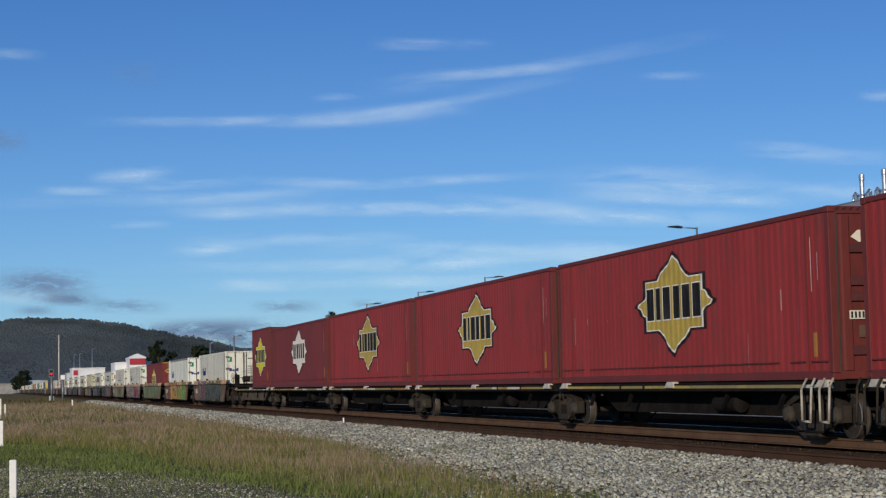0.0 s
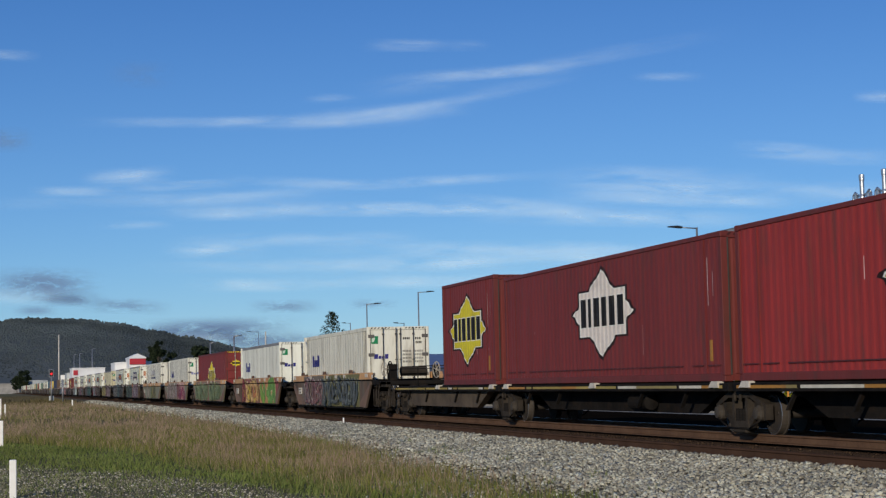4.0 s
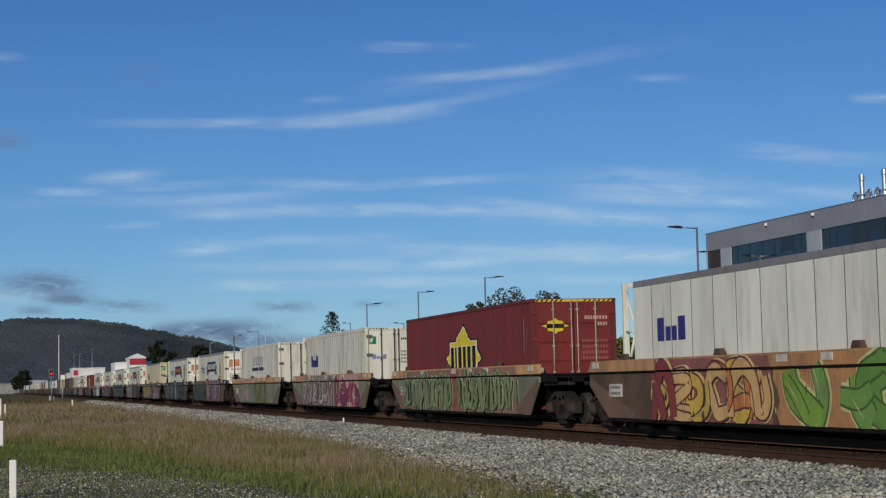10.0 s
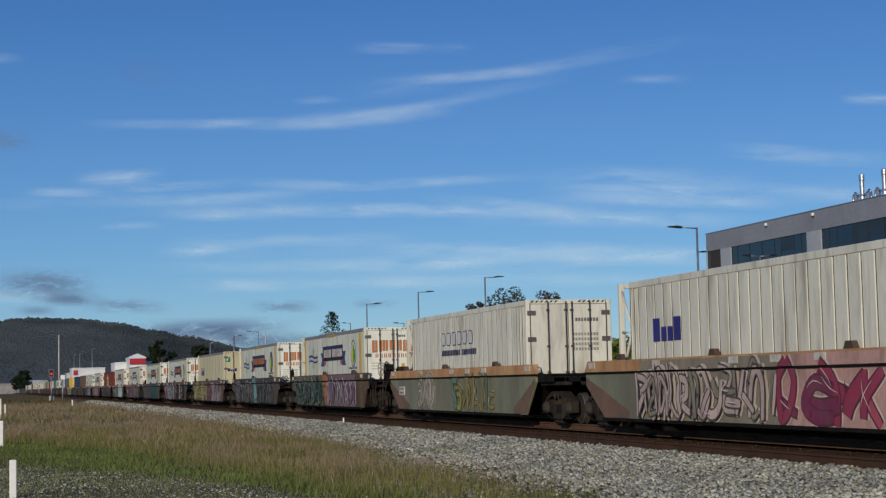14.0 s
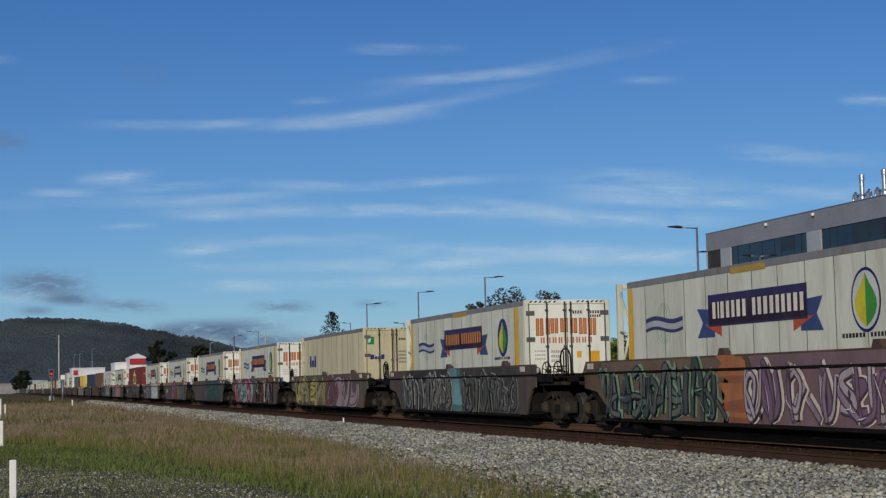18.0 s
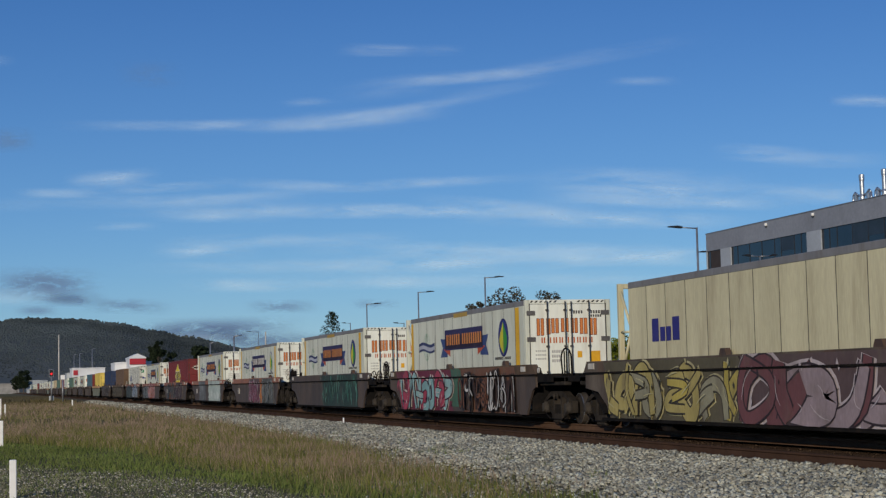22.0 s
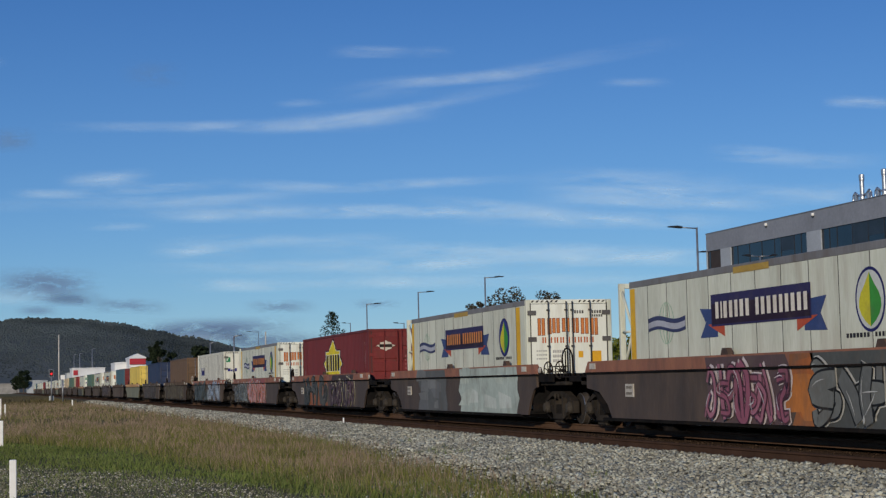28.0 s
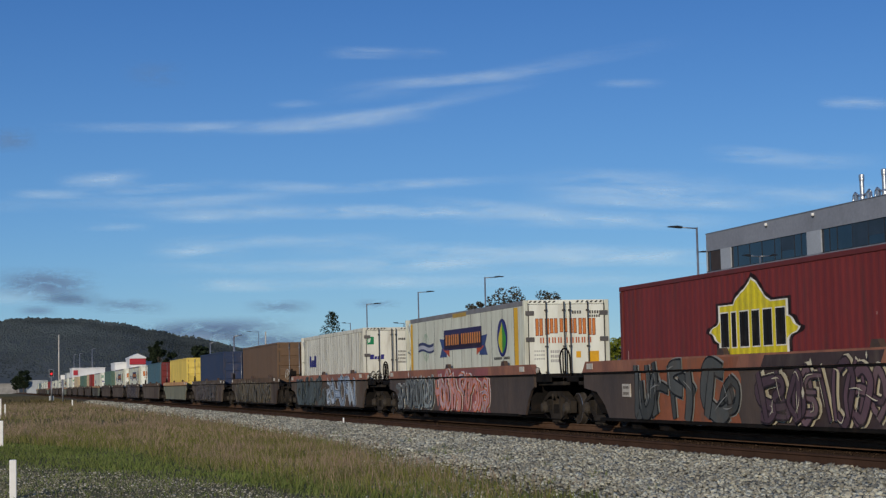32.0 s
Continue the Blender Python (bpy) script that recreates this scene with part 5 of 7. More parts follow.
def reefer(name, label, L, H, z, mat, rail_mat, ribs, far=False):
    """An insulated container with double doors in front and an open generator frame at the back."""
    c = thing(name, label, "container", "containers on the train")
    w, body = 1.25, L - 0.75
    if ribs:
        for a, b, p, d in ((1.0, body - 0.5, 0.5, 0.03), (0.16, 1.0, 0.28, 0.03), (body - 0.5, body, 0.25, 0.03)):
            bm = B()
            corrugated(bm, -w + 0.012, a, b, z + 0.12, z + H - 0.16, -1, p, d, 0, p == 0.5)
            part("side_panel", bm, mat, c)
            q = (b - a) / max(1, round((b - a) / p))
            for i in range(round((b - a) / q)):
                # thin dark strip laid along each rib
                bm = B()
                box(bm, -w + 0.0075, -w + 0.0115, a + (i + 0.86) * q - 0.012, a + (i + 0.86) * q + 0.012, z + 0.12, z + H - 0.16)
                part("rib_line", bm, M["seam"], c, "thin dark line along the rib")
    else:
        n = 11
        p = (body - 1.0) / n
        bm = B()
        box(bm, -w, -w + 0.025, 0.16, 0.984, z + 0.12, z + H - 0.16)
        part("side_panel", bm, mat, c)
        for i in range(n):
            bm = B()
            box(bm, -w, -w + 0.025, 1.0 + i * p + 0.009, 1.0 + (i + 1) * p - 0.009, z + 0.12, z + H - 0.16)
            part("side_panel", bm, mat, c)
            if far:
                continue
            bm = B()
            box(bm, -w - 0.003, -w, 1.0 + i * p - 0.011, 1.0 + i * p + 0.011, z + 0.12, z + H - 0.16)
            part("seam", bm, M["seam"], c, "dark panel joint")
        bm = B()
        box(bm, -w + 0.027, -w + 0.05, 0.16, body, z + 0.12, z + H - 0.16)
        part("side_backing", bm, M["seam"], c)
    bm = B()
    box(bm, w - 0.05, w - 0.01, 0.1, body, z + 0.1, z + H - 0.1)
    part("side_panel", bm, mat, c)
    bm = B()
    box(bm, -w + 0.03, w - 0.03, 0.06, body, z + H - 0.12, z + H - 0.03)
    part("roof", bm, M["grey_top"], c)
    bm = B()
    box(bm, -w + 0.03, w - 0.03, 0.06, body, z + 0.02, z + 0.12)
    part("floor", bm, M["under"], c)
    bm = B()
    box(bm, -w + 0.05, w - 0.05, body - 0.05, body, z + 0.1, z + H - 0.1)
    part("back_panel", bm, mat, c)
    for x in (-w - 0.004, w - 0.1):
        bm = B()
        box(bm, x, x + 0.104, 0.14, body, z + H - 0.16, z + H - 0.01, 0.01)
        part("top_rail", bm, rail_mat, c)
        bm = B()
        box(bm, x, x + 0.104, 0.14, L - 0.1, z, z + 0.12, 0.01)
        part("bottom_rail", bm, mat, c)
        for y in (0, L - 0.13):
            bm = B()
            box(bm, x, x + 0.13, y, y + 0.13, z + 0.0, z + H, 0.012)
            part("corner_post", bm, mat, c)
    bm = B()
    box(bm, -w + 0.13, w - 0.13, L - 0.11, L - 0.01, z + H - 0.12, z + H, 0.01)
    part("frame_header", bm, mat, c)
    for a, b in (((-w + 0.06, L - 0.08, z + H - 0.15), (-w + 0.06, body, z + 1.95)), ((-w + 0.06, body, z + 1.95), (-w + 0.06, L - 0.08, z + 0.9)), ((-w + 0.06, L - 0.1, z + 1.9), (-w + 0.06, body, z + 1.9))):
        bm = B()
        tube(bm, a, b, 0.035, 0.035, 6)
        part("frame_brace", bm, mat, c)
    bm = B()
    box(bm, -0.9, 0.9, body, body + 0.5, z + 0.5, z + 1.9, 0.04)
    part("cooling_unit", bm, M["white_grey"], c)
    return c


def doors(c, z, H, mat, bars, w=1.25, recessed=False, far=False):
    """Double doors with lock rods, hinges and a header beam at the front end."""
    for s in (-1, 1):
        x0, x1 = (-w + 0.13, -0.012) if s < 0 else (0.012, w - 0.13)
        bm = B()
        box(bm, x0, x1, -0.005, 0.06, z + 0.13, z + H - 0.13, 0.01)
        d = part("door", bm, mat, c)
        if recessed:
            for q in range(5):
                zz = z + 0.25 + q * (H - 0.45) / 5
                bm = B()
                prism(bm, [(-0.006, zz), (-0.035, zz + 0.05), (-0.035, zz + 0.36), (-0.006, zz + 0.41)], x0 + 0.06, x1 - 0.06, "x")
                part("door_panel", bm, mat, d)
        for x in (s * 0.09, s * 0.62):
            bm = B()
            tube(bm, (x, -0.055, z + 0.06), (x, -0.055, z + H - 0.05), 0.019, 0.019, 8)
            part("lock_rod", bm, bars, d)
            for zz in () if far else (0.28, 1.0, 1.72, H - 0.32):
                bm = B()
                box(bm, x - 0.04, x + 0.03, -0.07, -0.005, z + zz, z + zz + 0.05)
                part("rod_keeper", bm, bars, d)
        bm = B()
        xg = s * (w - 0.118)
        box(bm, xg - 0.012, xg + 0.012, -0.012, 0.01, z + 0.1, z + H - 0.1)
        part("door_gasket", bm, M["seam"], d, "black rubber door seal")
        for zz in () if far else (0.35, 1.1, 1.88, 2.62):
            bm = B()
            x = s * (w - 0.15)
            box(bm, x - 0.12, x + 0.13, -0.03, -0.006, z + zz, z + zz + 0.13, 0.008)
            part("hinge", bm, mat if recessed else M["hinge"], d)
    bm = B()
    box(bm, -w + 0.13, w - 0.13, -0.0035, 0.1, z + H - 0.12, z + H, 0.01)
    part("door_header", bm, mat, c)
    bm = B()
    box(bm, -w + 0.13, w - 0.13, -0.0035, 0.1, z - 0.004, z + 0.12, 0.01)
    part("door_sill", bm, mat, c)


def hazard(c, z, H, col=(30, 30, 30), base=None, y=-0.0075, w=1.12, n=16):
    """Slanted stripes on the beam over the doors."""
    if base:
        bm = B()
        end_face(bm, rect(-w, w, z + H - 0.085, z + H - 0.02), y)
        part("warning_strip", bm, pm(*base), c)
    p = 2 * w / n
    for i in range(n):
        a = -w + i * p
        if 0.3 < abs(i - n / 2 + 0.5) / (n / 2):
            bm = B()
            end_face(bm, [(a, z + H - 0.08), (a + p * 0.42, z + H - 0.08), (a + p * 0.78, z + H - 0.025), (a + p * 0.36, z + H - 0.025)], y - 0.003)
            part("warning_stripe", bm, pm(*col), c, "slanted dark warning stripe")


def blue_marks(c, z, seed, faded=False, yellow=False, side=True):
    blue = (52, 52, 120) if not faded else (130, 132, 170)
    if side:
        for i, (a, b) in enumerate(((12.1, 11.7), (11.62, 11.32), (11.25, 10.98), (10.9, 10.5))):
            bm = B()
            flat_face(bm, [(a, 1.98), (b, 1.98), (b, 2.30 if i in (1, 2) else 2.5), (a, 2.30 if i in (1, 2) else 2.5)], -1.254)
            part("emblem_bar", bm, pm(52, 52, 120), c, "dark blue upright bar")
    bm = B()
    end_face(bm, rect(-1.1, -0.82, 2.74, 3.05), -0.009)
    part("sign", bm, pm(36, 130, 86), c, "small green square sign")
    bm = B()
    end_face(bm, [(-1.06, 2.80), (-0.98, 2.84), (-0.94, 2.98), (-1.02, 3.02), (-1.07, 2.92)], -0.012)
    part("sign_mark", bm, pm(205, 222, 205), c)
    for i, (a, b) in enumerate(((-1.0, -0.84), (-0.82, -0.71), (-0.69, -0.58), (-0.56, -0.42))):
        bm = B()
        end_face(bm, [(a, 2.14), (b, 2.14), (b + 0.02, 2.26 if i in (1, 2) else 2.33), (a + 0.02, 2.26 if i in (1, 2) else 2.33)], -0.009)
        part("emblem_bar", bm, pm(*blue), c, "dark blue upright bar")
    if seed > 15:
        return
    bars_end(c, "code_bar", 0.2, 0.5, 2.90, 2.99, 4, -0.009, (60, 60, 60))
    bars_end(c, "code_bar", 0.70, 0.95, 2.90, 2.99, 3, -0.009, (60, 60, 60))
    bars_end(c, "code_bar", 0.72, 0.98, 2.74, 2.83, 4, -0.009, (60, 60, 60))
    for i in range(4):
        bars_end(c, "code_bar", 0.18, 0.55, 2.40 - i * 0.14, 2.48 - i * 0.14, 6, -0.009, (120, 118, 112))
        bars_end(c, "code_bar", 0.68, 1.05, 2.40 - i * 0.14, 2.48 - i * 0.14, 5, -0.009, (150, 148, 140))
    if yellow:
        bm = B()
        end_face(bm, rect(0.62, 0.9, 1.45, 1.85), -0.009)
        part("notice", bm, pm(222, 190, 46), c, "small yellow notice")


def ribbon_marks(c, z, k):
    """Ribbon, globe and leaf emblems on the side, orange bars on the doors."""
    x = -1.254
    lights = (228, 220, 206) if k in (5, 10) else (204, 132, 70)
    for pts in ([(9.45, 1.98), (8.55, 1.98), (8.55, 2.55), (9.45, 2.60), (9.15, 2.29)], [(4.65, 1.98), (3.75, 1.96), (4.0, 2.28), (3.75, 2.59), (4.65, 2.55)]):
        bm = B()
        flat_face(bm, pts, x)
        part("ribbon_tail", bm, pm(60, 76, 122), c, "blue ribbon tail")
    for pts in ([(9.05, 2.25), (8.2, 2.25), (8.2, 1.98)], [(4.95, 1.98), (4.95, 2.25), (4.1, 2.25)]):
        bm = B()
        flat_face(bm, pts, x - 0.003)
        part("ribbon_fold", bm, pm(180, 84, 60), c, "red-brown ribbon fold")
    bm = B()
    flat_face(bm, rect(4.35, 8.85, 2.2, 2.86), x - 0.006)
    part("ribbon", bm, pm(54, 50, 88), c, "dark blue ribbon panel")
    bm = B()
    flat_face(bm, rect(4.39, 8.81, 2.24, 2.66), x - 0.008)
    part("ribbon", bm, pm(48, 34, 50), c)
    wid = [.30, .14, .32, .30, .28, .32, .30, 0, .28, .30, .32, .30, .28, .28, .30, .30, .28]
    y = 8.62
    for q in wid:
        if q == 0:
            y -= 0.2
            continue
        bm = B()
        flat_face(bm, [(y, 2.36), (y - q * 0.52, 2.36), (y - q * 0.52, 2.70), (y, 2.70)], x - 0.011)
        part("ribbon_bar", bm, pm(*lights), c)
        y -= q * 0.72 + 0.045
    for r, col, dx in ((1.0, (40, 42, 96), 0), (0.9, (52, 56, 120) if k not in (5, 10) else (196, 200, 196), 0.003)):
        bm = B()
        flat_face(bm, [(2.18 + 0.52 * r * math.cos(a), 2.43 + 0.56 * r * math.sin(a)) for a in [2 * math.pi * i / 28 for i in range(28)]], x - dx)
        part("leaf_emblem", bm, pm(*col), c, "oval dark blue leaf emblem")
    for sgn, col in ((1, (198, 190, 56)), (-1, (64, 142, 62))):
        bm = B()
        pts = [(2.18, 1.96)] + [(2.18 + sgn * 0.42 * math.sin(t * math.pi) ** 0.9 * (1.1 - 0.35 * t), 1.96 + 0.86 * t) for t in (0.12, 0.25, 0.4, 0.55, 0.7, 0.85)] + [(2.18, 2.9)]
        flat_face(bm, pts, x - 0.006)
        part("leaf_half", bm, pm(*col), c)
    bars_side(c, "code_bar", 1.5, 2.1, 1.79, 1.87, 5, x, (44, 44, 50))
    bars_side(c, "code_bar", 2.25, 3.1, 1.79, 1.87, 7, x, (44, 44, 50))
    for lo in (-0.42, -0.2, 0.02, 0.2, 0.42) if k < 15 else ():
        bm = B()
        n = 14
        a = [(11.3 + lo * math.cos(t), 2.37 + 0.46 * math.sin(t)) for t in [-math.pi / 2 + math.pi * i / n for i in range(n + 1)]]
        b = [(p[0] + 0.028, p[1]) for p in a][::-1]
        flat_face(bm, a + b, x - 0.0005 * (lo + 1))
        part("globe_line", bm, pm(120, 168, 140), c)
    for dz, hgt, col, dx in ((0, 0.30, (60, 66, 100), 0.004), (0.07, 0.13, (170, 172, 182), 0.007)):
        bm = B()
        n = 12
        lo = [(12.38 - 2.15 * i / n, 2.2 + dz + 0.05 * math.sin(i / n * 2 * math.pi)) for i in range(n + 1)]
        flat_face(bm, lo + [(a, b + hgt) for a, b in lo[::-1]], x - dx)
        part("banner", bm, pm(*col), c, "wavy dark blue banner")
    for a, b in ((0.60, 0.97), (13.2, 13.5)):
        bm = B()
        flat_face(bm, rect(a, b, z + 0.14, z + 2.88), x - 0.001)
        part("stripe", bm, pm(222, 172, 52), c, "upright yellow stripe")
    bm = B()
    flat_face(bm, rect(6.05, 7.7, 3.23, 3.36), x - 0.006)
    part("label_panel", bm, pm(176, 146, 74), c)
    y = -0.009
    wid = [0.26, 0.13, 0.27, 0.27, 0.25, 0.27, 0.26]
    xx = -0.92
    for i, q in enumerate(wid):
        d = 0.10 * abs(i - 3) / 3
        halves = ((0.02, 0.26), (0.48, 0.26)) if q > 0.2 and k < 15 else ((0.1, 0.7),)
        for u, v in halves:
            a, b = xx + q * u, xx + q * (u + v)
            for g, col, dy in ((0.016, (120, 52, 36), 0), (0, (208, 128, 72), 0.003)):
                bm = B()
                end_face(bm, [(a - g, 2.52 - d - g), (b + g, 2.52 - d * 0.9 - g), (b + g, 2.88 + g), (a - g, 2.88 + g)], y - dy)
                part("door_bar", bm, pm(*col), c, "orange upright bar with a dark edge")
        xx += q + 0.02
    xx = -0.80
    for i in range(9):
        for u in (0.0, 0.55) if k < 15 else (0.3,):
            bm = B()
            end_face(bm, rect(xx + 0.13 * u, xx + 0.13 * u + 0.042, 2.2, 2.36), y)
            part("door_bar", bm, pm(186, 104, 66), c)
        xx += 0.176
    for r4 in ((0.26, 0.40, 1.78, 1.96), (0.66, 0.94, 1.56, 1.96)):
        bm = B()
        end_face(bm, rect(*r4), y)
        part("notice", bm, pm(226, 168, 48), c, "small yellow notice")
    if k > 15:
        return
    bars_end(c, "code_bar", 0.16, 0.46, 3.02, 3.11, 4, y, (90, 88, 86))
    bars_end(c, "code_bar", 0.68, 0.98, 3.02, 3.11, 4, y, (90, 88, 86))
    bars_end(c, "code_bar", 0.68, 1.02, 2.92, 2.99, 5, y, (90, 88, 86))
    for i in range(3):
        bars_end(c, "code_bar", -0.98, -0.66, 1.96 - 0.11 * i, 2.0 - 0.11 * i, 5, y, (170, 168, 162))
        bars_end(c, "code_bar", -0.5, -0.18, 1.92 - 0.13 * i, 2.0 - 0.13 * i, 5, y, (176, 174, 170))


def rounded_marks(c):
    x = -1.254
    yy = 9.4
    for i in range(6):
        for g, col, dx in ((0.05, (70, 70, 104), 0), (0, (206, 206, 204), 0.003)):
            bm = B()
            flat_face(bm, blob(random.Random(3 + i), yy - 0.28, 2.56, 0.22 + g * 0.6, 0.19 + g * 0.6, 14, 0.06, 0.8), x - dx - 0.0004 * i)
            part("emblem_bar", bm, pm(*col), c, "grey rounded bar with a dark blue edge")
        yy -= 0.66
    for a, b, n in ((9.4, 7.1, 12), (6.9, 5.2, 8)):
        bars_side(c, "code_bar", b, a, 2.02, 2.2, n, x, (62, 62, 92))


def box_marks(c, L, z, H, ribs, seed):
    """Scratches, rust runs, flat end bays and labels of a red steel box."""
    r = random.Random(seed)
    for i in range(13):
        y = r.uniform(0.3, L - 0.4)
        zz, h = z + r.uniform(0.2, H - 1.0), r.choice((0.05, 0.08, 0.15, 0.4, 0.7))
        wd = r.uniform(0.012, 0.035)
        bm = B()
        side_patch(bm, [(y, zz), (y + wd, zz), (y + wd * 0.8, zz + h), (y, zz + h)], -1.2335, ribs)
        part("scratch", bm, pm(*r.choice(((190, 160, 160), (170, 140, 138), (92, 58, 50), (84, 50, 46)))), c, "scratch or rust run in the paint")
    for y, zz, h in ((0.75, z + H - 1.5, 1.0), (0.5, z + H - 1.3, 0.5)):
        bm = B()
        side_patch(bm, rect(y, y + 0.03, zz, zz + h), -1.2335, ribs)
        part("scratch", bm, pm(206, 186, 184), c)
    for y in (0.92, L - 0.98):
        bm = B()
        box(bm, -1.24, -1.231, y, y + 0.06, z + 0.16, z + H - 0.1)
        part("post_edge", bm, M["red_dark"], c)
    bm = B()
    side_patch(bm, rect(0.62, 0.76, z + 0.42, z + 0.86), -1.2345, ribs)
    part("label_panel", bm, pm(150, 108, 52), c, "worn yellow label")
    for a, b in ((0.2, 0.84), (1.1, 1.7), (2.2, L - 2.2), (L - 1.8, L - 1.1), (L - 0.9, L - 0.2)):
        bm = B()
        box(bm, -1.258, -1.236, a, b, z + 0.32, z + 0.345)
        part("rub_strip", bm, M["red_line"], c)


def end_marks(c, z, H):
    """The seal line, lashing steps and small plates on the front end of a red steel box."""
    bm = B()
    box(bm, -1.115, -1.085, -0.004, 0.03, z + 0.13, z + H - 0.13)
    part("end_seam", bm, M["seam"], c, "dark joint beside the corner post")
    for f in (0.14, 0.45, 0.54, 0.73):
        bm = B()
        prism(bm, [(-0.035, z + H * f), (-0.035, z + H * f + 0.13), (-0.005, z + H * f + 0.17), (-0.005, z + H * f)], -0.86, -0.36, "x")
        part("lashing_step", bm, M["red_line"], c)
    bm = B()
    end_face(bm, rect(-0.9, -0.56, z + H * 0.345, z + H * 0.395), -0.012)
    part("label_panel", bm, pm(206, 202, 192), c, "small pale label")
    for q in range(4):
        bm = B()
        end_face(bm, rect(-0.87 + q * 0.075, -0.83 + q * 0.075, z + H * 0.352, z + H * 0.388), -0.015)
        part("label_bar", bm, pm(40, 44, 42), c)
    bm = B()
    end_face(bm, rect(-0.72, -0.56, z + H * 0.24, z + H * 0.31), -0.012)
    part("label_panel", bm, pm(96, 76, 68), c)
    bm = B()
    end_face(bm, [(-0.82, z + H * 0.82), (-0.66, z + H * 0.79), (-0.62, z + H * 0.79), (-0.62, z + H * 0.86), (-0.68, z + H * 0.86)], -0.012)
    part("emblem", bm, pm(226, 218, 200), c, "small pale emblem")


# container red with shadow painted in, for rub strips and lashing steps
M["red_line"] = surface("shadowed_red_steel", rgb(84, 34, 36), rgb(66, 32, 34), 2, 8, 0.8)
M["dusty"] = surface("dusty_brown_steel", rgb(92, 82, 70), rgb(74, 66, 58), 1.2, 10, 0.85, 0, 0.1, rgb(56, 48, 42), 0.6, spec=0.1)
M["lug"] = surface("lug_dark_brown", rgb(84, 62, 50), rgb(60, 48, 42), 3, 8, 0.8)
M["rusty"] = surface("rusty_brown_plate", rgb(116, 90, 72), rgb(98, 78, 66), 1.4, 9, 0.8, 0, 0.1, rgb(90, 70, 60), 0.5)
M["plate"] = surface("faded_white_plate", rgb(196, 192, 182), rgb(172, 166, 156), 2.5, 9, 0.7, 0, 0.02, rgb(120, 104, 90), 0.5)
M["pale_metal"] = surface("pale_grey_metal", rgb(176, 170, 158), rgb(146, 138, 126), 2.5, 9, 0.6, 0, 0.05, rgb(100, 84, 70), 0.6)
M["hinge"] = surface("dull_hinge_metal", rgb(104, 100, 96), rgb(84, 80, 78), 3, 8, 0.6, 0.3)
M["seam"] = surface("dark_seam", rgb(60, 58, 56), rgb(50, 48, 46), 3, 8, 0.8)
M["door_rod"] = surface("dark_lock_rod", rgb(72, 68, 66), rgb(56, 54, 52), 3, 8, 0.6, 0.2)
BASES = {
    "grey": M["well_grey"], "brown": M["well_brown"], "orange": M["well_orange"],
    "green": surface("well_grey_green", rgb(120, 122, 100), rgb(98, 98, 84), 0.6, 12, 0.75, 0, 0.1, rgb(120, 96, 76), 0.6, (1.5, 1.5, 0.6), 0.06),
    "dark": surface("well_dark_brown", rgb(84, 70, 60), rgb(64, 55, 50), 0.6, 12, 0.75, 0, 0.1, rgb(50, 44, 42), 0.6, (1.5, 1.5, 0.6), 0.06),
    "chord_red": surface("well_faded_red_brown", rgb(150, 100, 76), rgb(124, 82, 66), 0.9, 12, 0.75, 0, 0.1, rgb(90, 70, 60), 0.5, (1.5, 1.5, 0.6), 0.06),
}

# the flat wagons and their boxes, with the place of each front end at the start
MOVERS = []
FLAT_JOINTS = [(11.3, 26.9), (27.3, 43.15), (43.15, 59.1), (59.1, 75.1), (75.1, 91.45), (91.45, 105.7)]
for i, (a, b) in enumerate(FLAT_JOINTS):
    w = flat_wagon(b - a, i == 1, i in (0, 5), "black articulated flat wagon with grimy bogies under red containers")
    if i == 5:
        end_gear(w, 8.6)
    MOVERS.append((w, a))
REDS = ((11.6, 14.95, "red", 0, YEL), (27.75, 15.1, "red", 35.1, (180, 156, 74)), (43.5, 15.3, "red", 50.95, (180, 156, 74)), (59.45, 15.3, "red", 66.8, (176, 154, 78)), (75.45, 15.4, "red_dark", 82.7, (224, 214, 204)), (91.93, 6.06, "red_dark", 95.05, (206, 192, 50)))
for i, (y, L, m, sy, fill) in enumerate(REDS):
    lab = "short dark red corrugated container with a yellow star emblem" if i == 5 else "long weathered dark red corrugated container with a pale star emblem" if i == 4 else "long red corrugated steel container with a faded yellow star emblem"
    H = 3.27 if i == 5 else 3.08 if i == 4 else 3.11
    c = steel_box("freight_container", lab, L, H, 1.07, M[m])
    ribs = (0.12, L - 0.12, 0.28, 0.010)
    if sy:
        star(c, sy - y, 2.78, 2.15, 1.08, -1.2335, ribs, fill)
    box_marks(c, L, 1.07, H, ribs, 40 + i)
    end_marks(c, 1.07, H)
    hazard(c, 1.07, H, (64, 34, 34))
    MOVERS.append((c, y))

KINDS = ["ribbed", "panelled", "starred", "ribbed", "rounded", "ribbon", "ribbon", "cream", "ribbon", "ribbon", "ribbon", "ribbon", "starred", "ribbon", "ribbed",
         "brown", "blue", "yellow", "teal", "ribbon", "ribbon", "green", "panelled", "pair_b", "green", "tan", "panelled", "ribbon", "rounded", "panelled", "ribbon", "pair_c", "red", "panelled", "panelled", "ribbon", "teal", "panelled"]
WELLS = [("grey", "orange"), ("brown", "orange"), ("green", "orange"), ("green", "orange"), ("green", "orange"), ("brown", "brown"), ("dark", "dark"), ("grey", "grey"), ("dark", "brown"), ("dark", "dark"),
         ("dark", "chord_red"), ("dark", "chord_red"), ("dark", "chord_red"), ("dark", "chord_red"), ("grey", "chord_red"), ("grey", "brown"), ("grey", "grey"), ("green", "orange"), ("grey", "brown"), ("grey", "grey")]
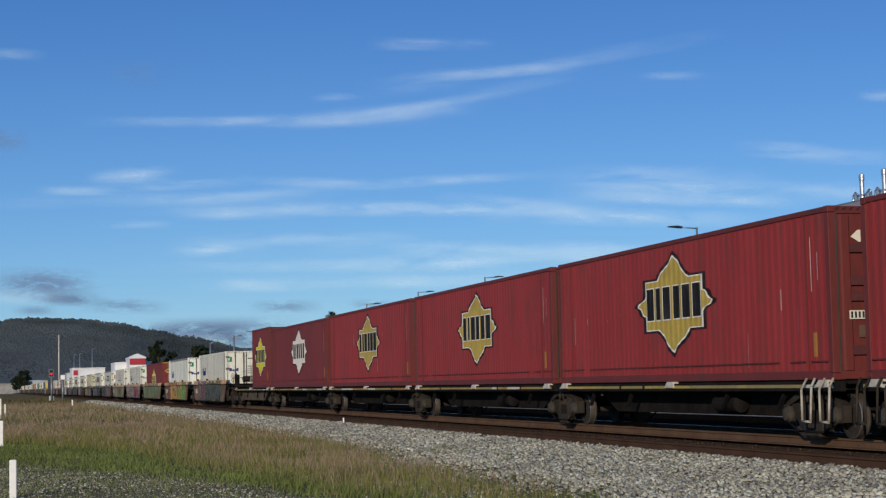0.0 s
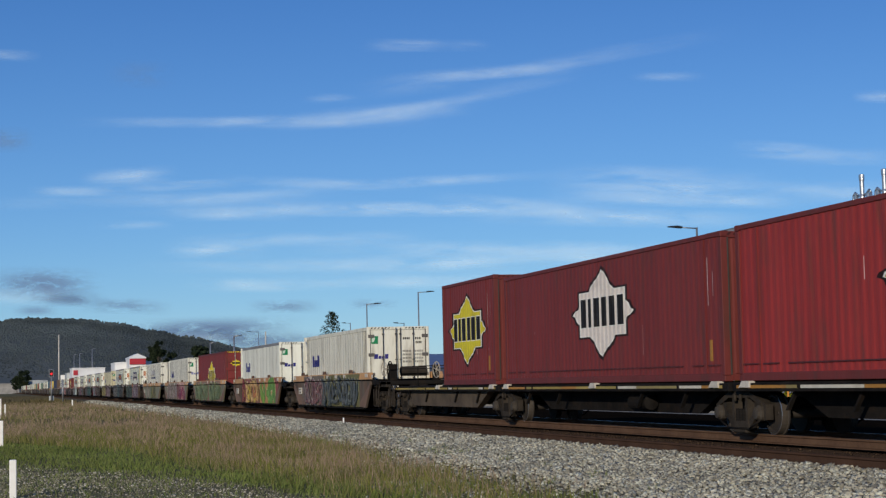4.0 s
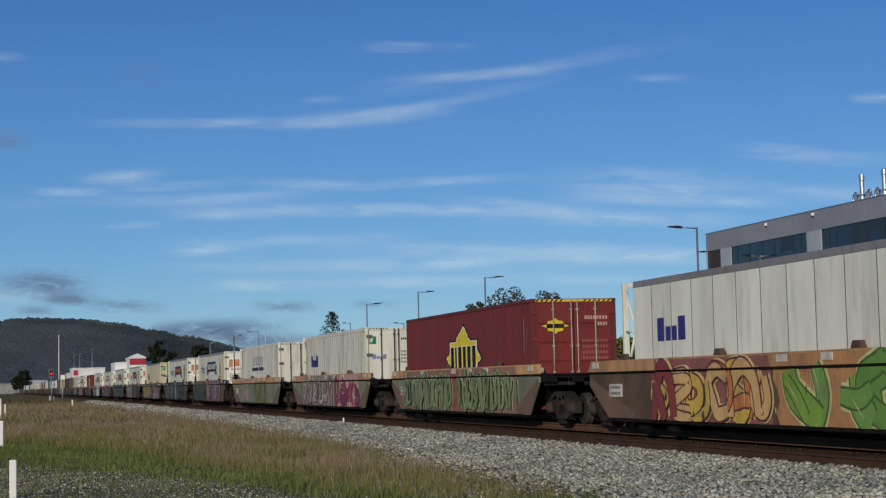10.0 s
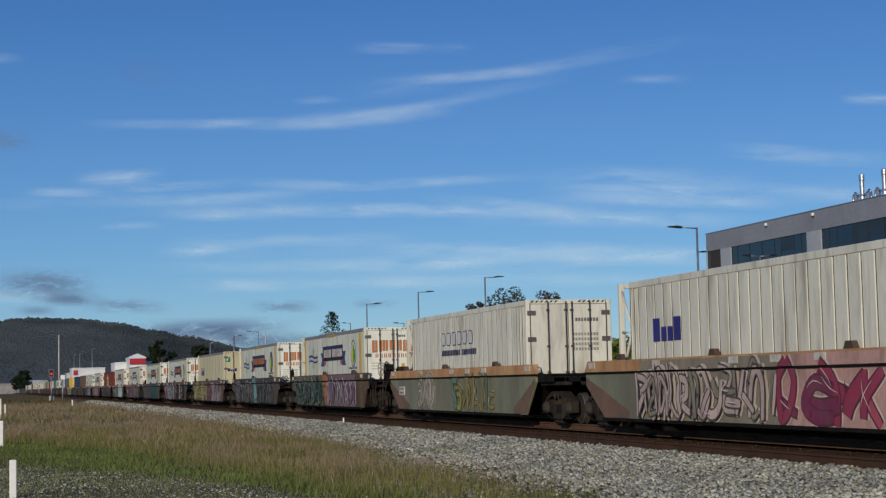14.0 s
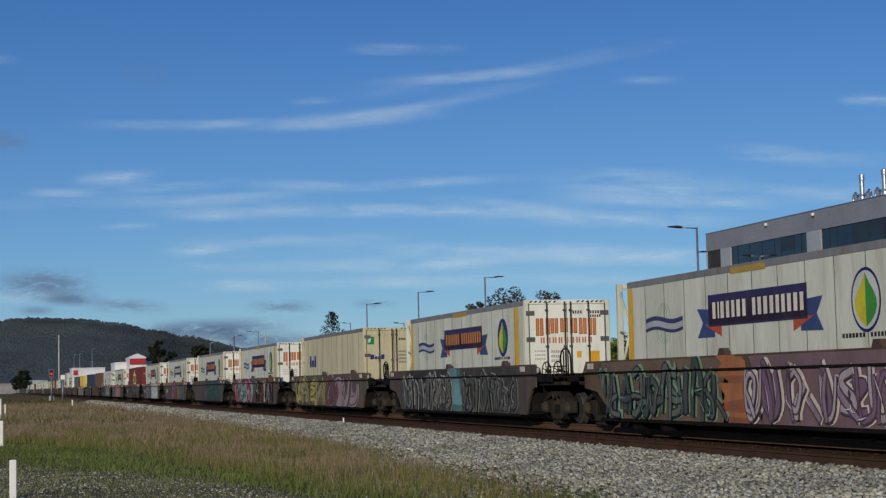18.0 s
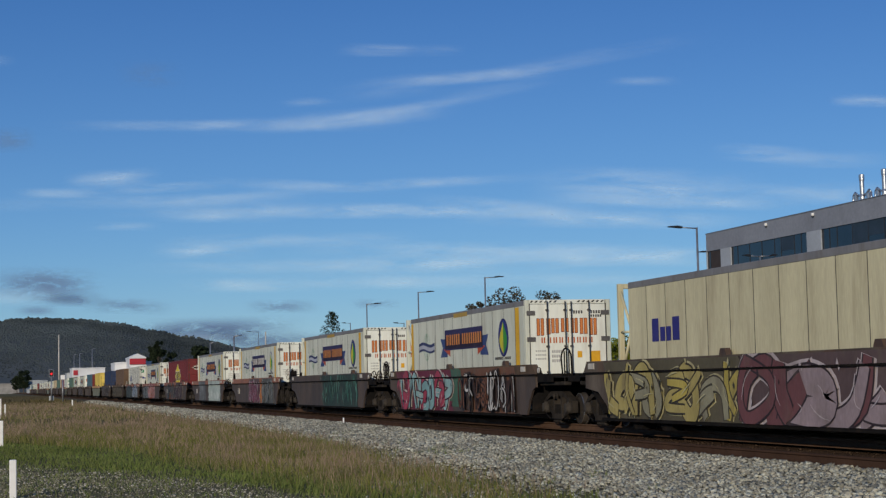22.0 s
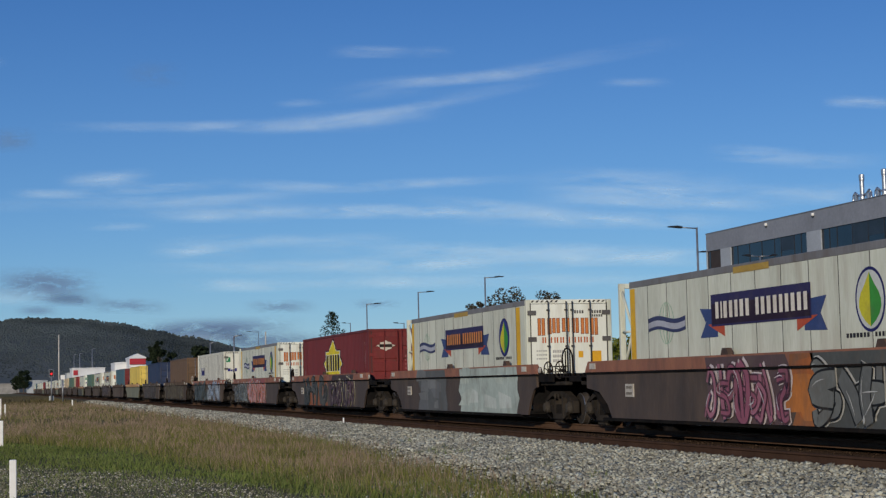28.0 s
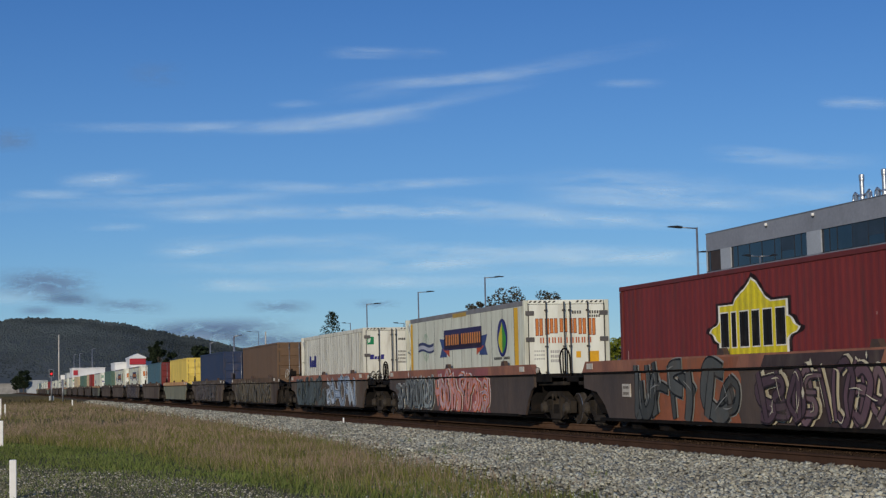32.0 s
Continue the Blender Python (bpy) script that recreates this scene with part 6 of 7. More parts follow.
WELL_SAY = ["grey steel well wagon with dark graffiti and orange rails", "well wagon with green, yellow and red graffiti", "grey-green well wagon with curling green graffiti", "grey-green well wagon with pink and purple graffiti",
            "grey-green well wagon with rusty gussets and small tags", "brown well wagon with white and purple graffiti", "dark well wagon with black, grey and teal graffiti", "grey well wagon with yellow and lilac graffiti",
            "dark well wagon with red, teal and white graffiti", "dark brown well wagon with green scribbled graffiti", "dark brown well wagon with pink and silver graffiti", "dark brown well wagon with a white painted-over patch",
            "dark brown well wagon with orange, grey and purple graffiti", "dark brown well wagon with pink and white graffiti", "grey well wagon with pale blue graffiti"]
# per wagon: front and back end of each tag, its fills, its outline, its highlight, its background
TAGS = {
    0: [(0.6, 8.0, [(96, 102, 104), (84, 92, 96), (104, 110, 108)], (42, 46, 46), (150, 152, 126), (110, 107, 70)), (8.2, 13.1, [(138, 120, 114), (152, 130, 126), (132, 92, 92)], (70, 58, 60), (190, 174, 172), (112, 104, 92))],
    1: [(-0.9, 0.25, [(150, 84, 84), (134, 80, 74)], (112, 68, 62), (176, 124, 112), (140, 92, 80)), (0.25, 5.8, [(104, 146, 70), (116, 156, 78), (124, 160, 66)], (78, 100, 54), (206, 200, 140), (184, 136, 92)), (5.9, 11.8, [(196, 124, 72), (204, 174, 80), (140, 66, 64), (206, 168, 112)], (100, 56, 56), (220, 196, 146), (142, 92, 84))],
    2: [(0.5, 6.6, [(138, 152, 112), (124, 140, 100)], (88, 98, 72), (178, 184, 142), (146, 114, 98)), (6.6, 7.7, [(152, 92, 84), (140, 84, 76)], (110, 70, 64), (190, 160, 140), (150, 96, 86)), (7.7, 13.9, [(140, 154, 114), (126, 142, 104)], (90, 100, 74), (178, 186, 144), (138, 110, 94))],
    3: [(0.4, 5.3, [(150, 62, 86), (122, 54, 82), (168, 82, 96)], (100, 52, 68), (216, 198, 190), (188, 150, 140)), (5.4, 12.4, [(196, 174, 166), (184, 164, 158), (140, 134, 116)], (84, 78, 72), (208, 194, 186), (138, 130, 114))],
    4: [(2.6, 7.2, [(140, 140, 80), (96, 130, 110), (150, 140, 90)], (84, 80, 64), (176, 170, 130), None), (9.6, 11.8, [(172, 166, 150)], (110, 100, 90), (206, 200, 190), None)],
    5: [(1.0, 6.5, [(150, 128, 142), (122, 98, 116), (176, 164, 168)], (84, 66, 80), (226, 218, 214), (124, 100, 106)), (6.6, 7.8, [(176, 112, 72), (150, 92, 64)], (120, 78, 60), (190, 140, 100), (140, 90, 66)), (7.6, 15.0, [(84, 90, 86), (98, 104, 98), (70, 78, 76)], (34, 36, 36), (128, 166, 146), (112, 96, 80))],
    6: [(0.3, 5.8, [(98, 98, 94), (86, 86, 84)], (34, 34, 34), (150, 152, 146), (66, 62, 58)), (6.1, 7.4, [(110, 156, 158), (96, 140, 146)], (50, 60, 60), (170, 196, 194), (84, 112, 114)), (7.4, 13.7, [(128, 126, 120), (108, 106, 102)], (32, 32, 32), (190, 190, 184), (56, 54, 52))],
    7: [(0.3, 6.9, [(150, 134, 138), (164, 150, 150), (110, 72, 74)], (56, 46, 50), (190, 178, 180), (92, 76, 76)), (7.0, 14.7, [(176, 160, 84), (168, 154, 96), (146, 142, 118)], (64, 58, 46), (190, 182, 140), (92, 86, 68))],
    8: [(0.3, 6.1, [(206, 202, 196), (188, 184, 178), (74, 54, 46), (120, 78, 56)], (36, 30, 28), (58, 46, 42), (112, 78, 60)), (6.1, 7.0, [(72, 104, 86), (130, 70, 54)], (44, 44, 40), (120, 140, 120), None), (7.3, 15.0, [(150, 184, 182), (120, 58, 88), (160, 66, 84), (128, 164, 164)], (70, 36, 52), (222, 206, 200), (110, 50, 66))],
    9: [(0.4, 8.0, [(62, 108, 94), (72, 122, 106)], (44, 62, 56), (106, 158, 140), (50, 66, 60))],
    10: [(0.4, 3.9, [(104, 106, 104), (114, 116, 112)], (28, 28, 28), (190, 190, 186), (86, 88, 86)), (3.8, 4.8, [(186, 116, 60), (170, 100, 56)], (120, 76, 50), (200, 150, 100), (150, 96, 60)), (4.9, 8.7, [(146, 88, 106), (160, 106, 122)], (80, 52, 64), (216, 204, 208), (96, 78, 80))],
    11: [(0.3, 6.5, [(188, 198, 188), (178, 190, 182), (196, 204, 196)], (150, 158, 152), (206, 212, 204), (176, 188, 180)), (8.1, 11.8, [(120, 122, 122), (108, 110, 112)], (44, 44, 46), (150, 152, 152), (96, 98, 98))],
    12: [(1.2, 5.9, [(100, 78, 86), (84, 66, 74), (112, 90, 96)], (48, 38, 42), (208, 200, 176), (70, 58, 58)), (6.9, 12.4, [(84, 86, 84), (70, 72, 70)], (28, 28, 28), (150, 150, 146), (150, 92, 66))],
    13: [(3.0, 9.0, [(200, 150, 150), (190, 160, 166)], (206, 110, 60), (228, 216, 216), (150, 90, 90)), (9.4, 14.6, [(140, 150, 150), (110, 116, 116)], (84, 84, 84), (206, 210, 208), None)],
    14: [(0.8, 6.6, [(150, 166, 186), (176, 188, 200)], (70, 76, 90), (226, 230, 232), None), (7.0, 14.0, [(84, 92, 92), (96, 104, 100)], (50, 54, 54), (140, 150, 146), None)],
    15: [(1.0, 13.0, [(104, 98, 84), (118, 108, 88)], (76, 68, 60), (150, 140, 116), None)],
    16: [(2.0, 12.0, [(96, 92, 88), (110, 100, 96)], (70, 64, 62), (140, 134, 128), None)],
    19: [(2.0, 12.0, [(110, 100, 100), (96, 92, 96)], (70, 64, 62), (150, 140, 140), None)],
    22: [(2.0, 12.0, [(110, 110, 100), (96, 92, 86)], (70, 64, 62), (150, 140, 130), None)],
}
STYLES = {(0, 0): "wild", (0, 1): "wild", (1, 1): "big", (2, 0): "wild", (2, 2): "wild", (3, 1): "wild", (4, 0): "wild", (4, 1): "wild", (5, 0): "wild", (5, 2): "wild", (6, 0): "wild", (6, 1): "patch", (6, 2): "wild", (7, 0): "big",
          (8, 0): "drip", (9, 0): "scribble", (10, 2): "wild", (11, 0): "patch", (11, 1): "patch", (12, 0): "wild", (13, 0): "wild", (13, 1): "wild", (1, 0): "patch", (2, 1): "patch", (5, 1): "patch", (8, 1): "patch", (10, 1): "patch"}
for k, kind in enumerate(KINDS):
    y = 109.8 + 21.6 * k
    side, chord = WELLS[k] if k < len(WELLS) else WELLS[15 + k % 5]
    w = well_wagon(k, BASES[side], BASES[chord], k % 5 == 0, k % 5 == 4, WELL_SAY[k] if k < len(WELL_SAY) else "grimy grey steel well wagon with faint graffiti")
    MOVERS.append((w, y))
    for i, (a, b, fills, line, light, back) in enumerate(TAGS.get(k, [])):
        graffiti(w, a, b, fills, line, light, k * 10 + i, back, STYLES.get((k, i), "block" if k < 15 else "wild"))
    z, H = 0.36, 3.06
    if kind in ("ribbed", "panelled", "rounded", "ribbon", "cream"):
        m = {"cream": M["cream"], "ribbon": M["white"], "panelled": M["clean_white"] if k < 15 else M["white"]}.get(kind, M["white_grey"])
        lab = {"cream": "cream insulated container with dark blue bars", "ribbon": "white refrigerated container with a blue ribbon emblem", "rounded": "ribbed dirty-white refrigerated container with grey bars"}.get(kind, "dirty-white insulated container with dark blue bars and a green sign")
        c = reefer("refrigerated_container", lab, 14.3, H, z, m, M["grey_top"] if kind != "ribbed" and kind != "rounded" else m, kind in ("ribbed", "rounded"), k > 15)
        doors(c, z, H, M["sunlit_door_white"] if kind in ("ribbon", "panelled") else m, M["door_rod"], far=k > 17)
        if k < 16:
            hazard(c, z, H, (62, 60, 58))
        if kind == "ribbon":
            ribbon_marks(c, z, k)
        elif kind == "rounded":
            rounded_marks(c)
            bars_end(c, "code_bar", 0.2, 0.9, 2.8, 2.9, 8, -0.009, (110, 110, 108))
            for i in range(4):
                bars_end(c, "code_bar", 0.1, 0.9, 2.40 - i * 0.14, 2.48 - i * 0.14, 9, -0.009, (150, 148, 140))
        else:
            blue_marks(c, z, k, k == 3, k in (1, 3))
        MOVERS.append((c, y))
    elif kind.startswith("pair"):
        for col, dy in zip({"pair_b": ("red", "tan_box"), "pair_c": ("white_grey", "blue_box")}[kind], (0.4, 7.0)):
            c = steel_box("freight_container", "short corrugated steel container in a well wagon", 6.06, H, z, M[col], "doors")
            doors(c, z, H, M[col], M["galv"], recessed=True, far=k > 17)
            MOVERS.append((c, y + dy))
    else:
        m = {"starred": "red_dark", "red": "red", "brown": "brown_box", "blue": "blue_box", "yellow": "yellow_box", "teal": "teal_box", "green": "green_box", "tan": "tan_box"}[kind]
        L = 14.8 if k in (2, 12) else 12.6
        H = 2.97 if k == 12 else 3.06
        lab = {"starred": "long dark red corrugated container with a yellow star emblem"}.get(kind, m.split("_")[0] + " corrugated steel container standing in a well wagon")
        c = steel_box("freight_container", lab, L, H, z, M[m], "doors")
        doors(c, z, H, M["red_dark"] if k == 18 else M[m], M["pale_metal"] if k == 2 else M["galv"] if k != 12 else M["red_dark"], recessed=True, far=k > 17)
        if kind == "starred":
            ribs = (0.12, L - 0.12, 0.28, 0.010)
            star(c, 7.25 if k == 2 else 7.53, 1.9 if k == 2 else 2.07, 2.1, 1.05, -1.2335, ribs, YEL)
            box_marks(c, L, z, H, ribs, k)
            for s, col, dy in ((1.0, YEL if k == 2 else (206, 196, 180), 0), (0.55, (40, 32, 30), 0.003)):
                bm = B()
                pts = [(-0.56 + 0.40 * s * a, 2.66 + 0.22 * s * b) for a, b in ((-1, 0), (-0.6, 0.25), (-0.55, 0.6), (-0.2, 0.7), (0, 1), (0.2, 0.7), (0.55, 0.6), (0.6, 0.25), (1, 0), (0.6, -0.25), (0.55, -0.6), (0.2, -0.7), (0, -1), (-0.2, -0.7), (-0.55, -0.6), (-0.6, -0.25))]
                if s < 1:
                    pts = rect(-0.82, -0.30, 2.60, 2.72)
                end_face(bm, pts, -0.037 - dy)
                part("emblem", bm, pm(*col), c, "small star-shaped emblem")
            if k == 2:
                hazard(c, z, H, (30, 28, 26), (220, 190, 60))
                bm = B()
                end_face(bm, rect(0.72, 1.0, 0.6, 0.95), -0.037)
                part("notice", bm, pm(190, 160, 60), c, "small yellow notice")
            for i, zz in enumerate((2.84, 2.66)):
                bars_end(c, "code_bar", 0.3 + 0.3 * i, 1.0, zz, zz + 0.1, 8 - 3 * i, -0.037, (184, 150, 150))
            for i in range(4):
                bars_end(c, "code_bar", 0.22, 1.0, 2.2 - i * 0.16, 2.28 - i * 0.16, 9, -0.037, (150, 88, 88))
        MOVERS.append((c, y - (0.78 if k == 12 else 0.2 if k == 2 else 0)))
# ---- the far side of the railway ----
def leaf_cloud(bm, centres, radii, count, size, r, squash=0.8):
    """Small leaf faces spread through several clumps."""
    for c, rad in zip(centres, radii):
        for _ in range(count):
            d = Vector((r.gauss(0, 1), r.gauss(0, 1), r.gauss(0, 1))).normalized() * rad * r.uniform(0.45, 1.0) ** 0.6
            p = Vector(c) + Vector((d.x, d.y, d.z * squash))
            a = Vector((r.gauss(0, 1), r.gauss(0, 1), r.gauss(0, 1))).normalized()
            b = a.orthogonal().normalized()
            s = size * r.uniform(0.6, 1.3)
            v = [bm.verts.new(p + q) for q in (a * s, b * s * 0.5, -a * s, -b * s * 0.5)]
            bm.faces.new(v)


def tree(name, label, x, y, z, h, spread, trunk_h, leaf, bark, seed, clumps=14, count=70, size=0.22, kind="round"):
    r = random.Random(seed)
    t = thing(name, label, "tree" if trunk_h > 0.5 else "shrub", at=pose(x, y, z))
    bm = B()
    tube(bm, (0, 0, -0.2), (r.uniform(-0.2, 0.2), 0, trunk_h), h * 0.025 + 0.04, h * 0.016 + 0.02, 8)
    part("trunk", bm, bark, t)
    centres, radii = [], []
    for i in range(clumps):
        if kind == "pine":
            u = (i + 0.5) / clumps
            a = i * 2.4
            rr = spread * (1 - u) ** 0.6 * 0.9 * r.uniform(0.3, 1)
            c = (rr * math.cos(a), rr * math.sin(a), trunk_h * 0.4 + (h - trunk_h * 0.4) * u)
            rad = spread * (0.36 - 0.2 * u)
        else:
            a, u = r.uniform(0, 6.28), r.uniform(0, 1)
            rr = spread * math.sqrt(r.uniform(0.02, 1)) * (0.55 + 0.45 * math.sin(u * math.pi))
            c = (rr * math.cos(a), rr * math.sin(a), trunk_h + (h - trunk_h) * (0.08 + 0.84 * u))
            rad = spread * r.uniform(0.22, 0.42)
        centres.append(c)
        radii.append(rad)
        if i < 7 and trunk_h > 0.5:
            bm = B()
            tube(bm, (0, 0, trunk_h * r.uniform(0.6, 0.98)), (c[0] * 0.85, c[1] * 0.85, c[2]), h * 0.01 + 0.02, 0.02, 6)
            part("limb", bm, bark, t)
    bm = B()
    leaf_cloud(bm, centres, radii, count, size, r, 0.45 if kind == "pine" else 0.8)
    part("crown", bm, leaf, t)
    return t


M["bark"] = surface("grey_bark", rgb(96, 84, 72), rgb(74, 66, 58), 3, 8, 0.9, 0, 0.4)
M["leaf_gum"] = island_material("gum_leaves", [rgb(64, 64, 54), rgb(80, 78, 66), rgb(54, 54, 48), rgb(88, 84, 74)])
M["leaf_bush"] = island_material("bright_shrub_leaves", [rgb(78, 88, 28), rgb(98, 106, 34), rgb(58, 72, 24), rgb(112, 116, 44)])
M["leaf_dark"] = island_material("dark_tree_leaves", [rgb(38, 48, 36), rgb(54, 62, 44), rgb(30, 40, 34)])
G0 = -0.62


def toward(px, py, axis, value):
    """The point on the line of sight through the picture point (px, py) where x, y or z takes the value."""
    right, up = VIEW.col[0].to_3d(), VIEW.col[1].to_3d()
    d = AIM + right * ((px - 784) / PX) + up * ((441 - py) / PX)
    i = "xyz".index(axis)
    return EYE + d * ((value - EYE[i]) / d[i])


# office building
def office():
    X, y0, y1, top = 70.0, 96.0, 160.3, 15.4
    b = thing("office_building", "grey rendered office block with long dark ribbon windows", "building")
    cols = [(160.2, 156.8), (154.4, 138.2), (135.5, 119.3), (116.6, 98.0)]
    cols2 = [(160.2, 156.8), (154.4, 128.6), (126.0, 110.0), (107.5, 98.0)]
    rows = [(11.62, 13.65, cols), (7.76, 9.75, cols2), (3.8, 5.8, cols2), (0.3, 2.2, cols)]
    edges = [G0 - 0.2] + [v for z0, z1, _ in reversed(rows) for v in (z0, z1)] + [top]
    for i in range(0, len(edges), 2):
        bm = B()
        box(bm, X, X + 0.4, y0, y1, edges[i], edges[i + 1], 0.01)
        part("spandrel", bm, M["render_grey"], b)
    for z0, z1, cs in rows:
        ys = sorted([v for c in cs for v in c])
        piers = [(y0, ys[0])] + [(ys[i], ys[i + 1]) for i in range(1, len(ys) - 1, 2)] + [(ys[-1], y1)]
        for a, c in piers:
            bm = B()
            box(bm, X - 0.02, X + 0.35, a, c, z0 + 0.002, z1 - 0.002)
            part("pier", bm, M["render_pale"], b)
        for c in cs:
            w = part("window", box(B(), X + 0.14, X + 0.18, c[1], c[0], z0, z1), M["office_glass"], b)
            r = random.Random(int(z0 * 10 + c[0]))
            y = c[1]
            while y < c[0] - 0.4:
                st = r.choice((1.35, 2.7, 2.7))
                e = min(y + st, c[0])
                if r.random() < 0.28:
                    bm = B()
                    box(bm, X + 0.12, X + 0.135, y + 0.05, e - 0.05, z0 + 0.05 + (z1 - z0) * r.choice((0, 0, 0.35)), z1 - 0.05)
                    part("blind", bm, M["blind_brown"] if r.random() < 0.35 else M["blind_grey"], w)
                bm = B()
                box(bm, X + 0.10, X + 0.138, e - 0.018, e + 0.018, z0, z1)
                part("mullion", bm, M["mullion"], w)
                y = e
            bm = B()
            box(bm, X - 0.03, X + 0.13, c[1], c[0], z0 - 0.03, z0 + 0.02)
            part("sill", bm, M["mullion"], w)
    bm = B()
    box(bm, X + 0.4, X + 30, y0, y1, top - 1.2, top - 1.0)
    part("roof", bm, M["render_grey"], b)
    bm = B()
    box(bm, X + 0.4, X + 30, y1 - 0.3, y1, G0 - 0.2, top)
    part("end_wall", bm, M["render_grey"], b)
    bm = B()
    box(bm, X - 0.05, X + 0.45, y0, y1 + 0.05, top + 0.002, top + 0.08, 0.01)
    part("parapet_cap", bm, M["galv"], b)
    bm = B()
    box(bm, X - 0.4, X + 0.4, y1 + 0.005, y1 + 1.1, 13.66, 13.76)
    part("sun_hood", bm, M["mullion"], b)
    for py in (1357, 1440):
        p = toward(py, 398 if py == 1357 else 380, "x", X)
        bm = B()
        box(bm, X - 0.22, X, p.y - 0.12, p.y + 0.12, p.z - 0.12, p.z + 0.14, 0.04)
        part("wall_light", bm, M["white_paint"], b)
        bm = B()
        box(bm, X - 0.2, X - 0.02, p.y - 0.1, p.y + 0.1, p.z - 0.24, p.z - 0.125, 0.03)
        part("wall_light_glass", bm, M["black"], b)
    # roof exhausts
    for i, px in enumerate((1526, 1566)):
        p = toward(px, 345, "x", X + 1.2)
        u = thing("roof_exhaust", "shiny metal exhaust stack on the office roof", "exhaust", "roof exhausts", at=pose(p.x, p.y, top - 1.0))
        bm = B()
        lathe(bm, [(0.25, 0), (0.25, 1.6), (0.2, 1.75), (0.2, 2.9), (0.24, 2.95), (0.24, 3.4), (0.14, 3.45)], 14)
        part("stack", bm, M["bright_metal"], u)
        for s in (-1, 1):
            bm = B()
            bar(bm, [(0, s * 0.25, 1.6), (0, s * 0.8, 1.75), (0, s * 1.2, 2.0), (0, s * 1.5, 1.75), (0, s * 1.6, 0.9)], 0.1, 8)
            part("duct", bm, M["bright_metal"], u)
            bm = B()
            box(bm, -0.15, 0.15, s * 1.05 - 0.2, s * 1.05 + 0.2, 1.0, 1.75, 0.04)
            part("fan_box", bm, M["bright_metal"], u)
        bm = B()
        tube(bm, (0.3, 0.45, 1.0), (0.3, 0.45, 2.2), 0.06, 0.05, 8)
        part("vent_pipe", bm, M["bright_metal"], u)


M["render_grey"] = surface("grey_render", rgb(132, 137, 147), rgb(125, 130, 140), 0.15, 20, 0.9, 0, 0.05, rgb(100, 102, 108), 0.3)
M["render_pale"] = surface("pale_grey_render", rgb(160, 167, 176), rgb(150, 157, 166), 0.3, 20, 0.9, 0, 0.05)
M["office_glass"] = surface("dark_window_glass", rgb(26, 36, 48), rgb(18, 26, 36), 0.5, 3, 0.08, 0.0, 0.0, spec=0.5)
M["blind_brown"] = surface("brown_blind", rgb(62, 52, 48), rgb(50, 44, 42), 1, 8, 0.8)
M["blind_grey"] = surface("grey_blue_blind", rgb(46, 60, 74), rgb(38, 52, 64), 1, 8, 0.6)
M["mullion"] = surface("dark_mullion", rgb(44, 46, 52), rgb(36, 38, 44), 2, 8, 0.5)
M["bright_metal"] = surface("bright_ducting", rgb(196, 198, 200), rgb(160, 164, 168), 2, 8, 0.3, 0.8)
office()


def street_lamp(px, py, X, arm, head=0.75, label="tall grey street lamp with one arm", twin=False, short=False):
    p = toward(px, py, "x", X)
    t = thing("street_lamp", label, "street lamp", "street lamps along the road", at=pose(X, p.y, G0))
    h = p.z - G0
    bm = B()
    tube(bm, (0, 0, 0), (0, 0, h), 0.10, 0.06, 10)
    part("pole", bm, M["galv"], t)
    bm = B()
    box(bm, -0.2, 0.2, -0.2, 0.2, 0, 0.06)
    part("base_plate", bm, M["galv"], t)
    for s in ((-1, 1) if twin else (1 if arm > 0 else -1,)):
        a = abs(arm) * s
        bm = B()
        tube(bm, (0, 0, h - 0.05), (a, 0, h), 0.04, 0.03, 8)
        part("arm", bm, M["galv"], t)
        bm = B()
        prism(bm, [(a - s * 0.05, h - 0.05), (a + s * head, h + 0.02), (a + s * head, h + 0.07), (a + s * head * 0.3, h + 0.11), (a - s * 0.05, h + 0.06)], -0.14, 0.14, "y")
        part("lamp_head", bm, M["black"], t)
    return t


street_lamp(1233, 403, 40, -1.0, 0.8)
street_lamp(858, 491, 40, 0.9, 0.7)
street_lamp(740, 517, 40, 0.9, 0.7)
street_lamp(649, 538, 40, 0.9, 0.7)
street_lamp(1190, 545, 60, 0.7, 0.5)
street_lamp(1177, 571, 75, 0.7, 0.5)
street_lamp(1345, 453, 52, 0.8, 0.5, "grey street lamp with two arms before the office", True)
street_lamp(457, 587, 55, -1.6, 0.9)
street_lamp(620, 572, 55, -0.8, 0.6)
street_lamp(715, 572, 50, -0.8, 0.6)
for px, py, Y in ((163, 618, 700), (141, 626, 760), (131, 628, 820), (372, 607, 420), (414, 595, 330)):
    p = toward(px, py, "y", Y)
    t = thing("street_lamp", "slender grey street lamp with a short arm", "street lamp", "street lamps along the road", at=pose(p.x, Y, G0))
    bm = B()
    tube(bm, (0, 0, 0), (0, 0, p.z - G0), 0.22, 0.16, 8)
    part("pole", bm, M["galv"], t)
    bm = B()
    tube(bm, (0, 0, p.z - G0 - 0.1), (1.6, 0, p.z - G0 + 0.2), 0.14, 0.1, 6)
    part("arm", bm, M["galv"], t)
for px, py, Y, r in ((104, 593, 560, 0.27), (470, 587, 300, 0.16)):
    p = toward(px, py, "y", Y)
    t = thing("utility_pole", "tall weathered wooden utility pole", "utility pole", "utility poles", at=pose(p.x, Y, G0))
    bm = B()
    tube(bm, (0, 0, 0), (0, 0, p.z - G0), r, r * 0.7, 8)
    part("shaft", bm, M["plate"], t)

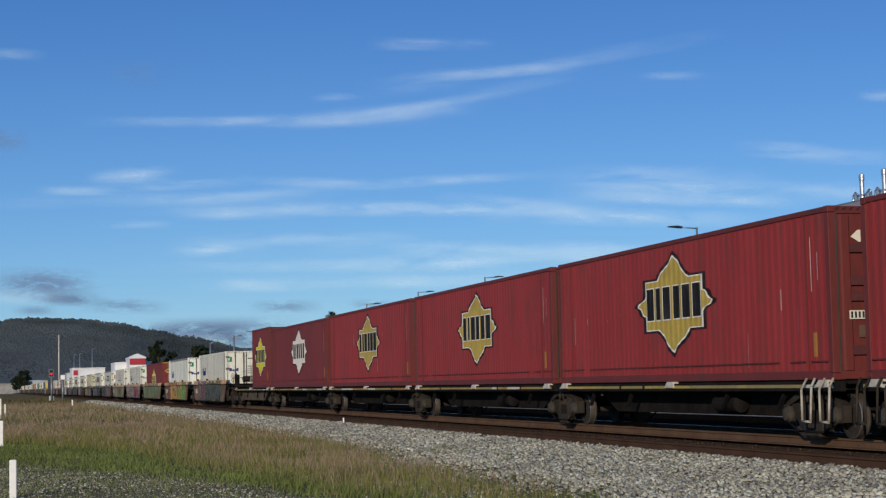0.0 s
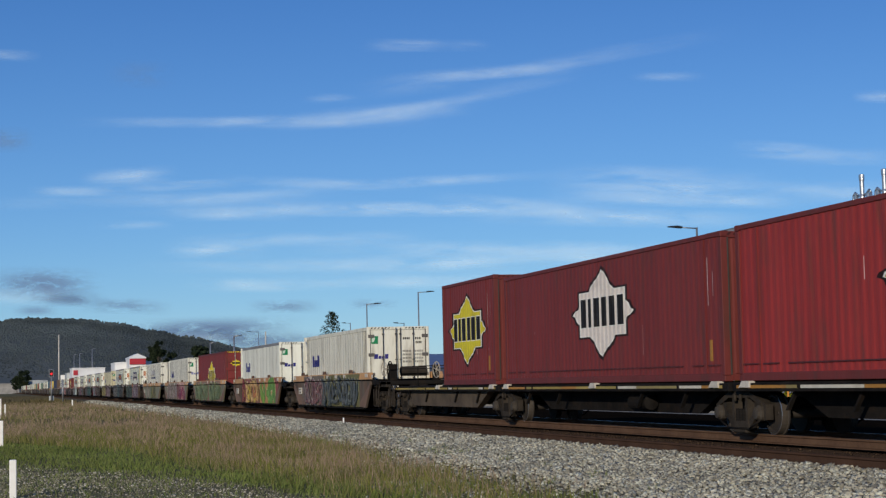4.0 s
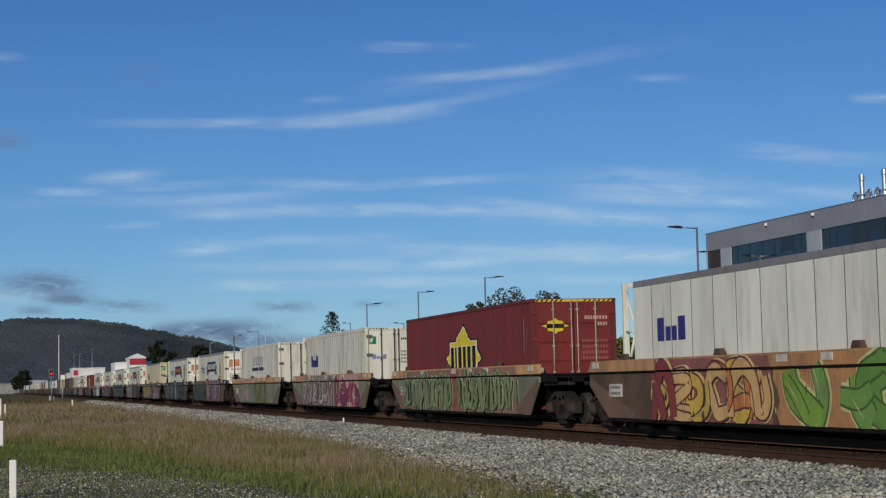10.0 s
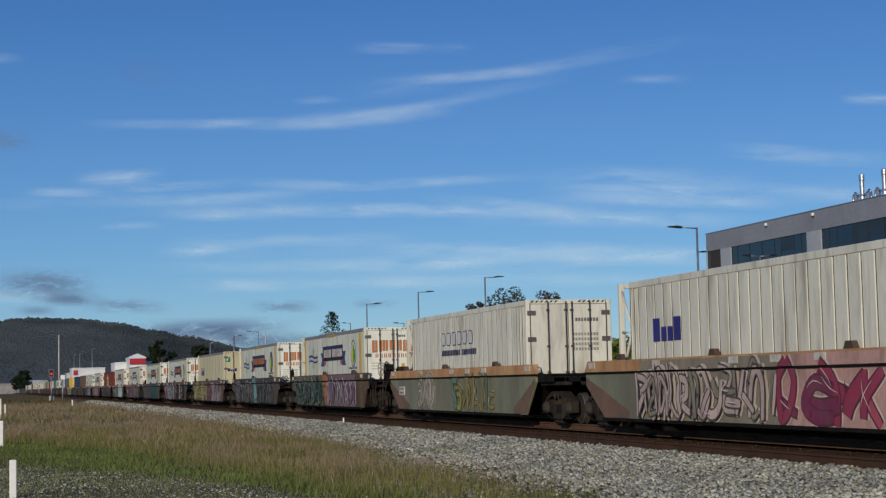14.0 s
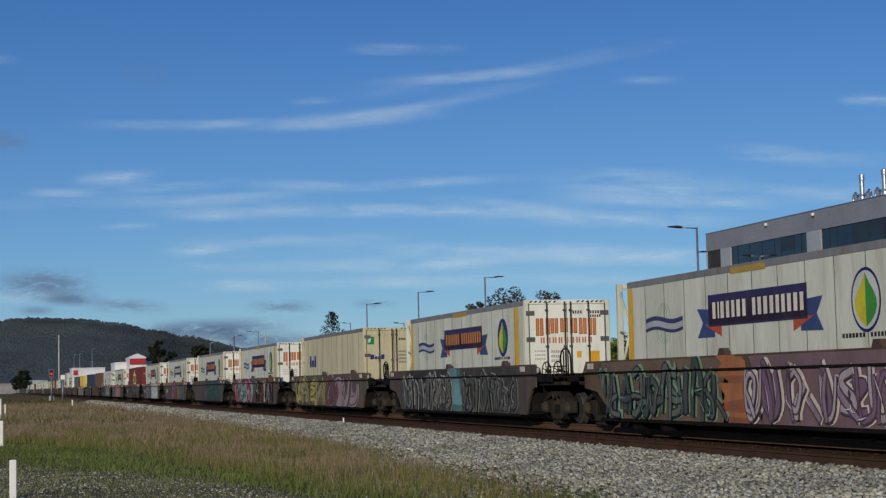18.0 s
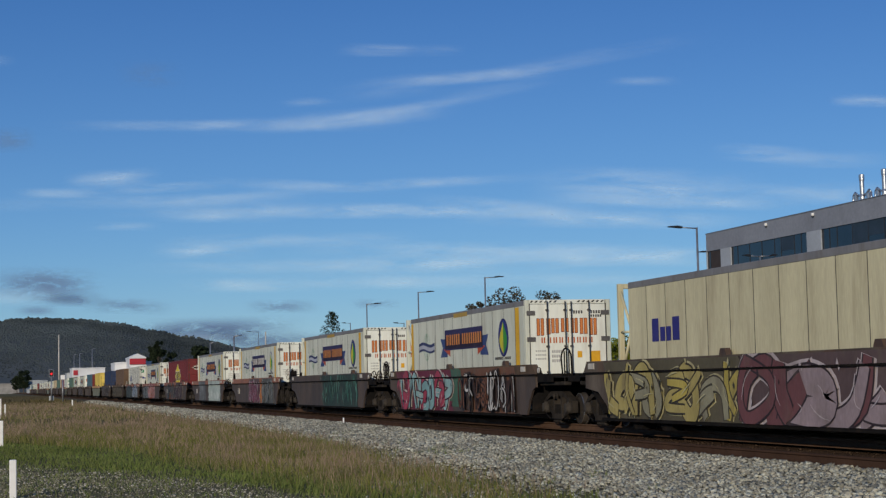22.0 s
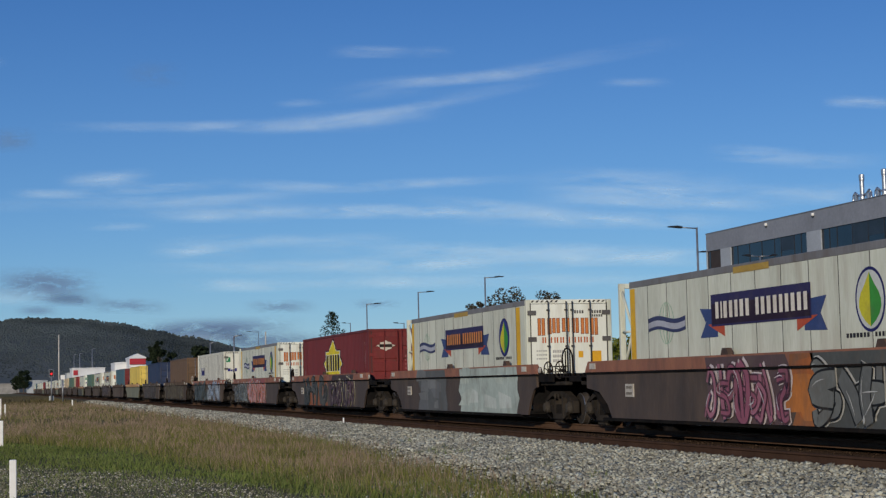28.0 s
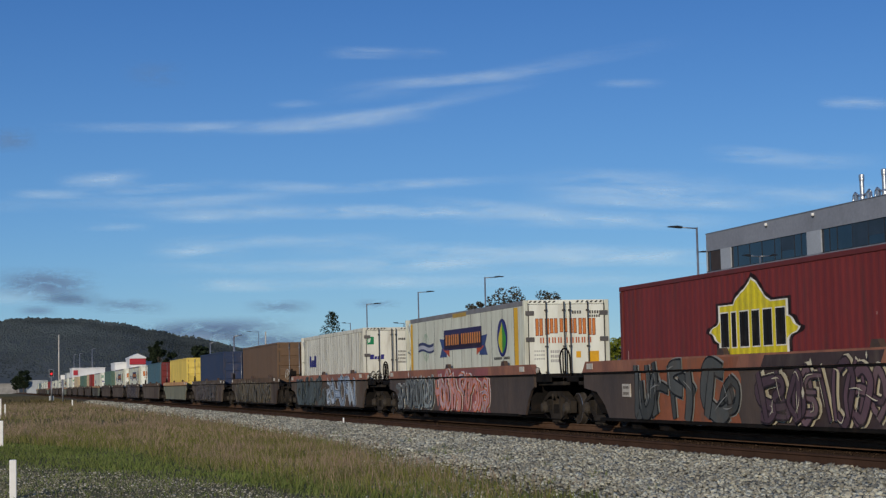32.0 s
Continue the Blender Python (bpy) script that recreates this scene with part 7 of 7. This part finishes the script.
# trees and shrubs behind the track
for i, (px, py, X, h, sp, kind) in enumerate(((890, 503, 75, 0, 3.2, "gum"), (842, 531, 80, 0, 2.0, "gum"), (965, 513, 85, 0, 2.6, "gum"), (588, 553, 70, 0, 5.2, "pine"), (930, 530, 85, 0, 2.0, "gum"))):
    p = toward(px, py, "x", X)
    hh = p.z - G0
    tree("gum_tree" if kind == "gum" else "pine_tree", "tall sparse grey-green gum tree" if kind == "gum" else "dark green conifer with drooping branches", X, p.y, G0, hh, sp, hh * 0.45, M["leaf_gum"] if kind == "gum" else M["leaf_dark"], M["bark"], 60 + i, 34 if kind == "gum" else 60, 85 if kind == "gum" else 34, 0.24, kind if kind == "pine" else "round")
for i, (px, py, Y, sp) in enumerate(((282, 601, 520, 1.7), (268, 610, 530, 1.5), (275, 607, 525, 1.4), (301, 622, 540, 2.6), (347, 609, 500, 1.6), (361, 611, 490, 2.0), (354, 614, 495, 2.0), (42, 656, 900, 3.2), (30, 666, 960, 3))):
    p = toward(px, py, "y", Y)
    hh = p.z - G0
    tree("dark_tree", "dark bushy tree among the far buildings", p.x, Y, G0, hh, sp, hh * 0.25, M["leaf_dark"], M["bark"], 90 + i, 40, 70, 0.5, "round")
r = random.Random(4)
for i, (px, py, X, sp) in enumerate(((1378, 575, 46, 2.6), (1412, 566, 47, 3.0), (1442, 551, 46, 3.0), (1476, 556, 47, 3.0), (1512, 562, 46, 3.2), (1550, 556, 47, 3.2), (1588, 560, 46, 3.2), (1348, 610, 44, 2.2), (1115, 590, 60, 3.2), (1098, 600, 62, 2.6))):
    p = toward(px, py, "x", X)
    tree("shrub", "bright yellow-green leafy shrub by the road", X, p.y, G0, p.z - G0, sp, 0.4, M["leaf_bush"], M["bark"], 120 + i, 24, 90, 0.20)

# storage tank, sheds and shops in the distance
def gabled(name, label, px0, px1, py_top, py_eave, Y, depth, wall, roof, sign=None):
    a, b = toward(px0, py_eave, "y", Y), toward(px1, py_eave, "y", Y)
    t = toward((px0 + px1) / 2, py_top, "y", Y)
    h = thing(name, label, "building", at=pose((a.x + b.x) / 2, Y, G0))
    w, ze, zt = (b.x - a.x) / 2, a.z - G0, t.z - G0
    bm = B()
    box(bm, -w, w, 0, depth, 0, ze)
    part("wall", bm, wall, h)
    bm = B()
    prism(bm, [(-w * 1.03, ze + 0.004), (w * 1.03, ze + 0.004), (w * 1.03, ze + 0.3), (0, zt), (-w * 1.03, ze + 0.3)], -0.4, depth + 0.4, "y")
    part("roof", bm, roof, h)
    if sign:
        bm = B()
        box(bm, -w * 0.98, w * 0.98, -0.35, -0.05, ze - (zt - ze) * 1.2, ze - 0.05)
        part("sign_band", bm, sign, h, "red band under the roof")
        bm = B()
        box(bm, -w * 0.55, w * 0.55, -0.4, -0.36, ze - (zt - ze) * 2.2, ze - (zt - ze) * 1.35)
        part("shop_window", bm, M["white_paint"], h)
    return h


M["shop_red"] = surface("shop_red", rgb(176, 36, 52), rgb(156, 32, 46), 0.3, 8, 0.6)
M["shed_white"] = surface("shed_white", rgb(222, 224, 226), rgb(204, 206, 210), 0.2, 8, 0.7)
M["shed_grey"] = surface("shed_grey", rgb(170, 176, 180), rgb(150, 156, 160), 0.2, 8, 0.7)
gabled("restaurant", "white roadside restaurant with a red band and white gable", 229, 258, 626, 635, 430, 12, M["shed_white"], M["shed_white"], M["shop_red"])
gabled("shop", "low white shop building beside the restaurant", 203, 229, 641, 644, 440, 14, M["shed_white"], M["shed_white"])
gabled("shop", "low white shop annex", 258, 268, 640, 642, 436, 10, M["shed_white"], M["shed_white"])
gabled("shed", "long white shed with a small red sign", 128, 186, 651, 653, 640, 20, M["shed_white"], M["shed_white"])
p = toward(134, 660, "y", 639.4)
bm = B()
box(bm, -0.8, 0.8, -0.15, 0, -0.9, 0.9)
s = part("shop_sign", bm, M["shop_red"])
s.matrix_basis = pose(p.x, 639.9, p.z)
tagged(s, "red square sign on the white shed", "sign")
gabled("shed", "long pale shed far along the line", 48, 84, 673, 675, 900, 20, M["shed_grey"], M["shed_grey"])
gabled("shed", "grey shed beside the road", 118, 128, 660, 662, 660, 14, M["shed_grey"], M["shed_grey"])
gabled("overpass", "pale concrete road bridge far off", -30, 34, 679, 681, 1100, 12, M["concrete"], M["concrete"])
p = toward(1235, 588, "x", 81)
t = thing("storage_tank", "tall white cylindrical storage tank", "tank", at=pose(81, p.y, G0))
bm = B()
lathe(bm, [(1.62, 0), (1.62, p.z - G0 - 0.35), (1.2, p.z - G0), (0.1, p.z - G0 + 0.15)], 24)
part("shell", bm, M["white_paint"], t, smooth=True)
p = toward(1213, 633, "x", 79)
bm = B()
box(bm, -1.5, 1.5, -0.9, 0.9, 0, p.z - G0, 0.05)
s = part("red_bin", bm, M["shop_red"])
s.matrix_basis = pose(79, p.y, G0)
tagged(s, "red steel bin beside the tank", "bin")
# low road-side wall, kerb and bollards seen under and between the wagons
bm = B()
box(bm, 33.5, 33.7, 60, 320, G0 - 0.1, G0 + 0.75, 0.01)
s = part("low_wall", bm, M["concrete"])
tagged(s, "low grey concrete wall along the road", "wall", kind="structure")
bm = B()
box(bm, 36, 48, -50, 700, G0 - 0.02, G0 + 0.04)
s = part("road", bm, surface("asphalt", rgb(74, 74, 76), rgb(62, 62, 64), 0.3, 30, 0.9, 0, 0.2, spec=0.0))
tagged(s, "grey asphalt road behind the railway", "road", kind="structure")
bm = B()
box(bm, 31.0, 32.4, -50, 500, G0 - 0.02, G0 + 0.05)
s = part("gravel_path", bm, surface("path_gravel", rgb(158, 153, 142), rgb(138, 132, 122), 0.6, 30, 0.95, spec=0.0))
tagged(s, "pale gravel access path behind the railway", "path", kind="structure")
for px, py, X, col in ((1392, 622, 34.4, (214, 150, 70)), (1411, 625, 34.4, (160, 162, 160)), (1203, 650, 34.4, (190, 190, 186))):
    p = toward(px, py, "x", X)
    t = thing("marker_post", "slim roadside marker post", "post", "marker posts", at=pose(X, p.y, G0))
    bm = B()
    tube(bm, (0, 0, 0), (0, 0, p.z - G0), 0.05, 0.05, 8)
    part("shaft", bm, pm(*col), t)
    if col[0] == 214:
        bm = B()
        box(bm, -0.03, 0.03, -0.16, 0.16, p.z - G0 - 0.05, p.z - G0 + 0.4)
        part("plate", bm, M["mullion"], t)

# ---- the near verge ----
def white_post(px, py, Y, w, hmin=0.0):
    p = toward(px, py, "y", Y)
    z = ground_z(p.x, Y)
    t = thing("marker_post", "white painted marker post standing in the grass", "post", "white marker posts", at=pose(p.x, Y, z))
    bm = B()
    box(bm, -w / 2, w / 2, -w / 2, w / 2, -0.1, p.z - z, 0.012)
    part("shaft", bm, M["white_paint"], t)


white_post(23, 814, 29.0, 0.115)
white_post(2, 745, 58.0, 0.13)
white_post(1, 706, 120.0, 0.1)
white_post(9, 716, 130.0, 0.1)
white_post(128, 708, 185.0, 0.13)
p = toward(608, 741, "x", 13.0)
t = thing("marker_peg", "small white peg in the ballast", "peg", at=pose(13.0, p.y, ballast_z(13.0, p.y) - 0.02))
bm = B()
tube(bm, (0, 0, 0), (0, 0, p.z - ballast_z(13.0, p.y) + 0.05), 0.035, 0.03, 8)
part("shaft", bm, M["white_paint"], t)

# railway signal
p = toward(91, 661, "y", 250)
t = thing("railway_signal", "railway signal showing a red light", "signal", at=pose(p.x, 250, -0.5))
t.scale = (0.68, 0.68, 0.68)
zc = (p.z + 0.5) / 0.68
bm = B()
tube(bm, (0, 0, 0), (0, 0, zc - 0.6), 0.16, 0.14, 8)
part("mast", bm, M["galv"], t)
bm = B()
box(bm, -0.42, 0.42, 0.0, 0.3, zc - 0.72, zc + 0.72, 0.06)
hd = part("signal_head", bm, M["black"], t)
bm = B()
for a, b, c, d in ((-0.46, 0.46, zc + 0.72, zc + 0.78), (-0.46, 0.46, zc - 0.78, zc - 0.72), (-0.48, -0.42, zc - 0.78, zc + 0.78), (0.42, 0.48, zc - 0.78, zc + 0.78)):
    box(bm, a, b, -0.02, 0.3, c, d)
part("signal_rim", bm, M["shed_grey"], t)
M["red_lamp"] = bpy.data.materials.new("red_signal_lamp")
M["red_lamp"].use_nodes = True
_b = M["red_lamp"].node_tree.nodes["Principled BSDF"]
_b.inputs["Base Color"].default_value, _b.inputs["Emission Color"].default_value, _b.inputs["Emission Strength"].default_value = (0.6, 0.02, 0.02, 1), (1.0, 0.01, 0.02, 1), 1.0
bm = B()
lathe(bm, [(0.22, -0.06), (0.18, -0.10), (0.02, -0.12)], 16, 0, "y")
lamp = part("red_lens", bm, M["red_lamp"], t, "glowing red lens")
lamp.matrix_basis = pose(0, 0, zc - 0.12)
for dz in (0.4, -0.12):
    bm = B()
    prism(bm, [(-0.36, dz + zc + 0.2), (-0.3, dz + zc + 0.32), (0.3, dz + zc + 0.32), (0.36, dz + zc + 0.2), (0.3, dz + zc + 0.27), (-0.3, dz + zc + 0.27)], -0.3, 0, "y")
    part("signal_hood", bm, M["black"], t)
bm = B()
box(bm, -0.5, 0.5, 0.3, 0.5, 0.3, 1.3, 0.03)
part("relay_box", bm, M["shed_grey"], t)
p = toward(111, 668, "y", 232)
t = thing("track_sign", "small white square sign on a grey post", "sign", at=pose(p.x, 232, -0.5))
bm = B()
tube(bm, (0, 0, 0), (0, 0, p.z + 0.2), 0.11, 0.11, 8)
part("post", bm, M["galv"], t)
bm = B()
box(bm, -0.28, 0.28, -0.18, -0.12, p.z + 0.2, p.z + 0.8, 0.01)
part("plate", bm, M["white_paint"], t)

# sleepers
bm = B()
box(bm, -1.27, 1.27, -0.12, 0.12, -0.30, -0.185, 0.02)
sl = mesh_of("sleeper", bm, M["sleeper"])
deck = tagged(new("track_bed"), "concrete sleepers under the running rails", "railway track", kind="structure")
for i in range(170):
    o = new("sleeper", sl)
    o.parent = deck
    o.matrix_basis = pose(TRACK, 14 + i * 0.65, -0.055)
def motions():
    """The whole train rolls along the straight track at a nearly even speed."""
    for ob, a, b in CLOUDS:
        walk(ob, [(0.0, a), (32.0, b)])
    rolled = lambda t: SPEED * t + 0.65 * min(max((t - 18) / 10, 0), 1)
    for ob, y in MOVERS:
        walk(ob, [(t, pose(TRACK, y - rolled(t), 0)) for t in (0.0, 9.0, 18.0, 20.5, 23.0, 25.5, 28.0, 32.0)])
    wheels = [o for ob, _ in MOVERS for o in ob.children_recursive if o.name.startswith("wheelset")]
    acts = {}
    for o in wheels:
        p = o.location.copy()
        key = round(p.y, 2)
        if key not in acts:
            n = 520
            walk(o, [(32.0 * i / n, Matrix.Translation(p) @ Matrix.Rotation(rolled(32.0 * i / n) / 0.407, 4, "X")) for i in range(n + 1)])
            acts[key] = (o.animation_data.action, o.animation_data.action_slot)
        else:
            o.rotation_mode = "QUATERNION"
            d = o.animation_data_create()
            d.action, d.action_slot = acts[key]


motions()
